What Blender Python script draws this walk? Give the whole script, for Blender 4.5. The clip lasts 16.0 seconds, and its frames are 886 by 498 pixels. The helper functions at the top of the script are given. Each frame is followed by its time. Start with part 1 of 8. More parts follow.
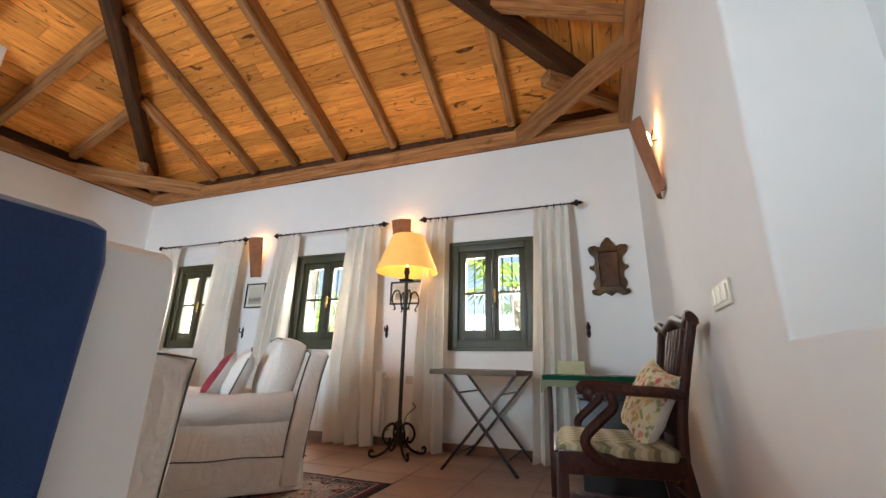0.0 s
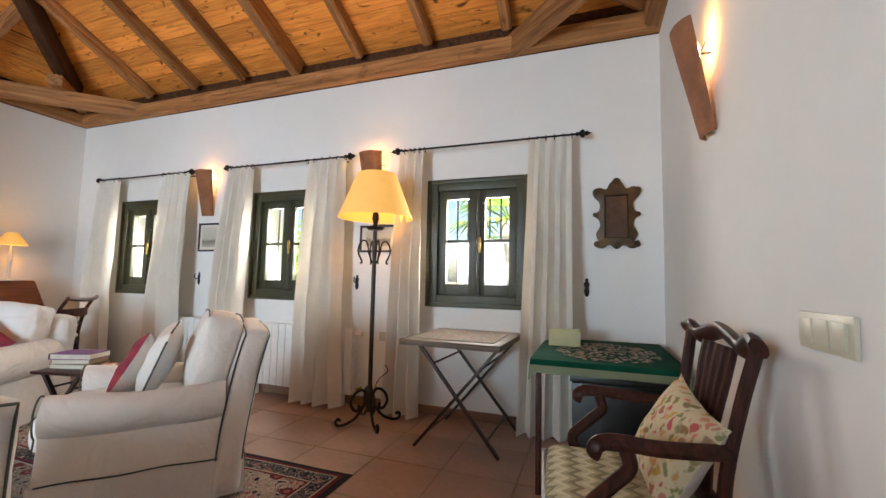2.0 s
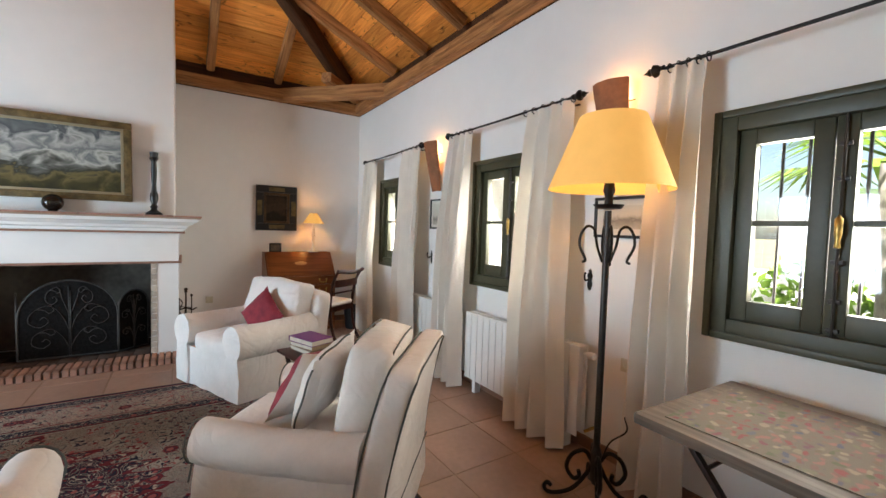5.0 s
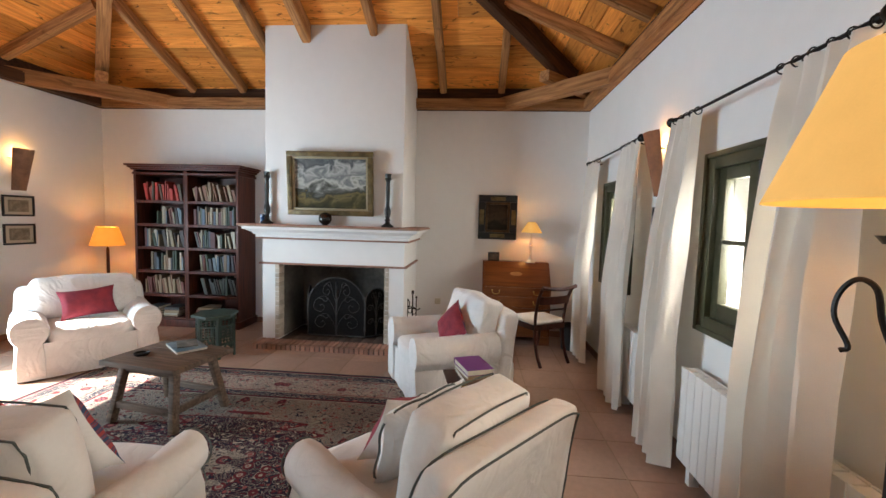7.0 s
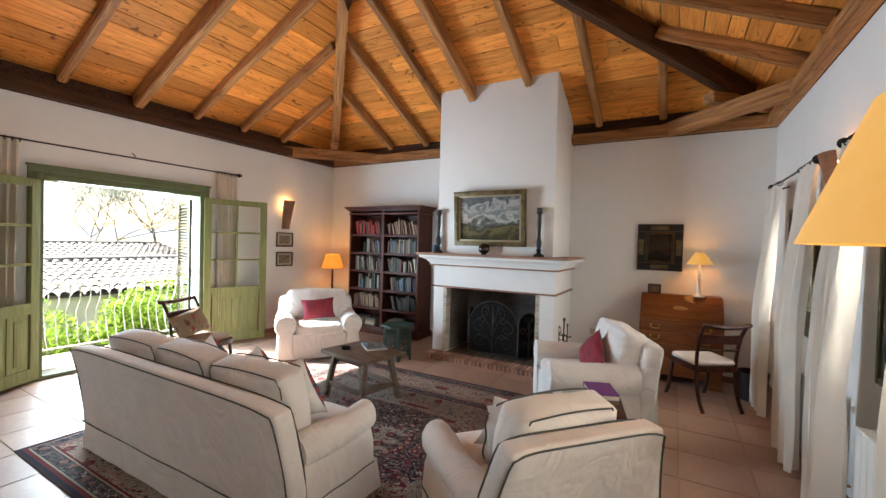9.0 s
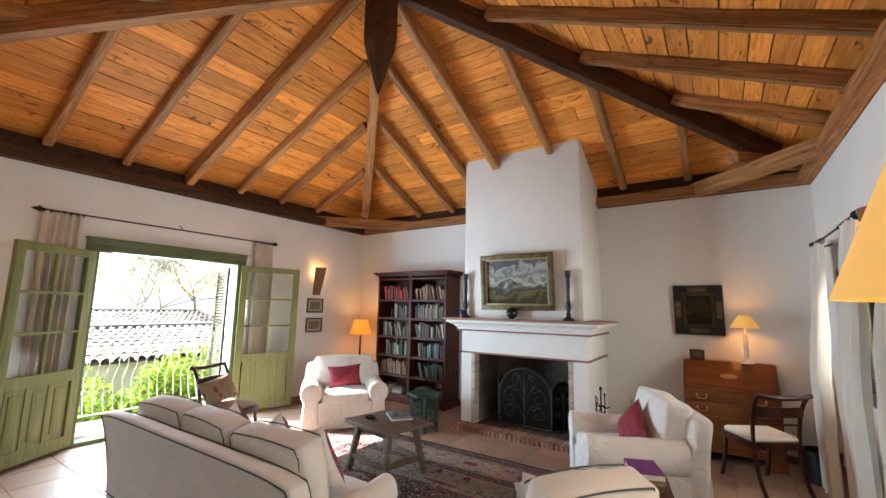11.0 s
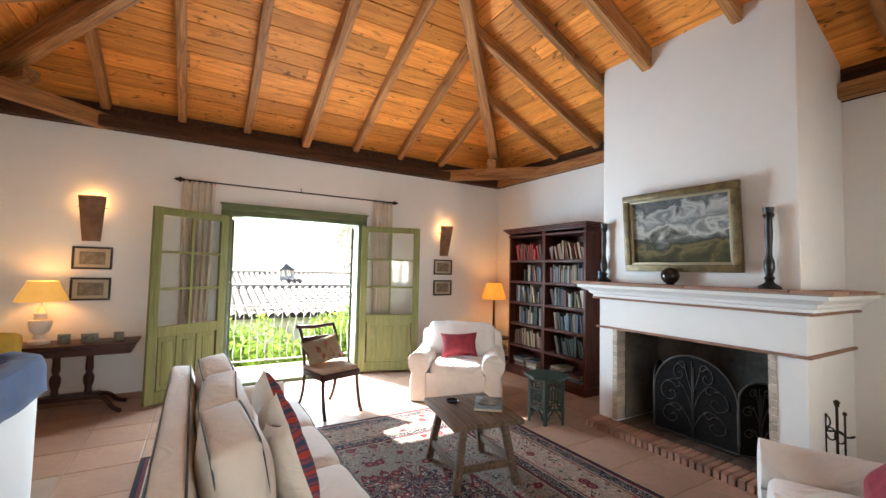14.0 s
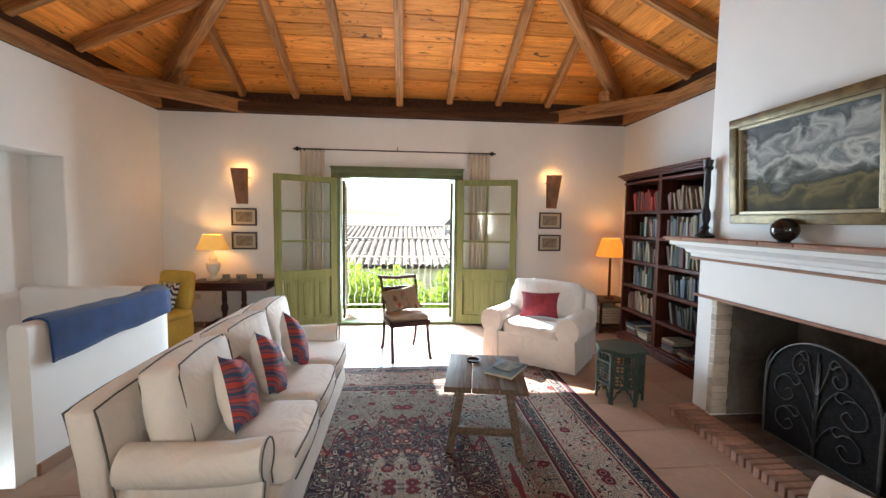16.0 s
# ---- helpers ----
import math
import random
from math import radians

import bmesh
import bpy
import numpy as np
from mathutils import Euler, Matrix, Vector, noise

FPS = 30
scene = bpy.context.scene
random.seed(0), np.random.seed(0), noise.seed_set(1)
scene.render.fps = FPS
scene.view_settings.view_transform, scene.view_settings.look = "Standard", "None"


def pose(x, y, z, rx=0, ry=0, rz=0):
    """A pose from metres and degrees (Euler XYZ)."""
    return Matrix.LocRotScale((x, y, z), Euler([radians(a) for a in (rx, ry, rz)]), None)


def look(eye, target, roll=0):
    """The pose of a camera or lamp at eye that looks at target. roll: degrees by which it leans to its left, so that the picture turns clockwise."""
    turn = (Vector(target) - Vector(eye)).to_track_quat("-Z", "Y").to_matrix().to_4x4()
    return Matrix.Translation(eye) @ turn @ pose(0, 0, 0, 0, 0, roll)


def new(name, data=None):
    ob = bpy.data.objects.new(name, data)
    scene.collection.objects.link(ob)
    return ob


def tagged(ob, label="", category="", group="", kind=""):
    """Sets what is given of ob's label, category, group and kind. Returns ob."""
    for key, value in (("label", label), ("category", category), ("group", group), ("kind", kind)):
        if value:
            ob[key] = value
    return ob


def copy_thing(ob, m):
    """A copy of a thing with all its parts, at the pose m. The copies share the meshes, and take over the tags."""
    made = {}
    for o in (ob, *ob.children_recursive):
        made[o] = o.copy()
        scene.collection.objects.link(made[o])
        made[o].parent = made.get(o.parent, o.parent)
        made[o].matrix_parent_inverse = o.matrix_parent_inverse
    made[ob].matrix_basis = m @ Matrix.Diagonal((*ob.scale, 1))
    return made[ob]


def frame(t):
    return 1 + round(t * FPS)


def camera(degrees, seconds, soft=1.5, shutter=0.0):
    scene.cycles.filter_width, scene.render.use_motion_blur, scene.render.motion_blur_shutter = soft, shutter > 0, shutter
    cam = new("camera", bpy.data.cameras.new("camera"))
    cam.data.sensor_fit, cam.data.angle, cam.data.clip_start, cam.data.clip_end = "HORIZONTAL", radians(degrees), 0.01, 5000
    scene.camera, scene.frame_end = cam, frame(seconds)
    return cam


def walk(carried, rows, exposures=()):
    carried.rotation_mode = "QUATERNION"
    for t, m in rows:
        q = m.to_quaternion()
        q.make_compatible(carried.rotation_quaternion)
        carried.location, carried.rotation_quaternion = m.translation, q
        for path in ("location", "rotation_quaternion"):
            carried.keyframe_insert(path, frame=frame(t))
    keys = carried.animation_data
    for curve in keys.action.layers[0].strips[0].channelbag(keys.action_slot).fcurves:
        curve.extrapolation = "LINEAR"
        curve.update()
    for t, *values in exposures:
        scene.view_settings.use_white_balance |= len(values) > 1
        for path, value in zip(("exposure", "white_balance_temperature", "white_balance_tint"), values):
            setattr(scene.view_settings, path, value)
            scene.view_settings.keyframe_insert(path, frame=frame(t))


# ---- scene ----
cam = camera(94.8, 16.0)
PATH = [
    (0, (6.321, 3.045, 0.754), (5.628, 4.836, 1.31), 1.4),
    (0.5, (6.285, 3.191, 0.838), (5.621, 5.024, 1.281), 1.4),
    (1, (6.265, 3.326, 0.911), (5.618, 5.185, 1.262), 1.2),
    (1.5, (6.261, 3.466, 1.036), (5.613, 5.343, 1.277), 1.2),
    (2, (6.246, 3.621, 1.127), (5.567, 5.495, 1.285), 1.2),
    (2.5, (6.239, 3.761, 1.193), (5.476, 5.607, 1.286), 1.4),
    (3, (6.242, 3.901, 1.299), (5.323, 5.677, 1.306), 1.3),
    (3.5, (6.215, 4.091, 1.343), (5.087, 5.741, 1.3), 1.2),
    (4, (6.144, 4.267, 1.34), (4.808, 5.754, 1.278), 1.4),
    (6.5, (5.632, 5.355, 1.55), (3.648, 5.562, 1.408), 1.6),
    (7, (5.629, 5.501, 1.558), (3.64, 5.34, 1.416), 1.6),
    (7.5, (5.674, 5.639, 1.552), (3.743, 5.138, 1.417), 1.6),
    (8, (5.752, 5.757, 1.575), (3.904, 5.005, 1.442), 1.6),
    (8.5, (5.868, 5.854, 1.599), (4.087, 4.95, 1.495), 1.5),
    (9, (5.99, 5.938, 1.603), (4.25, 4.953, 1.572), 1.5),
    (9.5, (6.082, 5.999, 1.597), (4.362, 4.982, 1.673), 1.4),
    (12, (5.715, 5.934, 1.579), (4.147, 4.743, 1.933), 1.5),
    (12.5, (5.491, 5.855, 1.556), (4.006, 4.556, 1.886), 1.4),
    (13, (5.199, 5.835, 1.54), (3.841, 4.394, 1.818), 1.4),
    (13.5, (4.931, 5.815, 1.549), (3.721, 4.234, 1.744), 1.4),
    (14, (4.614, 5.84, 1.545), (3.595, 4.122, 1.646), 1.3),
    (14.5, (4.303, 5.89, 1.529), (3.493, 4.062, 1.541), 1.1),
    (15, (4.014, 5.943, 1.546), (3.411, 4.037, 1.477), 1.0),
    (15.5, (3.691, 6.006, 1.561), (3.301, 4.048, 1.444), 0.8),
    (16, (3.348, 6.069, 1.569), (3.164, 4.082, 1.429), 0.7),
]
walk(cam, [(t, look(eye, target, roll)) for t, eye, target, roll in PATH], ((0.0, 3.14), (4.0, 3.08), (6.5, 2.93), (9.5, 2.88), (13.5, 3.04), (16.0, 2.94)))

# ==== world, sun, exposure ====
world = bpy.data.worlds.new("world")
scene.world = world
world.use_nodes = True
wn = world.node_tree
sky = wn.nodes.new("ShaderNodeTexSky")
sky.sky_type, sky.sun_disc = "NISHITA", False
SUN_EL, SUN_AZ = radians(35), radians(203.7)
sky.sun_elevation, sky.sun_rotation = SUN_EL, SUN_AZ
sky.air_density, sky.dust_density = 1.0, 2.0
wn.nodes["Background"].inputs["Strength"].default_value = 0.03
wn.links.new(sky.outputs[0], wn.nodes["Background"].inputs[0])
sun = new("sun", bpy.data.lights.new("sun", "SUN"))
sun.data.energy, sun.data.angle, sun.data.color = 5.0, radians(0.5), (1.0, 0.96, 0.90)
sun.matrix_world = look((1.58, -3.6, 2.75), (0.0, 0.0, 0.0))


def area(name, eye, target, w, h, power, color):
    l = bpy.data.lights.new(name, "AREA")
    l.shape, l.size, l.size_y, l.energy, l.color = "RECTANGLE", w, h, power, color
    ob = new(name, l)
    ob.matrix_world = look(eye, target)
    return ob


# sky light standing in the openings
area("door_daylight", (3.46, -0.42, 1.25), (2.1, 3.0, 0.75), 1.6, 2.0, 41, (0.63, 0.83, 1.0))
# added lamp low in the stairwell, source unseen: fill for daylight from below
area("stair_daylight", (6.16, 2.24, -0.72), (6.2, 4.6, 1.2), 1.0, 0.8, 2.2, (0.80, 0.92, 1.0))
for wx, ww in ((1.33, 0.6), (3.37, 0.6), (5.34, 0.6)):
    area("window_daylight", (wx, 7.22, 1.48), (wx, 4.6, 0.2), ww, 0.8, 7.0, (1.0, 0.97, 0.88))


# ==== materials ====
def mat(name, color, rough=0.6, metal=0.0, var=0.12, scale=3.0, fine=60.0, bump=0.1, color2=None, rand=0.0, island=False, coords="Object", stretch=(1, 1, 1), spec=0.5, sheen=0.0):
    m = bpy.data.materials.new(name)
    m.use_nodes = True
    n, l = m.node_tree.nodes, m.node_tree.links
    b = n["Principled BSDF"]
    b.inputs["Roughness"].default_value, b.inputs["Metallic"].default_value = rough, metal
    b.inputs["Specular IOR Level"].default_value = spec
    if sheen:
        b.inputs["Sheen Weight"].default_value = sheen
    tc = n.new("ShaderNodeTexCoord")
    mp = n.new("ShaderNodeMapping")
    mp.inputs["Scale"].default_value = stretch
    l.new(tc.outputs[coords], mp.inputs[0])
    big, small = n.new("ShaderNodeTexNoise"), n.new("ShaderNodeTexNoise")
    big.inputs["Scale"].default_value, small.inputs["Scale"].default_value = scale, fine
    big.inputs["Detail"].default_value, small.inputs["Detail"].default_value = 4, 3
    l.new(mp.outputs[0], big.inputs["Vector"])
    l.new(mp.outputs[0], small.inputs["Vector"])
    mix = n.new("ShaderNodeMix")
    mix.data_type = "RGBA"
    c2 = color2 or tuple(c * (1 - 2.2 * var) for c in color)
    mix.inputs[6].default_value, mix.inputs[7].default_value = (*color, 1), (*c2, 1)
    add = n.new("ShaderNodeMath")
    add.operation = "MULTIPLY_ADD"
    add.inputs[1].default_value = 0.35
    l.new(small.outputs[0], add.inputs[0])
    l.new(big.outputs[0], add.inputs[2])
    ramp = n.new("ShaderNodeMapRange")
    ramp.inputs[1].default_value, ramp.inputs[2].default_value = 0.45, 0.9
    l.new(add.outputs[0], ramp.inputs[0])
    l.new(ramp.outputs[0], mix.inputs[0])
    out = mix.outputs[2]
    if rand:
        src = n.new("ShaderNodeNewGeometry").outputs["Random Per Island"] if island else n.new("ShaderNodeObjectInfo").outputs["Random"]
        r2 = n.new("ShaderNodeMapRange")
        r2.inputs[3].default_value, r2.inputs[4].default_value = 1 - rand, 1 + rand * 0.6
        l.new(src, r2.inputs[0])
        hs = n.new("ShaderNodeHueSaturation")
        l.new(r2.outputs[0], hs.inputs["Value"])
        l.new(out, hs.inputs["Color"])
        out = hs.outputs[0]
    l.new(out, b.inputs["Base Color"])
    if bump:
        bp = n.new("ShaderNodeBump")
        bp.inputs["Strength"].default_value, bp.inputs["Distance"].default_value = bump, 0.01
        l.new(add.outputs[0], bp.inputs["Height"])
        l.new(bp.outputs[0], b.inputs["Normal"])
    return m


def wood_mat(name, light, dark, axis, rough=0.55, rand=0.0, island=False, scale=1.0, knots=0.0, bump=0.15, coords="Object", spec=0.25):
    """Wood grain that runs along the axis 0, 1 or 2 of the object."""
    m = bpy.data.materials.new(name)
    m.use_nodes = True
    n, l = m.node_tree.nodes, m.node_tree.links
    b = n["Principled BSDF"]
    b.inputs["Roughness"].default_value = rough
    b.inputs["Specular IOR Level"].default_value = spec
    tc, mp = n.new("ShaderNodeTexCoord"), n.new("ShaderNodeMapping")
    s = [14.0 * scale] * 3
    s[axis] = 0.9 * scale
    mp.inputs["Scale"].default_value = s
    src = tc.outputs[coords]
    if rand:
        pick = n.new("ShaderNodeNewGeometry").outputs["Random Per Island"] if island else n.new("ShaderNodeObjectInfo").outputs["Random"]
        sh = n.new("ShaderNodeVectorMath")
        sh.operation = "ADD"
        cx = n.new("ShaderNodeCombineXYZ")
        mu = n.new("ShaderNodeMath")
        mu.operation = "MULTIPLY"
        mu.inputs[1].default_value = 37.0
        l.new(pick, mu.inputs[0])
        for k in range(3):
            l.new(mu.outputs[0], cx.inputs[k])
        l.new(src, sh.inputs[0])
        l.new(cx.outputs[0], sh.inputs[1])
        src = sh.outputs[0]
    l.new(src, mp.inputs[0])
    g, kn = n.new("ShaderNodeTexNoise"), n.new("ShaderNodeTexNoise")
    g.inputs["Scale"].default_value, g.inputs["Detail"].default_value, g.inputs["Distortion"].default_value = 2.2, 5, 1.2
    l.new(mp.outputs[0], g.inputs["Vector"])
    kn.inputs["Scale"].default_value, kn.inputs["Detail"].default_value, kn.inputs["Distortion"].default_value = 4.6 * scale, 3, 2.5
    mk = n.new("ShaderNodeMapping")
    sk = [1.8] * 3
    sk[axis] = 0.7
    mk.inputs["Scale"].default_value = sk
    l.new(src, mk.inputs[0])
    l.new(mk.outputs[0], kn.inputs["Vector"])
    rp = n.new("ShaderNodeValToRGB")
    rp.color_ramp.elements[0].position, rp.color_ramp.elements[1].position = 0.32, 0.68
    rp.color_ramp.elements[0].color, rp.color_ramp.elements[1].color = (*dark, 1), (*light, 1)
    l.new(g.outputs[0], rp.inputs[0])
    out = rp.outputs[0]
    if knots:
        mr = n.new("ShaderNodeMapRange")
        mr.inputs[1].default_value, mr.inputs[2].default_value, mr.inputs[4].default_value = 0.61, 0.73, knots
        l.new(kn.outputs[0], mr.inputs[0])
        mx = n.new("ShaderNodeMix")
        mx.data_type = "RGBA"
        mx.inputs[7].default_value = (dark[0] * 0.22, dark[1] * 0.2, dark[2] * 0.2, 1)
        l.new(mr.outputs[0], mx.inputs[0])
        l.new(out, mx.inputs[6])
        out = mx.outputs[2]
    if rand:
        r2 = n.new("ShaderNodeMapRange")
        r2.inputs[3].default_value, r2.inputs[4].default_value = 1 - rand, 1 + rand * 0.7
        l.new(pick, r2.inputs[0])
        hs = n.new("ShaderNodeHueSaturation")
        l.new(r2.outputs[0], hs.inputs["Value"])
        l.new(out, hs.inputs["Color"])
        out = hs.outputs[0]
    l.new(out, b.inputs["Base Color"])
    bp = n.new("ShaderNodeBump")
    bp.inputs["Strength"].default_value, bp.inputs["Distance"].default_value = bump, 0.006
    l.new(g.outputs[0], bp.inputs["Height"])
    l.new(bp.outputs[0], b.inputs["Normal"])
    return m


def glass_mat(name, rough=0.0, tint=(1, 1, 1)):
    m = bpy.data.materials.new(name)
    m.use_nodes = True
    n, l = m.node_tree.nodes, m.node_tree.links
    for x in list(n):
        n.remove(x)
    o, mx, tr, gl, lw, pw, fr = (n.new(k) for k in ("ShaderNodeOutputMaterial", "ShaderNodeMixShader", "ShaderNodeBsdfTransparent", "ShaderNodeBsdfGlossy", "ShaderNodeLayerWeight", "ShaderNodeMath", "ShaderNodeMapRange"))
    tr.inputs[0].default_value = (*tint, 1)
    gl.inputs["Roughness"].default_value = rough
    lw.inputs[0].default_value = 0.5
    pw.operation, pw.inputs[1].default_value = "POWER", 4.0
    fr.inputs[3].default_value, fr.inputs[4].default_value = 0.03, 0.7
    l.new(lw.outputs["Facing"], pw.inputs[0])
    l.new(pw.outputs[0], fr.inputs[0])
    l.new(fr.outputs[0], mx.inputs[0])
    l.new(tr.outputs[0], mx.inputs[1])
    l.new(gl.outputs[0], mx.inputs[2])
    l.new(mx.outputs[0], o.inputs[0])
    return m


def creased(m, strength=0.5, scale=5.0):
    """Adds loose creases to a cloth."""
    n, l = m.node_tree.nodes, m.node_tree.links
    tc, nz, rg, bp = (n.new(k) for k in ("ShaderNodeTexCoord", "ShaderNodeTexNoise", "ShaderNodeMath", "ShaderNodeBump"))
    nz.inputs["Scale"].default_value, nz.inputs["Detail"].default_value, nz.inputs["Distortion"].default_value = scale, 2.0, 1.4
    l.new(tc.outputs["Object"], nz.inputs["Vector"])
    rg.operation, rg.inputs[1].default_value = "PINGPONG", 0.13
    l.new(nz.outputs[0], rg.inputs[0])
    bp.inputs["Strength"].default_value, bp.inputs["Distance"].default_value = strength, 0.09
    l.new(rg.outputs[0], bp.inputs["Height"])
    b = n["Principled BSDF"]
    old = b.inputs["Normal"].links[0].from_node
    l.new(bp.outputs[0], old.inputs["Normal"])
    return m


def leafy(m, share=0.5):
    """Lets light shine through thin leaves."""
    n, l = m.node_tree.nodes, m.node_tree.links
    b, tr, mx = n["Principled BSDF"], n.new("ShaderNodeBsdfTranslucent"), n.new("ShaderNodeMixShader")
    l.new(b.inputs["Base Color"].links[0].from_socket, tr.inputs[0])
    mx.inputs[0].default_value = share
    l.new(b.outputs[0], mx.inputs[1])
    l.new(tr.outputs[0], mx.inputs[2])
    l.new(mx.outputs[0], n["Material Output"].inputs[0])
    return m


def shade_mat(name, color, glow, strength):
    """Lamp shade cloth lit from inside: translucent with a glow of its own. Also gives the far hills their glow."""
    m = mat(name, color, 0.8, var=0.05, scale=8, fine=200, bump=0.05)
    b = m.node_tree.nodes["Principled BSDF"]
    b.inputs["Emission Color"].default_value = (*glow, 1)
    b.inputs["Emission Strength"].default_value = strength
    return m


def glow_mat(name, color, strength):
    m = bpy.data.materials.new(name)
    m.use_nodes = True
    b = m.node_tree.nodes["Principled BSDF"]
    b.inputs["Emission Color"].default_value, b.inputs["Emission Strength"].default_value = (*color, 1), strength
    return m


PLASTER = mat("white_plaster", (0.82, 0.81, 0.79), 0.9, var=0.03, scale=0.9, fine=9, bump=0.25)
PLASTER_ROUGH = mat("grey_firebox_plaster", (0.20, 0.175, 0.15), 0.95, var=0.25, scale=2.5, fine=20, bump=0.4)
TERRACOTTA = mat("terracotta_tile", (0.44, 0.275, 0.20), 0.42, var=0.16, scale=2.2, fine=26, bump=0.12, rand=0.10)
GROUT = mat("pale_grout", (0.38, 0.27, 0.20), 0.95, var=0.1, bump=0.3)
SKIRT = mat("terracotta_skirting", (0.30, 0.165, 0.105), 0.6, var=0.15, scale=4, fine=30)
BRICK = mat("red_brick", (0.47, 0.25, 0.175), 0.85, var=0.2, scale=9, fine=60, bump=0.4, rand=0.28)
BRICK_PALE = mat("pale_brick", (0.58, 0.50, 0.41), 0.9, var=0.15, scale=9, fine=60, bump=0.4, rand=0.2)
BOARD = {a: wood_mat("roof_board_%s" % "xyz"[a], (0.92, 0.37, 0.075), (0.62, 0.205, 0.038), a, 0.6, 0.32, True, knots=1.0) for a in (0, 1)}
BEAM = wood_mat("roof_beam", (0.50, 0.235, 0.088), (0.22, 0.092, 0.033), 1, 0.65, 0.22, knots=0.5, scale=0.8)
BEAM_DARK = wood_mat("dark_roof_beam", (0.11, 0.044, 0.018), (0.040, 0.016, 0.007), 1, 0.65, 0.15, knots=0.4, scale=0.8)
MAHOGANY = wood_mat("dark_mahogany", (0.062, 0.018, 0.011), (0.018, 0.005, 0.0038), 2, 0.42)
MAHOGANY_X = wood_mat("dark_mahogany_flat", (0.062, 0.018, 0.011), (0.018, 0.005, 0.0038), 0, 0.40)
BOOKCASE_WOOD = wood_mat("red_mahogany", (0.115, 0.028, 0.015), (0.032, 0.008, 0.005), 2, 0.42)
BUREAU_WOOD = wood_mat("polished_mahogany", (0.19, 0.060, 0.018), (0.11, 0.032, 0.010), 1, 0.3)
OLD_WOOD = wood_mat("worn_grey_wood", (0.17, 0.115, 0.08), (0.075, 0.048, 0.034), 1, 0.6, knots=0.6)
GREEN_DARK = mat("dark_green_paint", (0.050, 0.050, 0.022), 0.45, var=0.15, scale=5, fine=40, bump=0.08)
GREEN_DOOR = wood_mat("green_stained_wood", (0.225, 0.232, 0.085), (0.14, 0.15, 0.055), 2, 0.45, bump=0.1)
GREEN_FRAME = mat("green_door_frame", (0.115, 0.145, 0.06), 0.5, var=0.15, scale=5, fine=40, bump=0.1)
IRON = mat("wrought_iron", (0.014, 0.012, 0.011), 0.45, metal=0.6, var=0.2, scale=10, fine=80, bump=0.2)
IRON_GREY = mat("grey_iron", (0.055, 0.05, 0.047), 0.42, metal=0.6, var=0.2, scale=10, fine=80, bump=0.2)
BRASS = mat("brass", (0.55, 0.38, 0.12), 0.3, metal=1.0, var=0.15, scale=20)
GLASS = glass_mat("clear_glass")


# ==== building helpers ====
def bm_box(bm, x0, y0, z0, x1, y1, z1, bevel=0.0, m=None):
    r = bmesh.ops.create_cube(bm, size=1.0, matrix=Matrix.LocRotScale(((x0 + x1) / 2, (y0 + y1) / 2, (z0 + z1) / 2), None, (abs(x1 - x0), abs(y1 - y0), abs(z1 - z0))))
    vs = r["verts"]
    if bevel:
        es = list({e for v in vs for e in v.link_edges})
        g = bmesh.ops.bevel(bm, geom=es, offset=bevel, segments=2, affect="EDGES", profile=0.6)
        vs = list({v for f in g["faces"] for v in f.verts} | {v for v in vs if v.is_valid})
    if m is not None:
        bmesh.ops.transform(bm, matrix=m, verts=vs)
    return vs


def box(x0, y0, z0, x1, y1, z1, bevel=0.0, m=None):
    bm = bmesh.new()
    bm_box(bm, x0, y0, z0, x1, y1, z1, bevel, m)
    return bm


def lathe(profile, seg=24, m=None, bm=None, squash=1.0):
    """Turned shape from (radius, height) pairs about z."""
    bm = bm or bmesh.new()
    rings = []
    for r, z in profile:
        rings.append([bm.verts.new((r * math.cos(2 * math.pi * i / seg), squash * r * math.sin(2 * math.pi * i / seg), z)) for i in range(seg)] if r > 1e-5 else [bm.verts.new((0, 0, z))])
    for a, b in zip(rings, rings[1:]):
        for i in range(seg):
            j = (i + 1) % seg
            if len(a) == 1 and len(b) == 1:
                continue
            if len(a) == 1:
                bm.faces.new((a[0], b[j], b[i]))
            elif len(b) == 1:
                bm.faces.new((a[i], a[j], b[0]))
            else:
                bm.faces.new((a[i], a[j], b[j], b[i]))
    if m is not None:
        bmesh.ops.transform(bm, matrix=m, verts=[v for ring in rings for v in ring])
    return bm


def tube(points, r, seg=8, bm=None, closed=False, taper=None, flat=1.0):
    """A round bar along points; taper: radius factor at each point."""
    bm = bm or bmesh.new()
    pts = [Vector(p) for p in points]
    n = len(pts)
    rings, up = [], None
    for i, p in enumerate(pts):
        if closed:
            d = (pts[(i + 1) % n] - pts[i - 1]).normalized()
        else:
            d = (pts[min(i + 1, n - 1)] - pts[max(i - 1, 0)]).normalized()
        if up is None:
            up = d.orthogonal().normalized()
        side = d.cross(up)
        side = side.normalized() if side.length > 1e-6 else d.orthogonal().normalized()
        up = side.cross(d).normalized()
        k = r * (taper[i] if taper else 1.0)
        rings.append([bm.verts.new(p + side * (k * math.cos(2 * math.pi * j / seg)) + up * (k * flat * math.sin(2 * math.pi * j / seg))) for j in range(seg)])
    for i in range(n if closed else n - 1):
        a, b = rings[i], rings[(i + 1) % n]
        for j in range(seg):
            bm.faces.new((a[j], a[(j + 1) % seg], b[(j + 1) % seg], b[j]))
    if not closed:
        bm.faces.new(rings[0][::-1])
        bm.faces.new(rings[-1])
    return bm


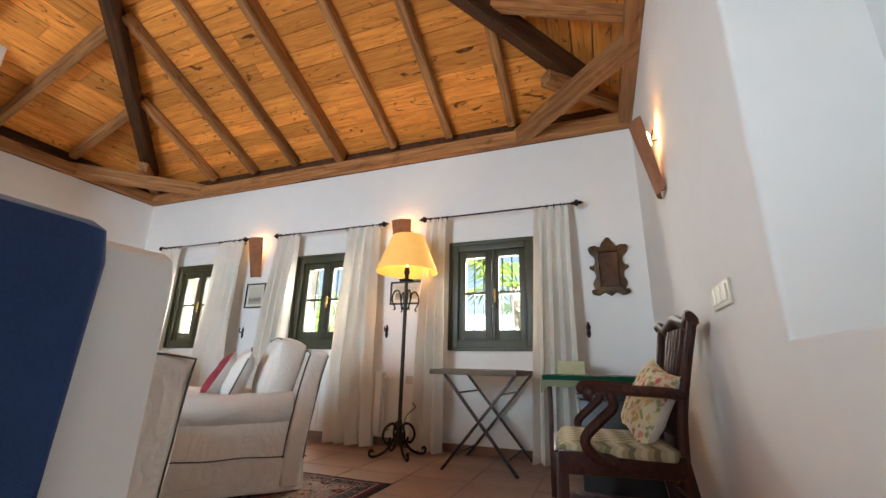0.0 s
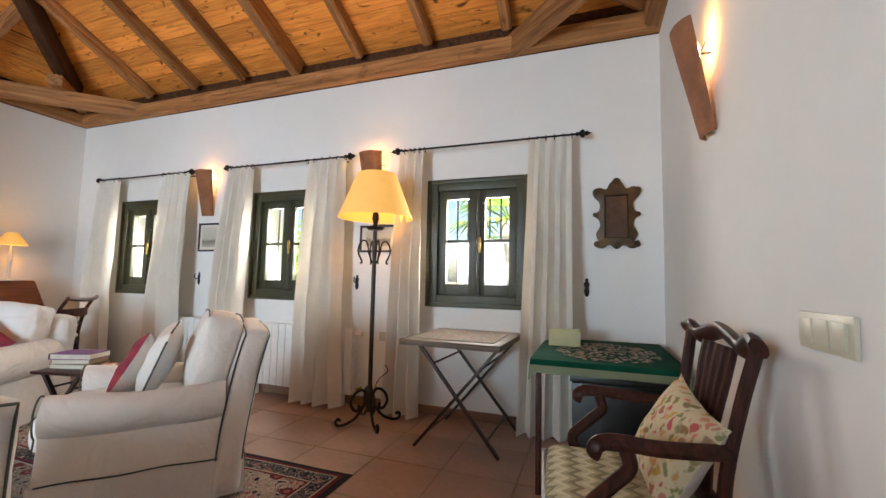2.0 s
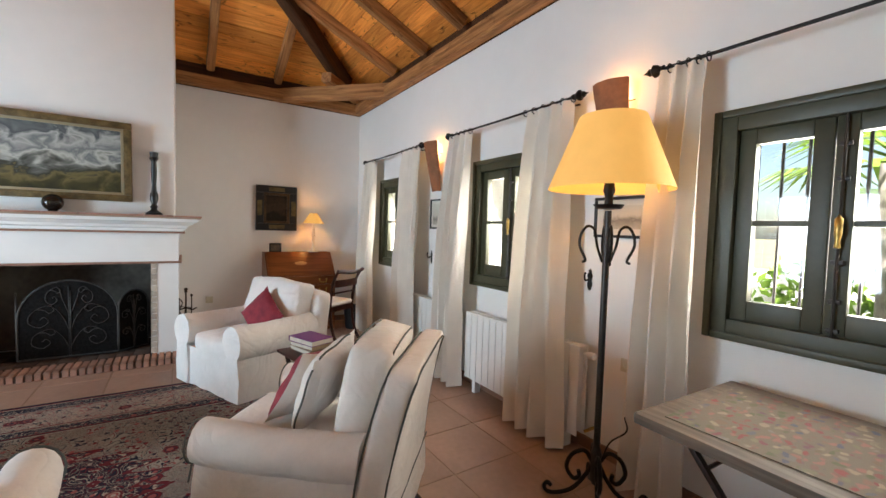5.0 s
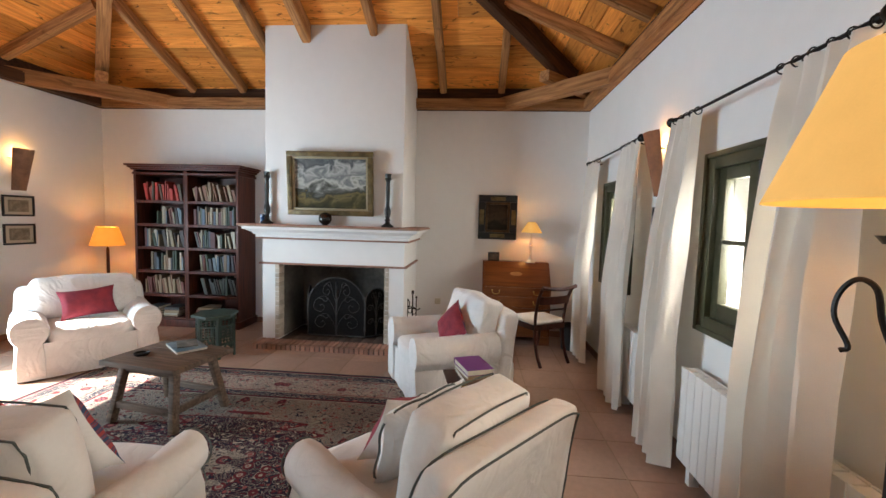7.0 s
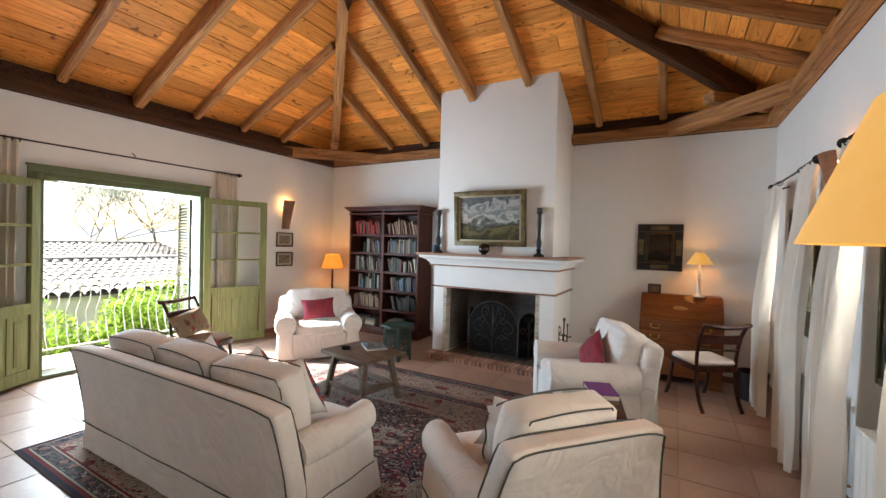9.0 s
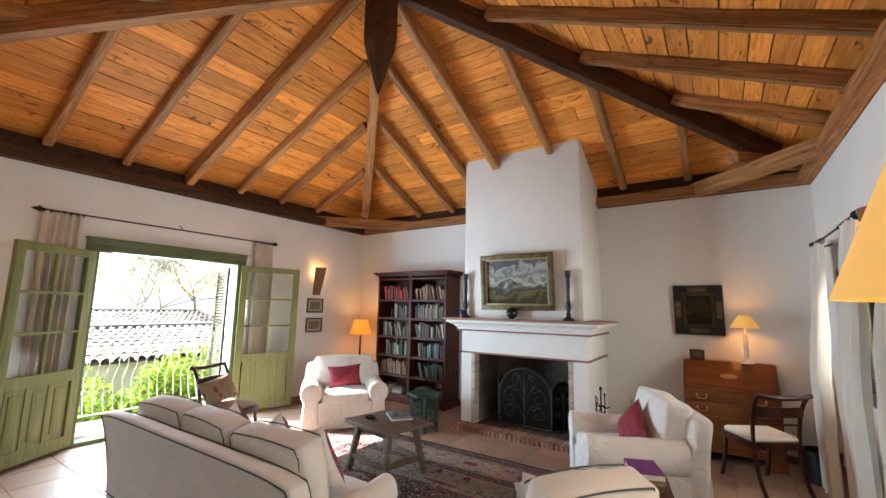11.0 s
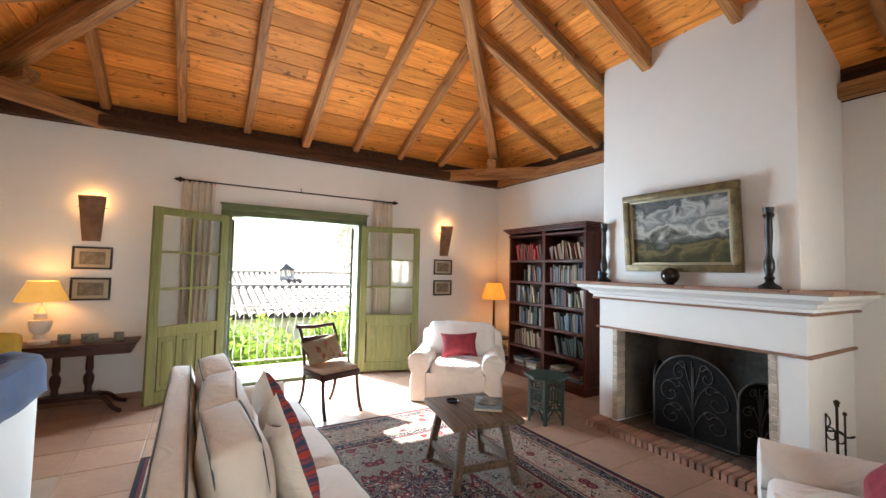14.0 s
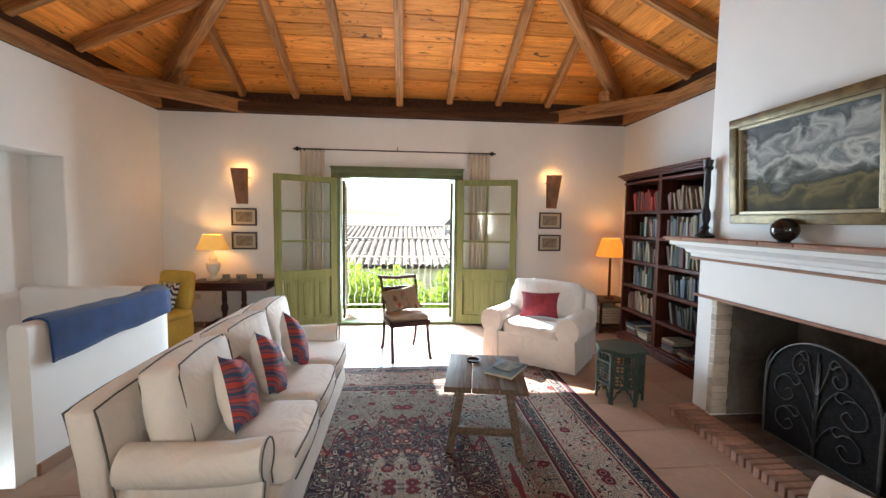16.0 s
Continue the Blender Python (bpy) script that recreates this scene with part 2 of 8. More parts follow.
def smooth_path(points, k=6):
    """Points along a smooth curve through the given ones."""
    p = [Vector(q) for q in points]
    p = [2 * p[0] - p[1]] + p + [2 * p[-1] - p[-2]]
    out = []
    for i in range(1, len(p) - 2):
        for j in range(k):
            t = j / k
            a, b, c, d = p[i - 1], p[i], p[i + 1], p[i + 2]
            out.append(0.5 * (2 * b + (c - a) * t + (2 * a - 5 * b + 4 * c - d) * t * t + (3 * b - a - 3 * c + d) * t ** 3))
    return out + [p[-2]]


def spiral(cx, cz, r0, r1, a0, turns, n=22):
    """A scroll in the x-z plane."""
    return [(cx + (r0 + (r1 - r0) * i / n) * math.cos(a0 + turns * 2 * math.pi * i / n), 0, cz + (r0 + (r1 - r0) * i / n) * math.sin(a0 + turns * 2 * math.pi * i / n)) for i in range(n + 1)]


def bar(a, b, w, h, bm=None, bevel=0.0, up=(0, 0, 1)):
    """A straight square bar from a to b, w wide and h high."""
    bm = bm or bmesh.new()
    a, b = Vector(a), Vector(b)
    d = (b - a).normalized()
    side = d.cross(Vector(up))
    side = side.normalized() if side.length > 1e-5 else Vector((1, 0, 0))
    u = side.cross(d).normalized()
    m = Matrix((side, d, u)).transposed().to_4x4()
    m.translation = (a + b) / 2
    bm_box(bm, -w / 2, -(b - a).length / 2, -h / 2, w / 2, (b - a).length / 2, h / 2, bevel, m)
    return bm


def pillow(w, h, d, n=14, pinch=0.75, crease=0.0, seed=0):
    """A stuffed cushion, w along x, h along z, d thick along y, its base at z = 0."""
    bm = bmesh.new()
    g = {}
    for s in (-1, 1):
        for i in range(n + 1):
            for j in range(n + 1):
                u, v = 2 * i / n - 1, 2 * j / n - 1
                if s == 1 and (i in (0, n) or j in (0, n)):
                    g[s, i, j] = g[-1, i, j]
                    continue
                puff = max(0.0, (1 - abs(u) ** 2.6) * (1 - abs(v) ** 2.6)) ** 0.5
                cu = 1 - 0.10 * (1 - pinch) * 4 * (1 - abs(v) ** 2) * abs(u) ** 3
                cv = 1 - 0.10 * (1 - pinch) * 4 * (1 - abs(u) ** 2) * abs(v) ** 3
                wob = 0.0
                if crease:
                    wob = crease * noise.noise((u * 2.3 + seed, v * 2.3, s * 4.0 + seed))
                g[s, i, j] = bm.verts.new((u * w / 2 * cu, s * d / 2 * puff + wob * d * puff, h / 2 + v * h / 2 * cv))
    for s in (-1, 1):
        for i in range(n):
            for j in range(n):
                q = [g[s, i, j], g[s, i + 1, j], g[s, i + 1, j + 1], g[s, i, j + 1]]
                bm.faces.new(q if s == -1 else q[::-1])
    return bm


def soft_box(w, d, h, r=0.06, n=10, bulge=0.03, wob=0.008, seed=0.0):
    """An upholstered block, x: w, y: d, z: 0 to h, with round edges, bulging faces and small creases."""
    bm = bmesh.new()
    bmesh.ops.create_cube(bm, size=2.0)
    bmesh.ops.subdivide_edges(bm, edges=bm.edges[:], cuts=n, use_grid_fill=True)
    for v in bm.verts:
        p = Vector([math.copysign(1 - (1 - min(abs(c), 1)) ** 1.7, c) for c in v.co])
        half = Vector((w / 2, d / 2, h / 2))
        q = Vector((p.x * half.x, p.y * half.y, p.z * half.z))
        inner = Vector((max(-half.x + r, min(half.x - r, q.x)), max(-half.y + r, min(half.y - r, q.y)), max(-half.z + r, min(half.z - r, q.z))))
        o = q - inner
        if o.length > 1e-6:
            q = inner + o.normalized() * min(r, o.length * 1.0 if o.length < r else r)
        k = [(1 - p.x ** 2), (1 - p.y ** 2), (1 - p.z ** 2)]
        f = Vector((p.x * k[1] * k[2] if abs(p.x) > 0.99 else 0, p.y * k[0] * k[2] if abs(p.y) > 0.99 else 0, p.z * k[0] * k[1] if abs(p.z) > 0.99 else 0))
        f.z *= 0.45
        q += f * bulge
        q += noise.noise_vector((q.x * 5 + seed, q.y * 5, q.z * 5 + seed)) * wob
        q.z += h / 2
        v.co = q
    return bm


def part(name, bm, material, parent=None, label="", smooth=True, m=None, angle=40):
    """Links a bmesh as one mesh object under a thing or a part."""
    bmesh.ops.recalc_face_normals(bm, faces=bm.faces[:])
    me = bpy.data.meshes.new(name)
    if smooth:
        for f in bm.faces:
            f.smooth = True
        lim = radians(angle)
        for e in bm.edges:
            if len(e.link_faces) == 2 and e.calc_face_angle(0) > lim:
                e.smooth = False
    bm.to_mesh(me)
    bm.free()
    me.materials.append(material)
    ob = new(name, me)
    if parent is not None:
        ob.parent = parent
    if m is not None:
        ob.matrix_basis = m
    if label:
        tagged(ob, label)
    return ob


def thing(name, m, label, category, group="", kind=""):
    e = new(name)
    e.empty_display_size = 0.1
    e.matrix_basis = m
    return tagged(e, label, category, group, kind)


def solid(name, bm, material, label, category, m=None, group="", kind="", smooth=True):
    ob = part(name, bm, material, None, "", smooth, m)
    return tagged(ob, label, category, group, kind)


def cells(xs, ys, zs, hole):
    """A solid cut by grid lines; hole(cx, cy, cz) tells which cells are open. Only outer faces are kept."""
    bm = bmesh.new()
    vt = {}

    def v(i, j, k):
        if (i, j, k) not in vt:
            vt[i, j, k] = bm.verts.new((xs[i], ys[j], zs[k]))
        return vt[i, j, k]
    nx, ny, nz = len(xs) - 1, len(ys) - 1, len(zs) - 1
    full = {(i, j, k): not hole((xs[i] + xs[i + 1]) / 2, (ys[j] + ys[j + 1]) / 2, (zs[k] + zs[k + 1]) / 2) for i in range(nx) for j in range(ny) for k in range(nz)}
    for (i, j, k), f in full.items():
        if not f:
            continue
        for d, q in (((1, 0, 0), [(1, 0, 0), (1, 1, 0), (1, 1, 1), (1, 0, 1)]), ((-1, 0, 0), [(0, 0, 0), (0, 0, 1), (0, 1, 1), (0, 1, 0)]),
                     ((0, 1, 0), [(0, 1, 0), (0, 1, 1), (1, 1, 1), (1, 1, 0)]), ((0, -1, 0), [(0, 0, 0), (1, 0, 0), (1, 0, 1), (0, 0, 1)]),
                     ((0, 0, 1), [(0, 0, 1), (1, 0, 1), (1, 1, 1), (0, 1, 1)]), ((0, 0, -1), [(0, 0, 0), (0, 1, 0), (1, 1, 0), (1, 0, 0)])):
            if not full.get((i + d[0], j + d[1], k + d[2]), False):
                bm.faces.new([v(i + a, j + b, k + c) for a, b, c in q])
    return bm


def structure(name, bm, material, label, m=None, smooth=False):
    return solid(name, bm, material, label, name.split("_")[0], m, kind="structure", smooth=smooth)


# ==== the room ====
RX, RY, RZ = 6.75, 6.94, 3.035        # inside size, wall height
T = 0.38                             # wall thickness
WINDOWS = ((0.925, 1.735), (2.965, 3.78), (4.935, 5.75))
WZ0, WZ1 = 0.945, 1.975
DX0, DX1, DZ1 = 2.56, 4.36, 2.24
WELL = (5.57, 2.20, 3.62)            # stairwell: west edge, north and south end
PEND = 3.50                          # south end of the stair parapet
REC = (1.62, 4.31, 0.84, 2.16)       # recess in the east wall

wx = sorted({-T, RX + T + 0.2} | {a for w in WINDOWS for a in w})
structure("wall_south", cells(wx, [RY, RY + T], [-0.1, WZ0, WZ1, RZ],
          lambda x, y, z: WZ0 < z < WZ1 and any(a < x < b for a, b in WINDOWS)), PLASTER, "white plastered wall with three small windows")
structure("wall_north", cells([-T, DX0, DX1, RX + T + 0.2], [-T, 0], [-0.1, 0.0, DZ1, RZ],
          lambda x, y, z: DX0 < x < DX1 and 0 < z < DZ1), PLASTER, "white plastered wall with a wide balcony door")
structure("wall_west", cells([-T, 0], [0, 3.14, 4.45, RY], [-0.1, RZ], lambda x, y, z: False), PLASTER, "white plastered wall behind the fireplace")
bm = cells([RX, RX + 0.34, RX + T + 0.2], [0, REC[0], REC[1], RY], [-1.3, REC[2], REC[3], RZ],
           lambda x, y, z: x < RX + 0.34 and REC[0] < y < REC[1] and REC[2] < z < REC[3])
edge = [e for e in bm.edges if abs(e.verts[0].co.x - RX) < 1e-4 and abs(e.verts[1].co.x - RX) < 1e-4 and all(REC[0] - 0.01 < v.co.y < REC[1] + 0.01 and REC[2] - 0.01 < v.co.z < REC[3] + 0.01 for v in e.verts)]
bmesh.ops.bevel(bm, geom=edge, offset=0.02, segments=3, affect="EDGES", profile=0.5)
structure("wall_east", bm, PLASTER, "white plastered wall with a rounded recess by the stairs", smooth=True)

# floor slab with the stairwell cut out of it
structure("floor", cells([0, WELL[0], RX], [0, WELL[1], WELL[2], RY], [-0.25, -0.004], lambda x, y, z: x > WELL[0] and WELL[1] < y < WELL[2]), GROUT, "terracotta tiled floor with pale joints")
floor_slab = bpy.data.objects["floor"]
# stairs down
for i in range(4):
    y1 = WELL[2] - 0.3 * i
    structure("stair_step_%d" % (i + 1), box(WELL[0] + 0.002, y1 - 0.3, -1.25, RX - 0.002, y1 - 0.002, -0.19 * (i + 1), 0.006), TERRACOTTA, "terracotta stair step")
structure("stairwell_floor", box(WELL[0], WELL[1] - 0.1, -1.3, RX, WELL[2], -1.25), TERRACOTTA, "terracotta landing below the stairs")
structure("stairwell_wall", cells([WELL[0] - 0.12, WELL[0], RX], [WELL[1] - 0.14, WELL[1], WELL[2]], [-1.3, -0.26], lambda x, y, z: x > WELL[0] and y > WELL[1]), PLASTER, "white plastered wall of the stairwell")


def parapet():
    """Low stair wall that runs north and turns in a round corner towards the east wall."""
    r, path = 0.30, [(5.615, PEND)]
    cx, cy = 5.51 + r, 2.10 + r
    path += [(5.51 + 0.105 * (1 - i / 8), cy + (PEND - cy) * (1 - i / 8)) for i in range(1, 9)]
    path += [(cx - r * math.cos(a), cy - r * math.sin(a)) for a in [radians(9 * i) for i in range(1, 11)]]
    path += [(cx + (RX - cx) * i / 4, 2.10) for i in range(1, 5)]
    bm = bmesh.new()
    sec = [(-0.065, 0.0), (-0.065, 0.875), (-0.055, 0.91), (-0.03, 0.925), (0.03, 0.925), (0.055, 0.91), (0.065, 0.875), (0.065, -0.25)]
    rings = []
    for i, (x, y) in enumerate(path):
        a, b = Vector(path[max(i - 1, 0)]), Vector(path[min(i + 1, len(path) - 1)])
        d = (b - a).normalized()
        nrm = Vector((-d.y, d.x))
        rings.append([bm.verts.new((x - nrm.x * s, y - nrm.y * s, z)) for s, z in [(-q, w) for q, w in sec]])
    for a, b in zip(rings, rings[1:]):
        for j in range(len(sec) - 1):
            bm.faces.new((a[j], a[j + 1], b[j + 1], b[j]))
        bm.faces.new((a[-1], a[0], b[0], b[-1]))
    bm.faces.new(rings[0])
    bm.faces.new(rings[-1][::-1])
    return path, structure("parapet_wall", bm, PLASTER, "low white plastered wall around the stairs", smooth=True)


PAR_PATH, _ = parapet()

# skirting of terracotta along the walls
SK = 0.075
for name, b in (("baseboard_west_a", (0, 0, 0, 0.018, 2.9, SK)), ("baseboard_west_b", (0, 4.7, 0, 0.018, RY - 0.02, SK)), ("baseboard_south", (0, RY - 0.018, 0, RX, RY, SK)),
                ("baseboard_north_a", (0.02, 0, 0, DX0 - 0.06, 0.018, SK)), ("baseboard_north_b", (DX1 + 0.06, 0, 0, RX, 0.018, SK)),
                ("baseboard_east", (RX - 0.018, WELL[2] + 0.02, 0, RX, RY - 0.02, SK)), ("baseboard_east_b", (RX - 0.018, 0.02, 0, RX, 2.0, SK))):
    structure(name, box(*b, 0.004), SKIRT, "terracotta skirting along the wall")

structure("baseboard_parapet", bar((5.435, 2.45, SK / 2), (5.538, PEND, SK / 2), 0.02, SK, bevel=0.004), SKIRT, "terracotta skirting along the wall")

# ==== the roof ====
SL = 0.45
CX, CY = RX / 2, RY / 2
ZB = 3.34                            # underside of the boards at the walls


def roof_z(d):
    return ZB + SL * d


def roof_boards():
    """Four slopes of boards, each laid level across the rafters."""
    bm = {0: bmesh.new(), 1: bmesh.new()}
    rng = random.Random(3)
    half = min(CX, CY)
    for side in range(4):
        d = -0.35
        along = 0 if side < 2 else 1
        while d < half - 0.02:
            w = rng.uniform(0.13, 0.21)
            d1 = min(d + w, half)
            lo0, lo1 = d, d1 - 0.010
            L = RX if along == 0 else RY
            a0, a1 = lo0, L - lo0
            cuts = [a0]
            c = a0 + rng.uniform(0.8, 4.6)
            while c < a1 - 0.5:
                cuts.append(c)
                c += rng.uniform(2.6, 5.0)
            cuts.append(a1)
            for s0, s1 in zip(cuts, cuts[1:]):
                q = []
                lift = rng.uniform(0, 0.008)
                s1 -= 0.004 if s1 < a1 else 0
                for dd, up in ((lo0, 0), (lo1, 0), (lo1, 0.025), (lo0, 0.025)):
                    f0, f1 = max(s0, dd), min(s1, L - dd)
                    if f1 <= f0:
                        f0 = f1 = (f0 + f1) / 2
                    z = roof_z(dd) + up + lift
                    for f in (f0, f1):
                        if side == 0:
                            p = (f, dd, z)
                        elif side == 1:
                            p = (f, RY - dd, z)
                        elif side == 2:
                            p = (dd, f, z)
                        else:
                            p = (RX - dd, f, z)
                        q.append(p)
                vs = [bm[along].verts.new(p) for p in q]
                for f in ((0, 1, 3, 2), (2, 3, 5, 4), (4, 5, 7, 6), (6, 7, 1, 0), (0, 2, 4, 6), (1, 7, 5, 3)):
                    bm[along].faces.new([vs[i] for i in f])
            d = d1
    for a in (0, 1):
        solid("ceiling_boards_%s" % ("north_south", "east_west")[a], bm[a], BOARD[a], "sloping ceiling of orange-brown pine boards with knots", "ceiling", kind="structure", smooth=False)
    # outer skin keeps the daylight out
    bm2 = bmesh.new()
    o = 0.6
    zt = roof_z(-o) + 0.10
    vs = [bm2.verts.new(p) for p in ((-o, -o, zt), (RX + o, -o, zt), (RX + o, RY + o, zt), (-o, RY + o, zt), (CX, CY, roof_z(CX) + 0.22))]
    for i in range(4):
        bm2.faces.new((vs[i], vs[(i + 1) % 4], vs[4]))
    structure("roof", bm2, TERRACOTTA, "low pyramid roof over the room")


roof_boards()


def beam_ob(name, a, b, w, h, material, label, wob=0.006, seed=0):
    """A hewn beam from a to b with slightly uneven faces; its grain runs along its own y."""
    a, b = Vector(a), Vector(b)
    L = (b - a).length
    bm = box(-w / 2, -L / 2, -h / 2, w / 2, L / 2, h / 2)
    bmesh.ops.subdivide_edges(bm, edges=[e for e in bm.edges if abs((e.verts[0].co - e.verts[1].co).y) > L * 0.5], cuts=max(4, int(L / 0.25)))
    bmesh.ops.bevel(bm, geom=[e for e in bm.edges if abs(e.verts[0].co.x - e.verts[1].co.x) < 1e-5 and abs(e.verts[0].co.z - e.verts[1].co.z) < 1e-5], offset=0.012, segments=2, affect="EDGES")
    for v in bm.verts:
        v.co += noise.noise_vector((v.co.x * 3 + seed * 7.1, v.co.y * 2.2, v.co.z * 3)) * wob
    d = (b - a).normalized()
    side = d.cross(Vector((0, 0, 1))).normalized()
    m = Matrix((side, d, side.cross(d))).transposed().to_4x4()
    m.translation = (a + b) / 2
    return tagged(part(name, bm, material, None, "", True, m), label, "roof beam", "roof timbers", "structure")


seed_no = 0
RAF_N = (1.27, 2.01, 2.72, 3.44, 4.17, 4.88, 5.60)
RAF_W = (1.46, 2.20, 2.88, 3.47, 4.26, 5.00, 5.77)
for side in range(4):
    for c in (RAF_N if side < 2 else RAF_W):
        L, half = (RX, CX) if side < 2 else (RY, CY)
        reach = min(c, L - c)
        if side >= 2:
            reach = min(reach, CX)
        d0, d1 = 0.05, min(reach, CX) - 0.06
        if side == 2 and 2.95 < c < 4.66:
            d0 = 0.80
        main = abs(c - (3.44 if side < 2 else 3.47)) < 0.1
        h = 0.19 if main else 0.125
        off = -h * 0.5
        p = []
        for d in (d0, d1):
            z = roof_z(d) + off
            p.append({0: (c, d, z), 1: (c, RY - d, z), 2: (d, c, z), 3: (RX - d, c, z)}[side])
        seed_no += 1
        beam_ob("rafter", p[0], p[1], 0.105 if main else 0.088, h, BEAM, "sloping pine rafter under the ceiling boards", seed=seed_no)
APEX = Vector((CX, CY, roof_z(CX) - 0.13))
for cx, cy in ((0, 0), (RX, 0), (RX, RY), (0, RY)):
    c = Vector((cx, cy, 0))
    d = (Vector((CX, CY, 0)) - c)
    a = c + d * 0.09
    a.z = roof_z(CX * 0.09) - 0.13
    seed_no += 1
    # only the two southern hip beams take the darker colour
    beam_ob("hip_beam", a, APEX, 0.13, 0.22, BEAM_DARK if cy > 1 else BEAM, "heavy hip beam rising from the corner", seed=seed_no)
    sx, sy = (1 if cx == 0 else -1), (1 if cy == 0 else -1)
    beam_ob("corner_tie", (cx + sx * 1.22, cy - sy * 0.10, RZ + 0.09), (cx - sx * 0.10, cy + sy * 1.22, RZ + 0.09), 0.13, 0.17, BEAM, "hewn tie beam set across the corner", seed=seed_no + 40)
    k = Vector((sx, sy, 0)).normalized()
    q = Vector((cx, cy, RZ + 0.22))
    beam_ob("dragon_beam", q + k * 0.1, q + k * 1.02, 0.13, 0.12, BEAM, "short dragon beam over the corner tie", seed=seed_no + 80)
for name, a, b in (("wall_plate", (0, 0.05, RZ + 0.075), (RX, 0.05, RZ + 0.075)), ("wall_plate", (0, RY - 0.05, RZ + 0.075), (RX, RY - 0.05, RZ + 0.075)),
                   ("wall_plate", (0.05, 0, RZ + 0.075), (0.05, RY, RZ + 0.075)), ("wall_plate", (RX - 0.05, 0, RZ + 0.075), (RX - 0.05, RY, RZ + 0.075))):
    seed_no += 1
    # of the four plates only the north one is darker
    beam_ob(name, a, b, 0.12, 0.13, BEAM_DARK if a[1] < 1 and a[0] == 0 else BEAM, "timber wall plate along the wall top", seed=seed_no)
# dark filler behind the plates: closes the gap and stands for its shadow
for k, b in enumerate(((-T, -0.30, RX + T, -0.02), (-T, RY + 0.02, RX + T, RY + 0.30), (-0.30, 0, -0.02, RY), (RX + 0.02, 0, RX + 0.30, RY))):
    structure("eaves_board_%d" % (k + 1), box(b[0], b[1], RZ + 0.001, b[2], b[3], RZ + 0.36), BEAM_DARK, "dark filler closing the eaves, standing for the shadowed gap")
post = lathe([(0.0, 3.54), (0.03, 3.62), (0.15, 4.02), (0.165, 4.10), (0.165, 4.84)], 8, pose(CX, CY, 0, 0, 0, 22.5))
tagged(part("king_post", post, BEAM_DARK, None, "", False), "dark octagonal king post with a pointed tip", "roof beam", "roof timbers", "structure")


# ==== fireplace ====
SOOTY_BRICK = mat("sooty_brick", (0.13, 0.085, 0.065), 0.9, var=0.25, scale=9, fine=60, bump=0.4, rand=0.25)


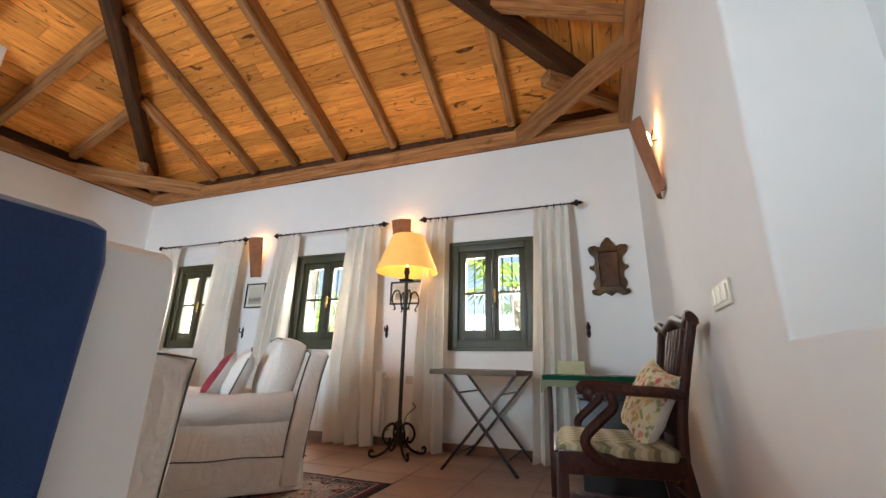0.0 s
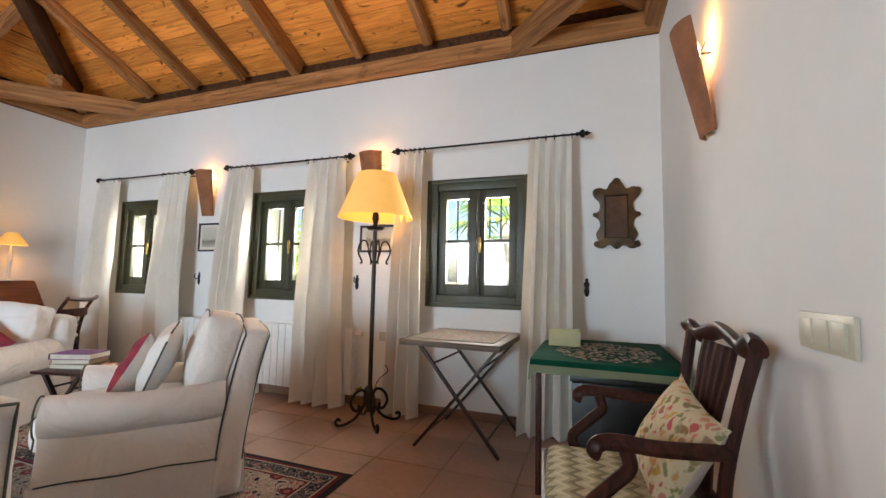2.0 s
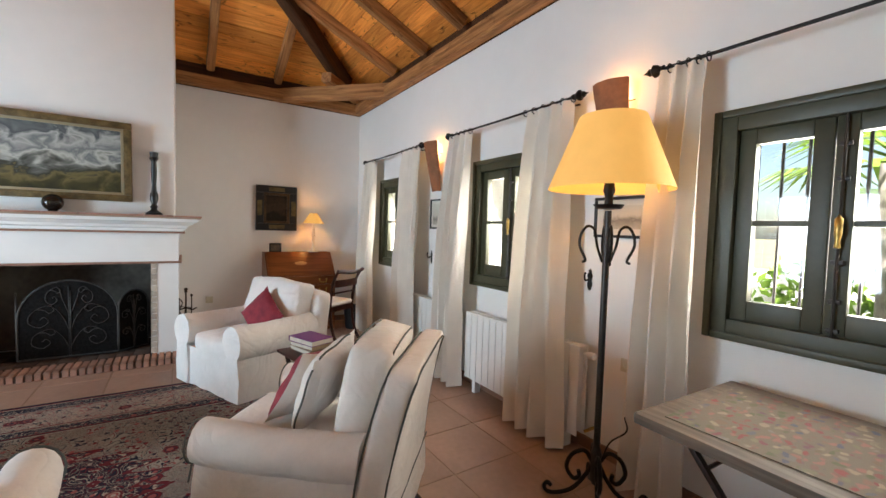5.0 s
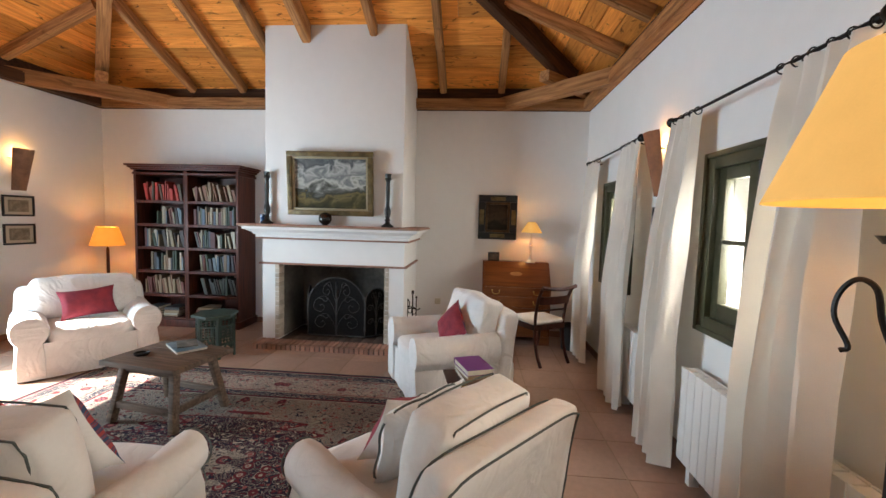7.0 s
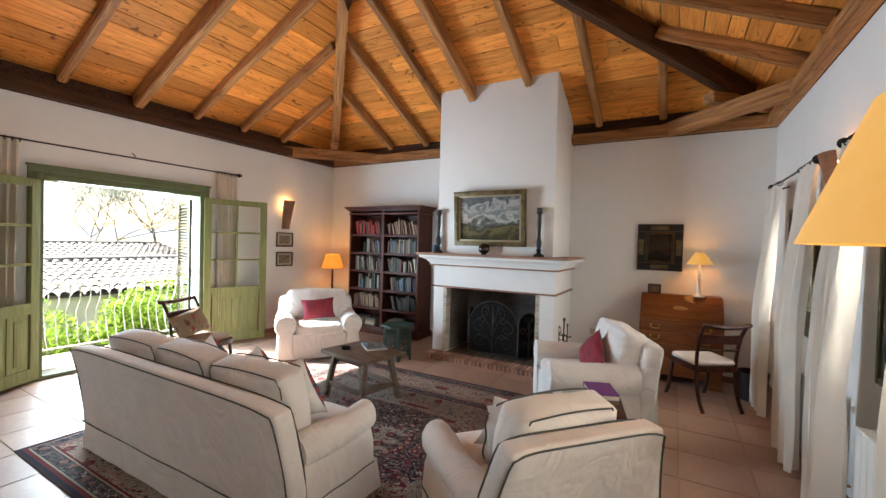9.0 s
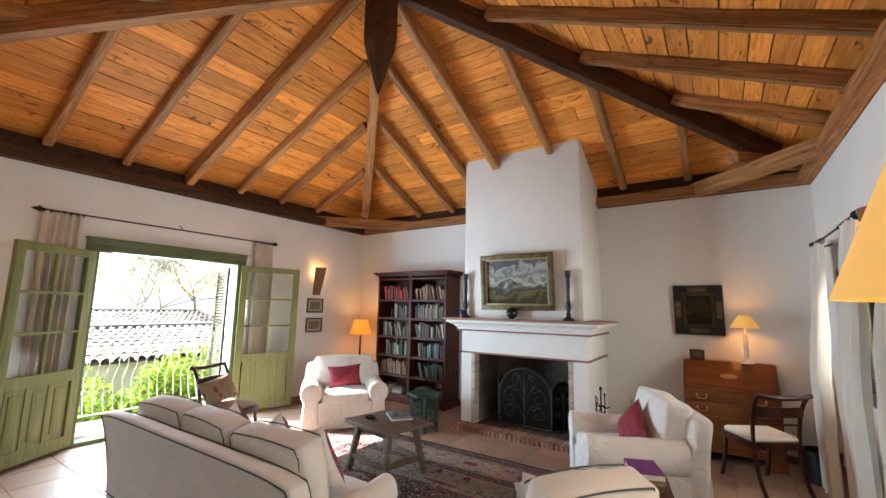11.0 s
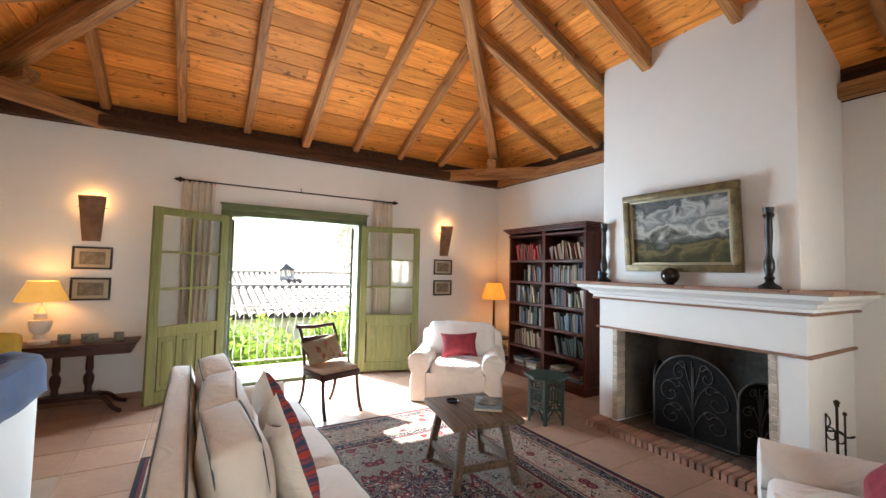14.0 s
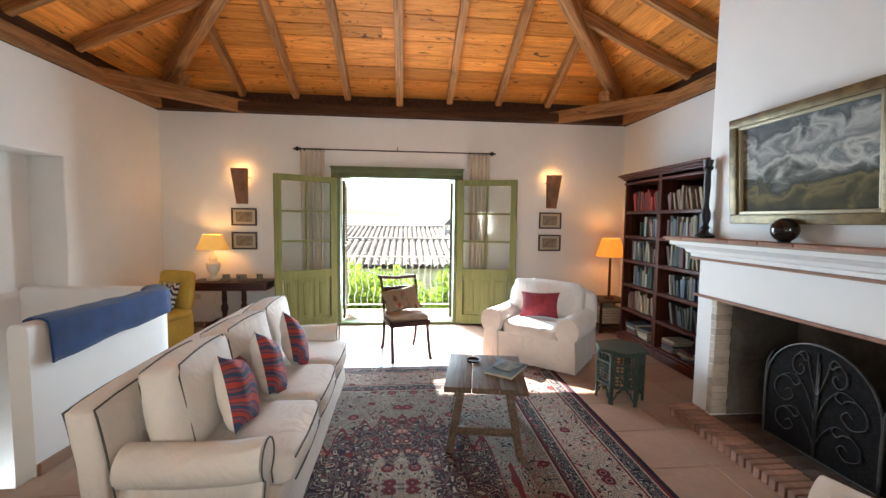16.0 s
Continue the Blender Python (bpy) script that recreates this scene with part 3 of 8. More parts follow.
def fireplace():
    f = thing("fireplace", Matrix(), "white plastered fireplace with terracotta edged mantelpiece and chimney breast", "fireplace")
    Y0, Y1, FX = 2.94, 4.67, 0.93
    bm = cells([0, 0.22, FX], [Y0, 3.14, 4.45, Y1], [0, 0.065, 0.985, 1.42], lambda x, y, z: x > 0.22 and 3.14 < y < 4.45 and z < 0.985)
    part("surround", bm, PLASTER, f, smooth=False)
    bm = box(0.001, Y0 + 0.03, 1.42, FX - 0.012, Y1 - 0.03, 3.85, 0.02)
    part("chimney_breast", bm, PLASTER, f)
    part("firebox_lining", cells([0.222, 0.235, FX - 0.13], [3.142, 3.155, 4.435, 4.448], [0.066, 0.97, 0.983], lambda x, y, z: x > 0.235 and 3.155 < y < 4.435 and z < 0.97), PLASTER_ROUGH, f, "grey plaster lining", False)
    # stepped cornice under the shelf
    prof = [(0.05, 1.30), (0.05, 1.325), (0.075, 1.335), (0.085, 1.36), (0.125, 1.375), (0.135, 1.385), (0.165, 1.395), (0.165, 1.425)]
    bm = bmesh.new()
    rings = [[bm.verts.new(p) for p in ((0.0, Y0 - o, z), (FX + o, Y0 - o, z), (FX + o, Y1 + o, z), (0.0, Y1 + o, z))] for o, z in [(0.0, 1.29)] + prof]
    for a, b in zip(rings, rings[1:]):
        for i in range(4):
            bm.faces.new((a[i], a[(i + 1) % 4], b[(i + 1) % 4], b[i]))
    bm.faces.new(rings[-1])
    part("cornice", bm, PLASTER, f, angle=25)
    for name, z0, z1, o in (("upper_tile_band", 1.278, 1.296, 0.055), ("lower_tile_band", 0.975, 0.995, 0.028)):
        b = part(name, cells([0.0, FX + o - 0.02, FX + o], [Y0 - o, Y0 - 0.001, Y1 + 0.001, Y1 + o], [z0, z1], lambda x, y, z: x < FX + o - 0.02 and Y0 - 0.001 < y < Y1), BRICK, f, "terracotta tile band", False)
    # shelf tiles with slightly uneven edges
    shelf = part("mantel_shelf", box(0.0, Y0 - 0.19, 1.425, FX + 0.19, Y1 + 0.19, 1.438), GROUT, f, "terracotta tiled shelf")
    rng = random.Random(5)
    n = 9
    w = (Y1 - Y0 + 0.42) / n
    for i in range(n):
        for (x0, x1) in ((0.86, FX + 0.205), (0.56, 0.855), (0.26, 0.555)):
            if x0 < 0.8 and 1 < i < n - 2:
                continue
            y = Y0 - 0.21 + i * w
            t = part("tile", box(0, 0, 0, x1 - x0 - 0.006, w - 0.006, 0.018, 0.004), BRICK, shelf, m=pose(x0 + rng.uniform(-0.004, 0.006), y, 1.438, 0, 0, rng.uniform(-0.6, 0.6)))
    # pale brick inside the jambs
    for side in (0, 1):
        for k in range(16):
            z0 = 0.07 + k * 0.057
            o = (k % 2) * 0.02
            y0, y1 = ((3.10, 3.152) if side == 0 else (4.438, 4.49))
            b = part("jamb_brick", box(FX - 0.13 + o * 0.3, y0, z0, FX + 0.006 + rng.uniform(-0.002, 0.004), y1, z0 + 0.053, 0.004), BRICK_PALE, f)
    # raised hearth of bricks on edge
    hearth = part("hearth", box(0.235, Y0 + 0.02, 0.0, 1.16, Y1 - 0.02, 0.05), SOOTY_BRICK, f, "raised hearth edged with red bricks")
    n = 30
    w = (Y1 - Y0) / n
    for i in range(n):
        part("brick", box(0, 0.007, 0, 0.235, w - 0.008, 0.066, 0.005), BRICK, hearth, m=pose(0.94 + rng.uniform(-0.006, 0.006), Y0 + i * w, 0.001, 0, 0, rng.uniform(-0.8, 0.8)))
    for i in range(9):
        for j in range(5):
            part("hearth_tile", box(0, 0, 0, 0.13, 0.136, 0.012, 0.003), SOOTY_BRICK, hearth, m=pose(0.25 + j * 0.137, 3.165 + i * 0.141, 0.05))
    return f


fireplace()


# ==== windows and balcony door ====
def frame_ring(bm, x0, x1, z0, z1, w, y0, y1, bevel=0.004):
    """Four bars round an opening in the x-z plane."""
    bm_box(bm, x0, y0, z0, x0 + w, y1, z1, bevel)
    bm_box(bm, x1 - w, y0, z0, x1, y1, z1, bevel)
    bm_box(bm, x0 + w, y0, z1 - w, x1 - w, y1, z1, bevel)
    bm_box(bm, x0 + w, y0, z0, x1 - w, y1, z0 + w, bevel)


def window(i, x0, x1):
    w = thing("window_%d" % i, Matrix(), "dark green wooden casement window with four panes and brass bolt", "window", "small windows", "structure")
    bm = bmesh.new()
    frame_ring(bm, x0 - 0.02, x1 + 0.02, WZ0 - 0.02, WZ1 + 0.02, 0.085, RY - 0.028, RY + 0.10, 0.006)
    part("window_frame", bm, GREEN_DARK, w)
    bm = bmesh.new()
    frame_ring(bm, x0 - 0.035, x1 + 0.035, WZ0 - 0.035, WZ1 + 0.035, 0.035, RY - 0.04, RY + 0.001, 0.008)
    part("architrave", bm, GREEN_DARK, w)
    mid = (x0 + x1) / 2
    for s in (0, 1):
        a, b = (x0 + 0.066, mid - 0.002) if s == 0 else (mid + 0.002, x1 - 0.066)
        z0, z1 = WZ0 + 0.066, WZ1 - 0.066
        bm = bmesh.new()
        st = 0.068
        bm_box(bm, a, RY + 0.005, z0, a + st, RY + 0.05, z1, 0.005)
        bm_box(bm, b - st, RY + 0.005, z0, b, RY + 0.05, z1, 0.005)
        bm_box(bm, a + st, RY + 0.005, z0, b - st, RY + 0.05, z0 + 0.095, 0.005)
        bm_box(bm, a + st, RY + 0.005, z1 - 0.07, b - st, RY + 0.05, z1, 0.005)
        zm = (z0 + 0.095 + z1 - 0.07) / 2
        bm_box(bm, a + st, RY + 0.012, zm - 0.013, b - st, RY + 0.045, zm + 0.013, 0.003)
        c = part("casement", bm, GREEN_DARK, w)
        for p0, p1 in ((z0 + 0.095, zm - 0.013), (zm + 0.013, z1 - 0.07)):
            g = part("pane", box(a + st - 0.004, RY + 0.026, p0 - 0.004, b - st + 0.004, RY + 0.030, p1 + 0.004), GLASS, c, smooth=False)
            g.visible_shadow = False
    bm = tube([(mid + 0.035, RY - 0.012, WZ0 + 0.06), (mid + 0.035, RY - 0.012, WZ1 - 0.06)], 0.006)
    for zz in (0.08, 0.2, 0.36, 0.7, 0.84, 0.98):
        bm_box(bm, mid + 0.015, RY - 0.014, WZ0 + zz, mid + 0.055, RY + 0.004, WZ0 + zz + 0.018, 0.003)
    part("espagnolette_bolt", bm, IRON_GREY, w, "long window bolt")
    part("handle", lathe([(0.0, 0), (0.012, 0.005), (0.008, 0.03), (0.014, 0.06), (0.014, 0.12), (0.0, 0.14)], 10, pose(mid + 0.035, RY - 0.025, 1.37)), BRASS, w, "brass handle")
    # iron grille outside
    for k in range(8):
        gx = x0 + 0.05 + (x1 - x0 - 0.10) * k / 7
        part("grille_bar", tube([(gx, RY + 0.27, WZ0), (gx, RY + 0.27, WZ1)], 0.007, 6), IRON_GREY, w)


for i, (a, b) in enumerate(WINDOWS):
    window(i + 1, a, b)

GLASS_OLD = glass_mat("old_rippled_glass", 0.05, (0.93, 0.95, 0.93))


def door_leaf(parent, m, width=0.86, height=2.12):
    """A tall glazed leaf hinged at its local x = 0: six panes above three raised panels."""
    leaf = part("door_leaf", bmesh.new(), GREEN_DOOR, parent)
    bm = bmesh.new()
    st, th = 0.095, 0.042
    zl = 0.80
    bm_box(bm, 0, -th / 2, 0, st, th / 2, height, 0.005)
    bm_box(bm, width - st, -th / 2, 0, width, th / 2, height, 0.005)
    for z0, z1 in ((0, 0.13), (zl - 0.10, zl + 0.02), (height - 0.085, height)):
        bm_box(bm, st, -th / 2, z0, width - st, th / 2, z1, 0.005)
    g0, g1 = zl + 0.02, height - 0.085
    ph = (g1 - g0) / 3
    for k in (1, 2):
        bm_box(bm, st, -th * 0.4, g0 + k * ph - 0.014, width - st, th * 0.4, g0 + k * ph + 0.014, 0.004)
    bm_box(bm, width / 2 - 0.014, -th * 0.42, g0, width / 2 + 0.014, th * 0.42, g1, 0.004)
    pw = (width - 2 * st) / 3
    for k in (1, 2):
        bm_box(bm, st + k * pw - 0.022, -th * 0.45, 0.13, st + k * pw + 0.022, th * 0.45, zl - 0.10, 0.004)
    bm.to_mesh(leaf.data)
    bm.free()
    leaf.matrix_basis = m
    for k in range(3):
        a, b = st + k * pw + 0.02, st + (k + 1) * pw - 0.02
        pb = box(a, -0.008, 0.13, b, 0.008, zl - 0.10)
        bm_box(pb, a + 0.035, -0.017, 0.18, b - 0.035, 0.017, zl - 0.15, 0.012)
        part("panel", pb, GREEN_DOOR, leaf)
    for i in range(2):
        for j in range(3):
            a = st if i == 0 else width / 2 + 0.014
            b = width / 2 - 0.014 if i == 0 else width - st
            g = part("pane", box(a, -0.002, g0 + j * ph + 0.013, b, 0.002, g0 + (j + 1) * ph - 0.013), GLASS_OLD, leaf, smooth=False)
            g.visible_shadow = False
    return leaf


door = thing("door_1", Matrix(), "green wooden balcony door with two glazed leaves standing open", "door", kind="structure")
bm = bmesh.new()
bm_box(bm, DX0, -0.14, 0.0, DX0 + 0.07, 0.03, DZ1, 0.006)
bm_box(bm, DX1 - 0.07, -0.14, 0.0, DX1, 0.03, DZ1, 0.006)
bm_box(bm, DX0 + 0.07, -0.14, DZ1 - 0.07, DX1 - 0.07, 0.03, DZ1, 0.006)
part("door_frame", bm, GREEN_FRAME, door)
bm = bmesh.new()
bm_box(bm, DX0 - 0.06, 0.001, DZ1, DX1 + 0.06, 0.045, DZ1 + 0.075, 0.01)
bm_box(bm, DX0 - 0.075, 0.001, DZ1 + 0.07, DX1 + 0.075, 0.06, DZ1 + 0.09, 0.006)
bm_box(bm, DX0 - 0.06, 0.001, 0.0, DX0 + 0.001, 0.03, DZ1, 0.008)
bm_box(bm, DX1 - 0.001, 0.001, 0.0, DX1 + 0.06, 0.03, DZ1, 0.008)
part("architrave", bm, GREEN_FRAME, door)
part("threshold", box(DX0 + 0.07, -0.14, 0.001, DX1 - 0.07, 0.03, 0.045, 0.006), GREEN_FRAME, door)
door_leaf(door, pose(DX1 - 0.02, 0.05, 0.04, 0, 0, 33), 0.87)
door_leaf(door, pose(DX0 + 0.02, 0.05, 0.04, 0, 0, 180 - 18), 0.87)


def shutter(m, width=0.84, height=2.08):
    s = thing("window_shutter", m, "tall dark green louvred shutter folded back outside", "shutter", "shutters")
    bm = bmesh.new()
    frame_ring(bm, 0, width, 0, height, 0.07, -0.018, 0.018, 0.004)
    bm_box(bm, 0.07, -0.018, height / 2 - 0.04, width - 0.07, 0.018, height / 2 + 0.04, 0.004)
    part("shutter_frame", bm, GREEN_DARK, s)
    for k in range(42):
        z = 0.09 + k * (height - 0.18) / 42
        if abs(z - height / 2) < 0.05:
            continue
        part("slat", box(0.06, -0.018, -0.003, width - 0.06, 0.018, 0.003, m=pose(0, 0, z + 0.02, 38)), GREEN_DARK, s, smooth=False)
    return s


sh = shutter(pose(DX1 - 0.09, -0.17, 0.06, 0, 0, -84))
copy_thing(sh, pose(DX0 + 0.09, -0.17, 0.06, 0, 0, -108))


# ==== curtains ====
LINEN = mat("cream_linen", (0.84, 0.79, 0.71), 0.9, var=0.05, scale=5, fine=220, bump=0.12, sheen=0.2)
LINEN.node_tree.nodes["Principled BSDF"].inputs["Transmission Weight"].default_value = 0.0
tr = LINEN.node_tree.nodes.new("ShaderNodeBsdfTranslucent")
tr.inputs[0].default_value = (0.72, 0.62, 0.48, 1)
mxs = LINEN.node_tree.nodes.new("ShaderNodeMixShader")
mxs.inputs[0].default_value = 0.12
LINEN.node_tree.links.new(LINEN.node_tree.nodes["Principled BSDF"].outputs[0], mxs.inputs[1])
LINEN.node_tree.links.new(tr.outputs[0], mxs.inputs[2])
LINEN.node_tree.links.new(mxs.outputs[0], LINEN.node_tree.nodes["Material Output"].inputs[0])


# door curtains: the shade of their backlit side is put into a darker linen
LINEN_SHADED = mat("shaded_cream_linen", (0.68, 0.60, 0.50), 0.9, var=0.1, scale=5, fine=220, bump=0.15, sheen=0.1)


def curtain(x0, x1, y, z0, z1, folds, spread=0.0, seed=0, bx=0.0, amp=0.035, fwd=0.0):
    """A hanging curtain; the folds open and wander on the way down. bx: how far its foot is shifted."""
    rng = random.Random(seed)
    bm = bmesh.new()
    nu, nv = folds * 8, 26
    ph = rng.uniform(0, 6)
    rows = []
    for j in range(nv + 1):
        t = j / nv
        row = []
        for i in range(nu + 1):
            u = i / nu
            x = x0 + (x1 - x0) * u + (bx + spread * (u - 0.5)) * t ** 1.3
            wander = 0.55 * noise.noise((u * folds * 0.6 + seed, t * 1.6, seed * 1.7))
            a = amp * (0.5 + 0.7 * min(1, t * 2.5)) * (0.7 + 0.5 * noise.noise((u * 3 + seed, t * 1.2, 5)))
            sn = math.sin(2 * math.pi * folds * u + ph + wander * (0.4 + 2.2 * t))
            yy = y - fwd * min(1.0, 1.7 * t) + a * sn * (0.55 + 0.5 * abs(sn)) + 0.10 * a * math.sin(4 * math.pi * folds * u + seed + 2 * wander)
            yy += 0.012 * noise.noise((u * 9, t * 5, seed))
            pinch = 0.008 * math.cos(4 * math.pi * folds * u) * max(0, 1 - t * 12)
            row.append(bm.verts.new((x, min(yy + pinch, RY - 0.012) if y > 3 else max(yy, 0.012), z1 + (z0 - z1) * t)))
        rows.append(row)
    for a, b in zip(rows, rows[1:]):
        for i in range(nu):
            bm.faces.new((a[i], a[i + 1], b[i + 1], b[i]))
    return bm


def curtain_rod(x0, x1, y, z, wall_y, label, rings):
    r = thing("curtain_rod", Matrix(), label, "curtain rod", "curtain rods")
    part("rod", tube([(x0 + 0.06, y, z), (x1 - 0.06, y, z)], 0.009), IRON, r)
    for x, s in ((x0, -1), (x1, 1)):
        part("finial", lathe([(0.009, -0.07), (0.02, -0.065), (0.012, -0.05), (0.03, -0.03), (0.034, -0.015), (0.016, 0.0), (0.02, 0.012), (0.007, 0.03), (0.0, 0.05)], 10, pose(x, y, z, 0, 90 * s)), IRON, r)
        part("bracket", tube([(x - s * 0.12, y, z - 0.012), (x - s * 0.12, (y + wall_y) / 2, z - 0.03), (x - s * 0.12, wall_y, z - 0.01)], 0.007), IRON, r)
    for x in rings:
        bm = tube([(x, y + 0.022 * math.cos(a), z - 0.008 + 0.022 * math.sin(a)) for a in [2 * math.pi * k / 14 for k in range(14)]], 0.0035, 6, closed=True)
        part("ring", bm, IRON, r)
    return r


SETS = (((0.56, 2.15), (0.58, 0.95), (1.70, 2.13), 0.10, 0.04), ((2.63, 4.17), (2.65, 2.99), (3.67, 4.10), -0.02, 0.03), ((4.62, 6.22), (4.67, 4.90), (5.80, 6.12), 0.0, -0.03))
for k, (rod, ca, cb, fa, fb) in enumerate(SETS):
    curtain_rod(rod[0], rod[1], RY - 0.125, 2.27, RY, "black wrought iron curtain rod with spear finials over the window",
                [ca[0] + (ca[1] - ca[0]) * i / 5 for i in range(6)] + [cb[0] + (cb[1] - cb[0]) * i / 5 for i in range(6)])
    for (a, b), bx, n, sd in ((ca, fa, 4 if k < 2 else 3, 2 * k), (cb, fb, 4, 2 * k + 1)):
        solid("curtain", curtain(a, b, RY - 0.13, 0.02, 2.258, n, 0.13 if k != 2 else 0.08, sd + 1, bx, 0.060, 0.085), LINEN, "floor-length cream linen curtain with loose folds", "curtain", group="window curtains")
curtain_rod(2.07, 4.89, 0.10, 2.55, 0.0, "long thin black iron curtain rod over the balcony door", [2.12 + 0.05 * i for i in range(7)] + [4.50 + 0.055 * i for i in range(7)])
bmh = tube([(3.47, 0.10, 2.56), (3.47, 0.05, 2.60), (3.47, 0.0, 2.62)], 0.006)
part("middle_bracket", bmh, IRON, bpy.data.objects["curtain_rod.003"])
for a, b, sd in ((2.12, 2.42, 21), (4.50, 4.84, 22)):
    solid("curtain", curtain(a, b, 0.085, 0.03, 2.565, 5, -0.06, sd, 0.0, 0.055), LINEN_SHADED, "cream linen curtain hanging behind the open door leaf", "curtain", group="door curtains")


def tieback(x, z=1.10):
    t = thing("tieback_hook", pose(x, RY, z), "small black iron curtain tieback hook on the wall", "hook", "tieback hooks")
    part("plate", lathe([(0.0, -0.07), (0.012, -0.06), (0.02, -0.03), (0.014, 0.0), (0.022, 0.03), (0.01, 0.05), (0.014, 0.06), (0.0, 0.075)], 8, pose(0, -0.006, 0) @ Matrix.Diagonal((1, 0.3, 1, 1))), IRON, t)
    part("hook", tube(smooth_path([(0, -0.005, 0.01), (0, -0.05, 0.0), (0.0, -0.06, 0.035), (0, -0.05, 0.05)], 4), 0.006), IRON, t)
    return t


for x in (2.20, 4.20, 4.59, 6.22):
    tieback(x)


# ==== radiators ====
RAD = mat("white_enamel", (0.80, 0.79, 0.76), 0.35, var=0.03, scale=3, fine=40, bump=0.02)


def radiator(x0, x1):
    r = thing("radiator", Matrix(), "white enamelled column radiator under the window", "radiator", "radiators")
    n = round((x1 - x0) / 0.08)
    for i in range(n):
        a = x0 + i * (x1 - x0) / n
        b = a + (x1 - x0) / n - 0.004
        bm = box(a, RY - 0.135, 0.11, b, RY - 0.122, 0.69, 0.005)
        bm_box(bm, a + 0.02, RY - 0.122, 0.13, b - 0.02, RY - 0.06, 0.67, 0.004)
        bm_box(bm, a, RY - 0.06, 0.11, b, RY - 0.047, 0.69, 0.005)
        bm_box(bm, a + 0.004, RY - 0.122, 0.655, b - 0.004, RY - 0.06, 0.685, 0.004)
        part("section", bm, RAD, r)
    part("valve", lathe([(0.0, 0), (0.012, 0.0), (0.012, 0.03), (0.022, 0.035), (0.022, 0.075), (0.0, 0.08)], 12, pose(x1, RY - 0.09, 0.64, 0, 90)), RAD, r)
    part("pipe", tube([(x1 + 0.03, RY - 0.09, 0.15), (x1 + 0.03, RY - 0.05, 0.15), (x1 + 0.03, RY, 0.15)], 0.01), BRASS, r)
    part("foot", box(x0 + 0.1, RY - 0.12, 0.0, x0 + 0.14, RY - 0.06, 0.12), RAD, r)
    part("foot", box(x1 - 0.14, RY - 0.12, 0.0, x1 - 0.10, RY - 0.06, 0.12), RAD, r)


radiator(1.92, 2.50)
radiator(3.03, 4.25)


# ==== furniture materials ====
SLIP = creased(mat("cream_slipcover", (0.74, 0.69, 0.635), 0.92, var=0.05, scale=6, fine=60, bump=0.4, sheen=0.15), 0.30, 3.4)
SLIP_WHITE = creased(mat("white_slipcover", (0.80, 0.77, 0.735), 0.92, var=0.05, scale=6, fine=60, bump=0.4, sheen=0.15), 0.50, 3.2)
PIPING = mat("grey_green_piping", (0.085, 0.095, 0.085), 0.85, var=0.1)
RED_CLOTH = mat("crimson_cloth", (0.30, 0.030, 0.045), 0.85, var=0.25, scale=14, fine=160, bump=0.2, color2=(0.16, 0.015, 0.03))
BLUE_CLOTH = mat("blue_blanket", (0.017, 0.052, 0.165), 0.95, var=0.2, scale=7, fine=240, bump=0.3, sheen=0.15)
YELLOW_CLOTH = mat("mustard_cloth", (0.60, 0.40, 0.07), 0.9, var=0.12, scale=6, fine=200, bump=0.15)
GREEN_FELT = mat("green_felt", (0.005, 0.062, 0.034), 0.95, var=0.12, scale=6, fine=300, bump=0.15, sheen=0.02, spec=0.1)
FELT_TRIM = mat("pale_green_trim", (0.20, 0.23, 0.14), 0.9, var=0.1, fine=300)
TAN_CLOTH = mat("tan_upholstery", (0.36, 0.25, 0.17), 0.9, var=0.12, scale=8, fine=200, bump=0.15)
BLACK = mat("black_lacquer", (0.006, 0.006, 0.0065), 0.4, var=0.1)
PAPER = mat("paper_pages", (0.62, 0.56, 0.45), 0.9, var=0.1, scale=20, fine=300)
CERAMIC = mat("white_ceramic", (0.72, 0.69, 0.63), 0.3, var=0.05, scale=10, fine=60)


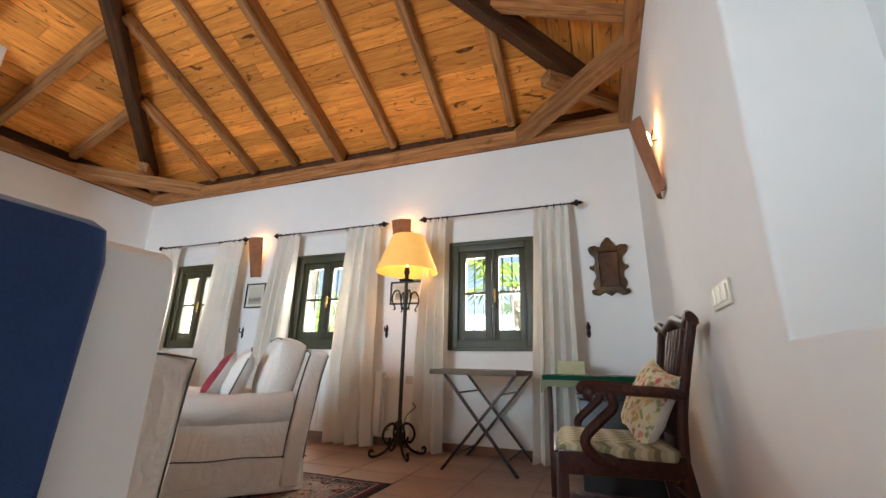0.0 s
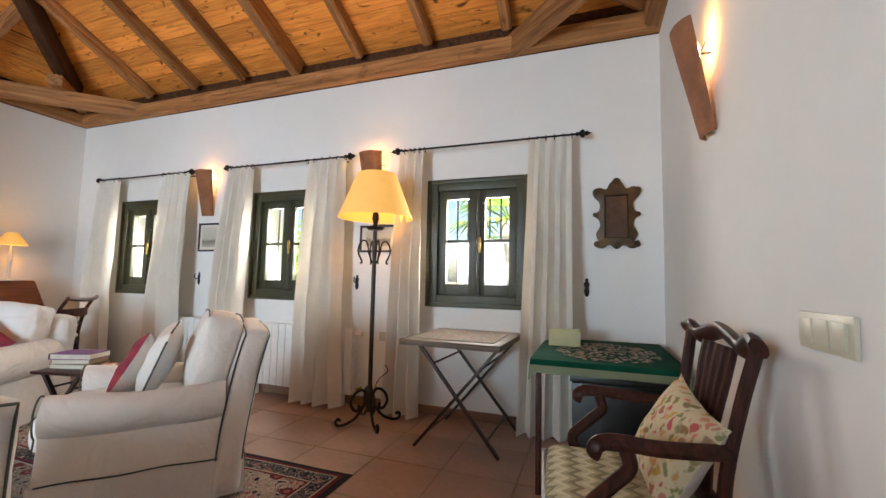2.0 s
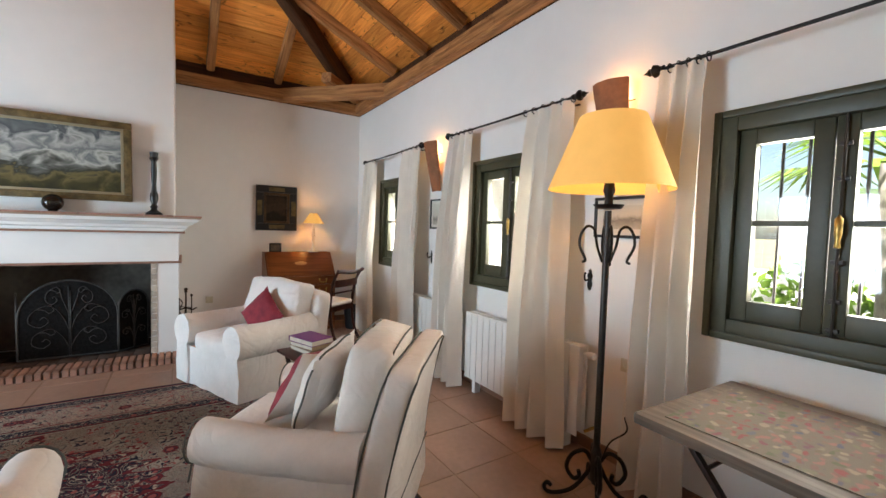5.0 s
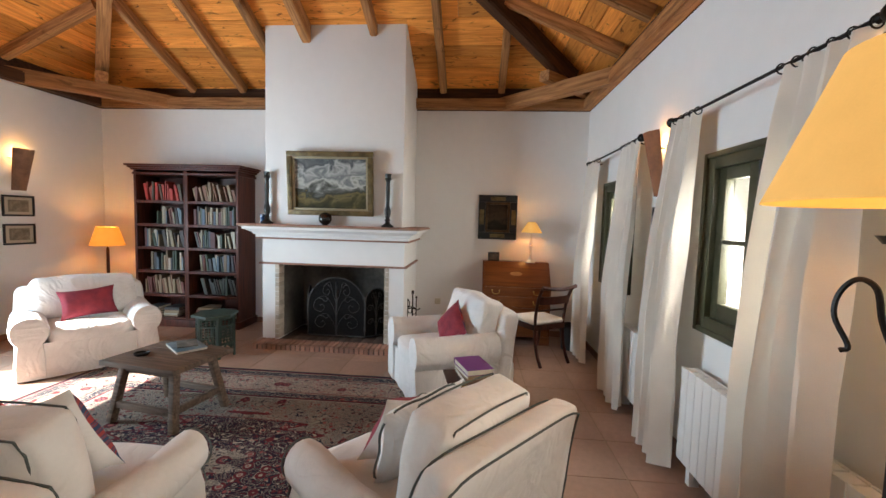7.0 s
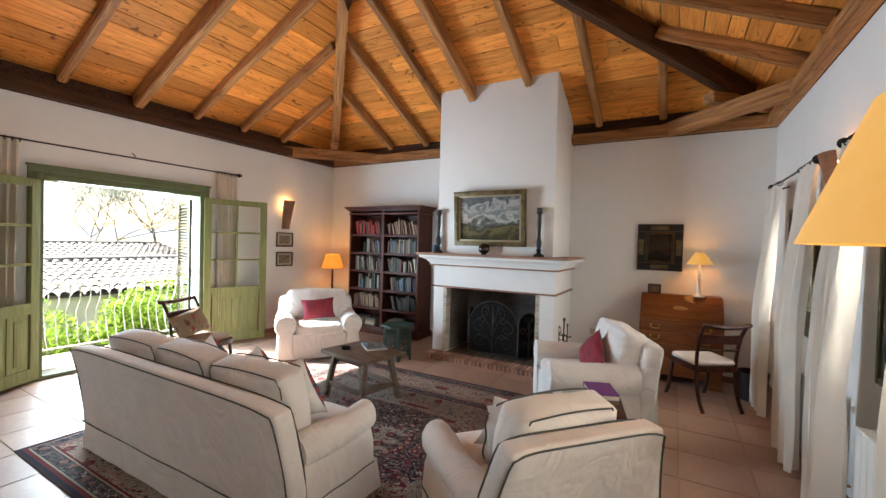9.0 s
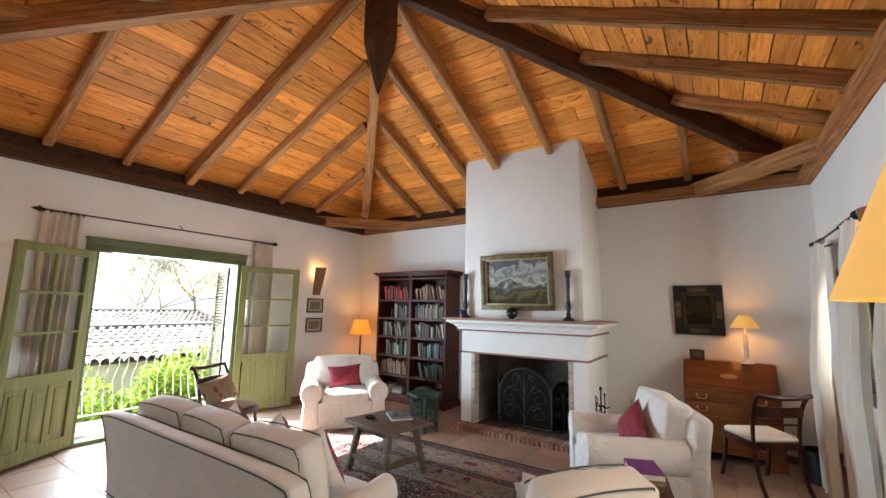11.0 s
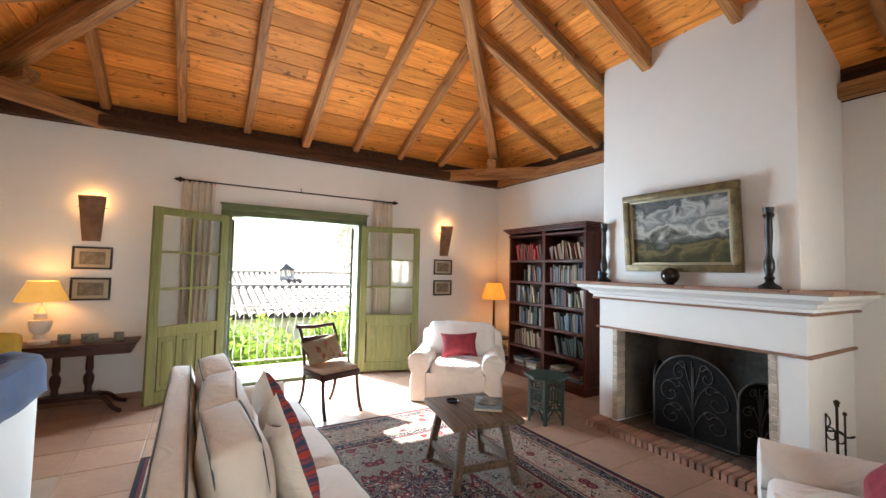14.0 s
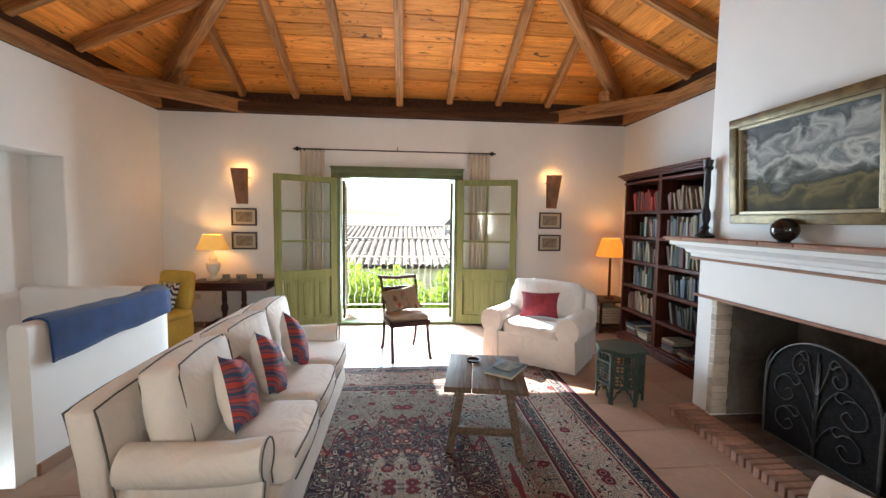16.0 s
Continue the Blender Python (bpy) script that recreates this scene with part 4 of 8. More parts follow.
def weave_mat(name, colors, kind, scale=9.0):
    """Printed or woven cloth: 'ikat' swirls, 'zigzag' flame stitch, 'sprig' dots or 'zebra' chevrons, from the cushion's own coordinates."""
    m = bpy.data.materials.new(name)
    m.use_nodes = True
    n, l = m.node_tree.nodes, m.node_tree.links
    b = n["Principled BSDF"]
    b.inputs["Roughness"].default_value = 0.9
    tc = n.new("ShaderNodeTexCoord")
    rp = n.new("ShaderNodeValToRGB")
    rp.color_ramp.interpolation = "CONSTANT" if kind in ("zigzag", "zebra", "ikat") else "EASE"
    while len(rp.color_ramp.elements) < len(colors):
        rp.color_ramp.elements.new(0.5)
    for i, c in enumerate(colors):
        rp.color_ramp.elements[i].position, rp.color_ramp.elements[i].color = i / len(colors), (*c, 1)
    if kind == "ikat":
        t = n.new("ShaderNodeTexWave")
        t.wave_type, t.inputs["Scale"].default_value, t.inputs["Distortion"].default_value, t.inputs["Detail"].default_value = "RINGS", scale * 0.35, 11.0, 1.2
        l.new(tc.outputs["Object"], t.inputs["Vector"])
        l.new(t.outputs["Fac"], rp.inputs[0])
    elif kind in ("zigzag", "zebra"):
        sp = n.new("ShaderNodeSeparateXYZ")
        l.new(tc.outputs["Object"], sp.inputs[0])
        pg = n.new("ShaderNodeMath")
        pg.operation = "PINGPONG"
        pg.inputs[1].default_value = 0.035 if kind == "zigzag" else 0.05
        l.new(sp.outputs[0], pg.inputs[0])
        ad = n.new("ShaderNodeMath")
        ad.operation = "ADD"
        l.new(pg.outputs[0], ad.inputs[0])
        l.new(sp.outputs[1 if kind == "zigzag" else 2], ad.inputs[1])
        ms = n.new("ShaderNodeMath")
        ms.operation = "MULTIPLY"
        ms.inputs[1].default_value = scale
        l.new(ad.outputs[0], ms.inputs[0])
        fr = n.new("ShaderNodeMath")
        fr.operation = "FRACT"
        l.new(ms.outputs[0], fr.inputs[0])
        l.new(fr.outputs[0], rp.inputs[0])
    else:
        t = n.new("ShaderNodeTexVoronoi")
        t.inputs["Scale"].default_value = scale
        t.inputs["Randomness"].default_value = 0.55
        wn_, wv_, st_ = n.new("ShaderNodeTexNoise"), n.new("ShaderNodeVectorMath"), n.new("ShaderNodeMapping")
        wn_.inputs["Scale"].default_value = scale * 0.7
        wv_.operation, wv_.inputs[1].default_value = "MULTIPLY_ADD", (0.06, 0.06, 0.06)
        st_.inputs["Scale"].default_value, st_.inputs["Rotation"].default_value = (1.5, 1.0, 0.75), (0.0, 0.6, 0.0)
        l.new(tc.outputs["Object"], wn_.inputs["Vector"])
        l.new(wn_.outputs["Color"], wv_.inputs[0])
        l.new(tc.outputs["Object"], wv_.inputs[2])
        l.new(wv_.outputs[0], st_.inputs[0])
        l.new(st_.outputs[0], t.inputs["Vector"])
        mr = n.new("ShaderNodeMapRange")
        mr.inputs[1].default_value, mr.inputs[2].default_value = 0.36, 0.52
        l.new(t.outputs["Distance"], mr.inputs[0])
        sp = n.new("ShaderNodeSeparateColor")
        l.new(t.outputs["Color"], sp.inputs[0])
        l.new(sp.outputs[0], rp.inputs[0])
        mx = n.new("ShaderNodeMix")
        mx.data_type = "RGBA"
        mx.inputs[7].default_value = (*colors[0], 1)
        l.new(mr.outputs[0], mx.inputs[0])
        l.new(rp.outputs[0], mx.inputs[6])
        l.new(mx.outputs[2], b.inputs["Base Color"])
    if kind != "sprig":
        l.new(rp.outputs[0], b.inputs["Base Color"])
    nz = n.new("ShaderNodeTexNoise")
    nz.inputs["Scale"].default_value = 250
    l.new(tc.outputs["Object"], nz.inputs["Vector"])
    bp = n.new("ShaderNodeBump")
    bp.inputs["Strength"].default_value, bp.inputs["Distance"].default_value = 0.3, 0.004
    l.new(nz.outputs[0], bp.inputs["Height"])
    l.new(bp.outputs[0], b.inputs["Normal"])
    return m


IKAT = weave_mat("ikat_cloth", [(0.03, 0.06, 0.12), (0.36, 0.03, 0.03), (0.03, 0.12, 0.19), (0.30, 0.03, 0.04), (0.03, 0.05, 0.10), (0.40, 0.05, 0.04)], "ikat", 10)
FLAME = weave_mat("flame_stitch", [(0.48, 0.44, 0.30), (0.30, 0.27, 0.15), (0.17, 0.15, 0.08), (0.38, 0.34, 0.22)], "zigzag", 11)
SPRIG = weave_mat("sprig_cloth", [(0.62, 0.55, 0.36), (0.50, 0.10, 0.10), (0.20, 0.20, 0.08), (0.55, 0.38, 0.10), (0.58, 0.22, 0.18), (0.24, 0.26, 0.12)], "sprig", 30)
NEEDLE = weave_mat("needlepoint_cloth", [(0.24, 0.175, 0.115), (0.30, 0.05, 0.04), (0.09, 0.05, 0.03), (0.42, 0.30, 0.20), (0.15, 0.14, 0.06)], "sprig", 13)
ZEBRA = weave_mat("zebra_cloth", [(0.75, 0.70, 0.60), (0.02, 0.02, 0.02)], "zebra", 16)


# ==== upholstered seats ====
def arm_bm(w, d, h, front_r, seed):
    """A rolled arm: d long (y), its roll on top at height h, narrowing below."""
    bm = bmesh.new()
    sec = []
    for k in range(15):
        a = radians(-62 + k * (304 / 14))
        sec.append((front_r * math.cos(a) * 1.0, h - front_r + front_r * math.sin(a)))
    sec = [(w * 0.42, 0.012), (w * 0.42, h * 0.3), (w * 0.36, h * 0.58)] + sec + [(-w * 0.36, h * 0.58), (-w * 0.42, h * 0.3), (-w * 0.42, 0.012)]
    n = 14
    rings = []
    for j in range(n + 1):
        t = j / n
        y = -d / 2 + d * t
        shrink = 1 - 0.10 * max(0, 1 - t * 8) ** 2
        lift = -0.015 * math.sin(math.pi * t)
        ring = []
        for i, (x, z) in enumerate(sec):
            p = Vector((x * shrink, y + (0.01 if j == 0 else 0), z + lift * (z / h)))
            p += noise.noise_vector((x * 6 + seed, y * 6, z * 7)) * 0.008
            ring.append(bm.verts.new(p))
        rings.append(ring)
    for a, b in zip(rings, rings[1:]):
        for i in range(len(sec) - 1):
            bm.faces.new((a[i], a[i + 1], b[i + 1], b[i]))
    for ring, rev in ((rings[0], True), (rings[-1], False)):
        c = bm.verts.new(sum((v.co for v in ring), Vector()) / len(ring) + Vector((0, -0.012 if rev else 0.01, 0)))
        for i in range(len(sec) - 1):
            bm.faces.new((ring[i + 1], ring[i], c) if rev else (ring[i], ring[i + 1], c))
        bm.faces.new((ring[0], ring[-1], c) if rev else (ring[-1], ring[0], c))
    return bm, sec


def skirt_bm(w, d, h, seed, loose=1.0):
    """The slipcover's loose skirt round the base, open below."""
    bm = bmesh.new()
    path = []
    n = 22
    for k in range(n):
        path.append((-w / 2 + w * k / n, -d / 2))
    for k in range(n):
        path.append((w / 2, -d / 2 + d * k / n))
    for k in range(n):
        path.append((w / 2 - w * k / n, d / 2))
    for k in range(n):
        path.append((-w / 2, d / 2 - d * k / n))
    rings = []
    for j in range(7):
        t = j / 6
        ring = []
        for x, y in path:
            o = 1 + 0.022 * t + 0.018 * loose * t * noise.noise((x * 7 + seed, y * 7, t * 1.5))
            ring.append(bm.verts.new((x * o, y * o, 0.008 + (h - 0.008) * (1 - t) + 0.006 * t * noise.noise((x * 9, y * 9, seed)))))
        rings.append(ring)
    for a, b in zip(rings, rings[1:]):
        for i in range(len(path)):
            k = (i + 1) % len(path)
            bm.faces.new((a[i], a[k], b[k], b[i]))
    return bm


def sofa_like(name, m, w, d, seats, arm_h, back_h, cloth, piped, label, category, seed, lean=0.16, inset=0.0):
    """Slipcovered seat that faces its local -y, its base centred on the origin."""
    s = thing(name, m, label, category, "slipcovered seats")
    aw, fr = (0.185, 0.093) if piped else (0.25, 0.138)
    part("skirt", skirt_bm(w - 0.09, d - 0.08, 0.19 if piped else 0.33, seed, 1.0 if piped else 2.0), cloth, s)
    part("base", soft_box(w - 0.10, d - 0.10, 0.28, 0.04, 6, 0.0, 0.005, seed), cloth, s, m=pose(0, 0, 0.02))
    ad = d - (0.15 if piped else 0.20) - inset
    arm_z = arm_h
    for sx in (-1, 1):
        bm, sec = arm_bm(aw, ad, arm_z, fr, seed + sx)
        a = part("arm", bm, cloth, s, m=pose(sx * (w / 2 - aw / 2), -d / 2 + inset + ad / 2 + 0.005, 0))
        if piped:
            part("piping", tube([(x * 0.92, -ad / 2 - 0.002, z) for x, z in sec[2:-2]], 0.0042, 6), PIPING, a, "dark grey-green piping")
            part("piping", tube([(sx * aw * 0.425, -ad / 2 + 0.02 + (ad - 0.02) * k / 12, 0.205 + 0.004 * math.sin(k)) for k in range(13)], 0.0042, 6), PIPING, a, "dark grey-green piping")
    # back
    bt = 0.125 if piped else 0.17
    bw = w + 0.006 if piped else w - 0.06
    taper = 0.05 if w > 1.5 else 0.40 if piped else 0.03
    bm = soft_box(bw, bt, back_h - 0.05, 0.03 if piped else 0.055, 10, 0.012, 0.008, seed + 3)
    for v in bm.verts:
        t = v.co.z / back_h
        v.co.y += lean * t * t
        k = 1 - taper * max(0, t - 0.5)
        v.co.x *= k
        v.co.z -= 0.025 * (abs(v.co.x) / (bw / 2)) ** 8 * t
    b = part("backrest", bm, cloth, s, m=pose(0, d / 2 - bt / 2 - 0.05, 0.03))
    if piped:
        pts = []
        hh = back_h - 0.05
        for k in range(41):
            u = k / 40
            if u < 0.3:
                x, z = -bw / 2, 0.16 + (hh - 0.16) * u / 0.3
            elif u < 0.7:
                x, z = -bw / 2 + bw * (u - 0.3) / 0.4, hh
            else:
                x, z = bw / 2, hh - (hh - 0.16) * (u - 0.7) / 0.3
            t = z / back_h
            kx = 1 - taper * max(0, t - 0.5)
            zz = z - 0.025 * (abs(x) / (bw / 2)) ** 8 * t - (0.012 if 0.3 <= u <= 0.7 else 0)
            pts.append((x * kx * 0.985, bt / 2 - 0.006 + lean * t * t, zz))
        part("piping", tube(pts, 0.0045, 6), PIPING, b, "dark grey-green piping")
        part("piping", tube([(x, y - bt + 0.006, z + 0.010) for x, y, z in pts], 0.0045, 6), PIPING, b, "dark grey-green piping")
        part("piping", tube([(-bw / 2 + bw * k / 20, bt / 2 + 0.012, 0.165 + 0.003 * math.sin(k)) for k in range(21)], 0.0045, 6), PIPING, b, "dark grey-green piping")
    iw = (w - 2 * aw + 0.01) / seats
    sd_ = d - (0.22 if piped else 0.27)
    for k in range(seats):
        x = -(w - 2 * aw) / 2 + iw * (k + 0.5)
        c = part("seat_cushion", soft_box(iw - 0.008, sd_, 0.17, 0.045, 10, 0.03, 0.01, seed + k * 3), cloth, s, m=pose(x, -0.11 if piped else -0.085, 0.285))
        if piped:
            for zz in (0.03, 0.14):
                part("piping", tube([(-iw / 2 + 0.02 + (iw - 0.04) * q / 12, -sd_ / 2 - 0.006 - 0.02 * (1 - (2 * q / 12 - 1) ** 2) * 0.5, zz) for q in range(13)], 0.005, 6), PIPING, c, "dark grey-green piping")
        for bh in (back_h - (0.385 if w > 1.5 else 0.40),):
            cb = part("back_cushion", soft_box(iw - 0.015 if piped else iw + 0.19, 0.185 if piped else 0.23, bh + (0.0 if piped else 0.03), 0.028 if piped else 0.045, 10, 0.05 if piped else 0.035, 0.012 if piped else 0.02, seed + 20 + k * 5), cloth, s, m=pose(x, d / 2 - (0.30 if not piped else 0.285 if w > 1.5 else 0.25), 0.445, -11 if piped else -15, 0, (3, -4, 2)[k % 3] if piped else 0))
            if piped:
                for yy in (-0.085, 0.085):
                    pts = [(-iw / 2 + 0.025, yy, 0.05 + (bh - 0.1) * q / 8) for q in range(9)] + [(-iw / 2 + 0.05 + (iw - 0.1) * q / 12, yy, bh + 0.012 * math.sin(math.pi * q / 12)) for q in range(13)] + [(iw / 2 - 0.025, yy, bh - 0.05 - (bh - 0.1) * q / 8) for q in range(9)]
                    part("piping", tube(pts, 0.0042, 6), PIPING, cb, "dark grey-green piping")
    return s


sofa_like("sofa", pose(4.29, 3.245, 0.012, 0, 0, -89.4), 2.22, 0.82, 3, 0.58, 0.805, SLIP, True, "cream slipcovered three-seat sofa with dark piping on the rug", "sofa", 1.0, 0.12, 0.08)
sofa_like("armchair", pose(3.955, 5.30, 0.012, 0, 0, -41), 0.89, 0.92, 1, 0.57, 0.85, SLIP, True, "cream slipcovered armchair with dark piping by the windows", "armchair", 5.0, 0.13, 0.05)
sofa_like("armchair", pose(1.89, 5.274, 0.002, 0, 0, 25.4), 1.00, 0.95, 1, 0.60, 0.80, SLIP_WHITE, False, "white slipcovered roll-arm armchair beside the fireplace", "armchair", 9.0, 0.08)
sofa_like("armchair", pose(1.767, 1.50, 0.002, 0, 0, 141), 1.12, 0.90, 1, 0.58, 0.785, SLIP_WHITE, False, "white slipcovered roll-arm armchair in sunlight by the bookcase", "armchair", 13.0, 0.08)


def cushion(m, w, h, d, material, label, back=None, seed=0):
    if back is None:
        return solid("cushion", pillow(w, h, d, 14, 0.7, 0.10, seed), material, label, "cushion", m, "loose cushions")
    c = thing("cushion", m, label, "cushion", "loose cushions")
    bm = pillow(w, h, d, 14, 0.7, 0.10, seed)
    bm2 = bm.copy()
    bmesh.ops.delete(bm, geom=[f for f in bm.faces if f.calc_center_median().y > 0], context="FACES")
    bmesh.ops.delete(bm2, geom=[f for f in bm2.faces if f.calc_center_median().y <= 0], context="FACES")
    part("front", bm, material, c)
    part("back", bm2, back, c, "plain cream back")
    return c


for k, (x, y, rz, tilt, turn) in enumerate(((4.17, 3.93, -84, -16, 18), (4.13, 3.55, -86, -18, 26), (4.12, 3.04, -90, -18, 30))):
    cushion(pose(x, y, 0.475, tilt, turn, rz), 0.39, 0.39, 0.16, IKAT, "red and blue ikat cushion leaning on the sofa back", SLIP, k)
cream = cushion(pose(3.90, 5.25, 0.47, -20, 6, -44), 0.42, 0.40, 0.14, SLIP, "cream square cushion with dark piping on the armchair", SLIP_WHITE, 15)
part("piping", tube([(0.2 * math.cos(a) * (1 + 0.28 * math.sin(2 * a) ** 2), 0.0, 0.2 + 0.19 * math.sin(a) * (1 + 0.28 * math.sin(2 * a) ** 2)) for a in [2 * math.pi * k / 40 for k in range(40)]], 0.005, 6, closed=True), PIPING, cream, "dark grey-green piping")
cushion(pose(3.83, 5.16, 0.47, -26, -10, -48), 0.40, 0.36, 0.13, RED_CLOTH, "crimson cushion with dark patterned edge on the armchair", SLIP, 4)
cushion(pose(1.93, 5.20, 0.465, -24, 38, 18), 0.38, 0.36, 0.13, RED_CLOTH, "crimson cushion standing on its corner in the armchair", IKAT, 5)
cushion(pose(1.83, 1.60, 0.475, -20, -4, 143), 0.46, 0.30, 0.12, RED_CLOTH, "crimson embroidered cushion in the sunlit armchair", None, 6)


# ==== rug ====
def rug_mat():
    m = bpy.data.materials.new("persian_rug")
    m.use_nodes = True
    n, l = m.node_tree.nodes, m.node_tree.links
    b = n["Principled BSDF"]
    b.inputs["Roughness"].default_value = 0.95
    b.inputs["Specular IOR Level"].default_value = 0.2
    tc = n.new("ShaderNodeTexCoord")

    def math_(op, a, c, v=None):
        q = n.new("ShaderNodeMath")
        q.operation = op
        for i, s in enumerate((a, c)):
            if s is None:
                continue
            if isinstance(s, (int, float)):
                q.inputs[i].default_value = s
            else:
                l.new(s, q.inputs[i])
        return q.outputs[0]

    def mixc(f, a, c):
        q = n.new("ShaderNodeMix")
        q.data_type = "RGBA"
        for i, s in ((0, f), (6, a), (7, c)):
            if isinstance(s, tuple):
                q.inputs[i].default_value = (*s, 1)
            elif isinstance(s, (int, float)):
                q.inputs[i].default_value = s
            else:
                l.new(s, q.inputs[i])
        return q.outputs[2]

    def ramp(f, cols):
        q = n.new("ShaderNodeValToRGB")
        q.color_ramp.interpolation = "CONSTANT"
        while len(q.color_ramp.elements) < len(cols):
            q.color_ramp.elements.new(0.5)
        for i, (p, c) in enumerate(cols):
            q.color_ramp.elements[i].position, q.color_ramp.elements[i].color = p, (*c, 1)
        l.new(f, q.inputs[0])
        return q.outputs[0]

    NAVY, RED, CREAM, ROSE, BLUE, BROWN = (0.014, 0.014, 0.030), (0.145, 0.018, 0.024), (0.43, 0.365, 0.29), (0.33, 0.088, 0.082), (0.05, 0.055, 0.075), (0.04, 0.02, 0.014)
    sp = n.new("ShaderNodeSeparateXYZ")
    l.new(tc.outputs["Object"], sp.inputs[0])
    ax, ay = math_("ABSOLUTE", sp.outputs[0], None), math_("ABSOLUTE", sp.outputs[1], None)
    mir = n.new("ShaderNodeCombineXYZ")
    l.new(ax, mir.inputs[0])
    l.new(ay, mir.inputs[1])
    HX, HY = 1.585, 1.975
    edge = math_("MINIMUM", math_("SUBTRACT", HX, ax), math_("SUBTRACT", HY, ay))

    def motif(scale, seed, cols_in, cols_petal, ground):
        """Rosettes among curling vines with small leaves on a ground."""
        off = n.new("ShaderNodeVectorMath")
        off.operation = "ADD"
        off.inputs[1].default_value = (seed, seed * 1.7, 0)
        l.new(mir.outputs[0], off.inputs[0])
        v = n.new("ShaderNodeTexVoronoi")
        v.inputs["Scale"].default_value, v.inputs["Randomness"].default_value = scale, 0.55
        l.new(off.outputs[0], v.inputs["Vector"])
        d = v.outputs["Distance"]
        vine = n.new("ShaderNodeTexNoise")
        vine.inputs["Scale"].default_value, vine.inputs["Detail"].default_value, vine.inputs["Distortion"].default_value = scale * 1.1, 0.6, 1.8
        l.new(off.outputs[0], vine.inputs["Vector"])
        band = math_("PINGPONG", vine.outputs[0], 0.055)
        stems = math_("LESS_THAN", band, 0.0105)
        shade = math_("GREATER_THAN", band, 0.047)
        v3 = n.new("ShaderNodeTexVoronoi")
        v3.inputs["Scale"].default_value, v3.inputs["Randomness"].default_value = scale * 3.4, 0.9
        l.new(off.outputs[0], v3.inputs["Vector"])
        leaf = math_("LESS_THAN", v3.outputs["Distance"], 0.30)
        core = math_("LESS_THAN", v3.outputs["Distance"], 0.12)
        sc = n.new("ShaderNodeSeparateColor")
        l.new(v3.outputs["Color"], sc.inputs[0])
        leafc = ramp(sc.outputs[0], [(0.0, cols_petal[0]), (0.3, cols_petal[1]), (0.55, cols_petal[2]), (0.8, ground)])
        c0 = mixc(stems, ground, cols_petal[0])
        c0 = mixc(shade, c0, cols_petal[2])
        c0 = mixc(leaf, c0, leafc)
        c0 = mixc(core, c0, cols_petal[1])
        ring = ramp(d, [(0.0, cols_in[0]), (0.08, cols_in[1]), (0.15, cols_in[0]), (0.18, cols_in[2]), (0.27, cols_in[0]), (0.30, ground)])
        wob = math_("ADD", d, math_("MULTIPLY", math_("SUBTRACT", v3.outputs["Distance"], 0.35), 0.10))
        return mixc(math_("LESS_THAN", wob, 0.29), c0, ring)

    SAGE = (0.31, 0.28, 0.23)
    field = motif(6.2, 0.3, (NAVY, ROSE, RED), (NAVY, ROSE, RED), SAGE)
    red = motif(6.6, 4.1, (CREAM, ROSE, RED), (CREAM, ROSE, RED), NAVY)
    cream = motif(6.2, 2.2, (NAVY, ROSE, RED), (NAVY, RED, BLUE), CREAM)
    border = motif(6.4, 7.7, (NAVY, ROSE, RED), (NAVY, RED, ROSE), CREAM)
    guard = motif(11.0, 9.2, (CREAM, RED, ROSE), (CREAM, ROSE, BLUE), NAVY)
    rr = math_("SQRT", math_("ADD", math_("POWER", math_("MULTIPLY", ax, 1.25), 2.0), math_("POWER", ay, 2.0)), None)
    w = n.new("ShaderNodeTexWave")
    w.inputs["Scale"].default_value, w.inputs["Distortion"].default_value = 2.2, 3.0
    l.new(mir.outputs[0], w.inputs["Vector"])
    rr = math_("ADD", rr, math_("MULTIPLY", w.outputs["Fac"], 0.16))
    c = mixc(math_("LESS_THAN", rr, 0.90), field, RED)
    c = mixc(math_("LESS_THAN", rr, 0.86), c, red)
    c = mixc(math_("LESS_THAN", rr, 0.36), c, cream)
    c = mixc(math_("GREATER_THAN", rr, 1.80), c, red)
    for lim, colr in ((0.62, CREAM), (0.61, NAVY), (0.60, RED), (0.585, guard), (0.50, CREAM), (0.49, RED), (0.475, border), (0.185, RED), (0.17, CREAM), (0.16, guard), (0.07, CREAM), (0.06, RED), (0.035, NAVY), (0.012, BROWN)):
        c = mixc(math_("LESS_THAN", edge, lim), c, colr)
    nz = n.new("ShaderNodeTexNoise")
    nz.inputs["Scale"].default_value, nz.inputs["Detail"].default_value = 1.6, 3
    l.new(tc.outputs["Object"], nz.inputs["Vector"])
    fine = n.new("ShaderNodeTexNoise")
    fine.inputs["Scale"].default_value = 190
    l.new(tc.outputs["Object"], fine.inputs["Vector"])
    hs = n.new("ShaderNodeHueSaturation")
    hs.inputs["Saturation"].default_value = 1.0
    l.new(math_("ADD", math_("MULTIPLY", nz.outputs[0], 0.7), math_("MULTIPLY", fine.outputs[0], 0.8)), hs.inputs["Value"])
    l.new(c, hs.inputs["Color"])
    l.new(hs.outputs[0], b.inputs["Base Color"])
    bp = n.new("ShaderNodeBump")
    bp.inputs["Strength"].default_value, bp.inputs["Distance"].default_value = 0.5, 0.004
    l.new(fine.outputs[0], bp.inputs["Height"])
    l.new(bp.outputs[0], b.inputs["Normal"])
    return m


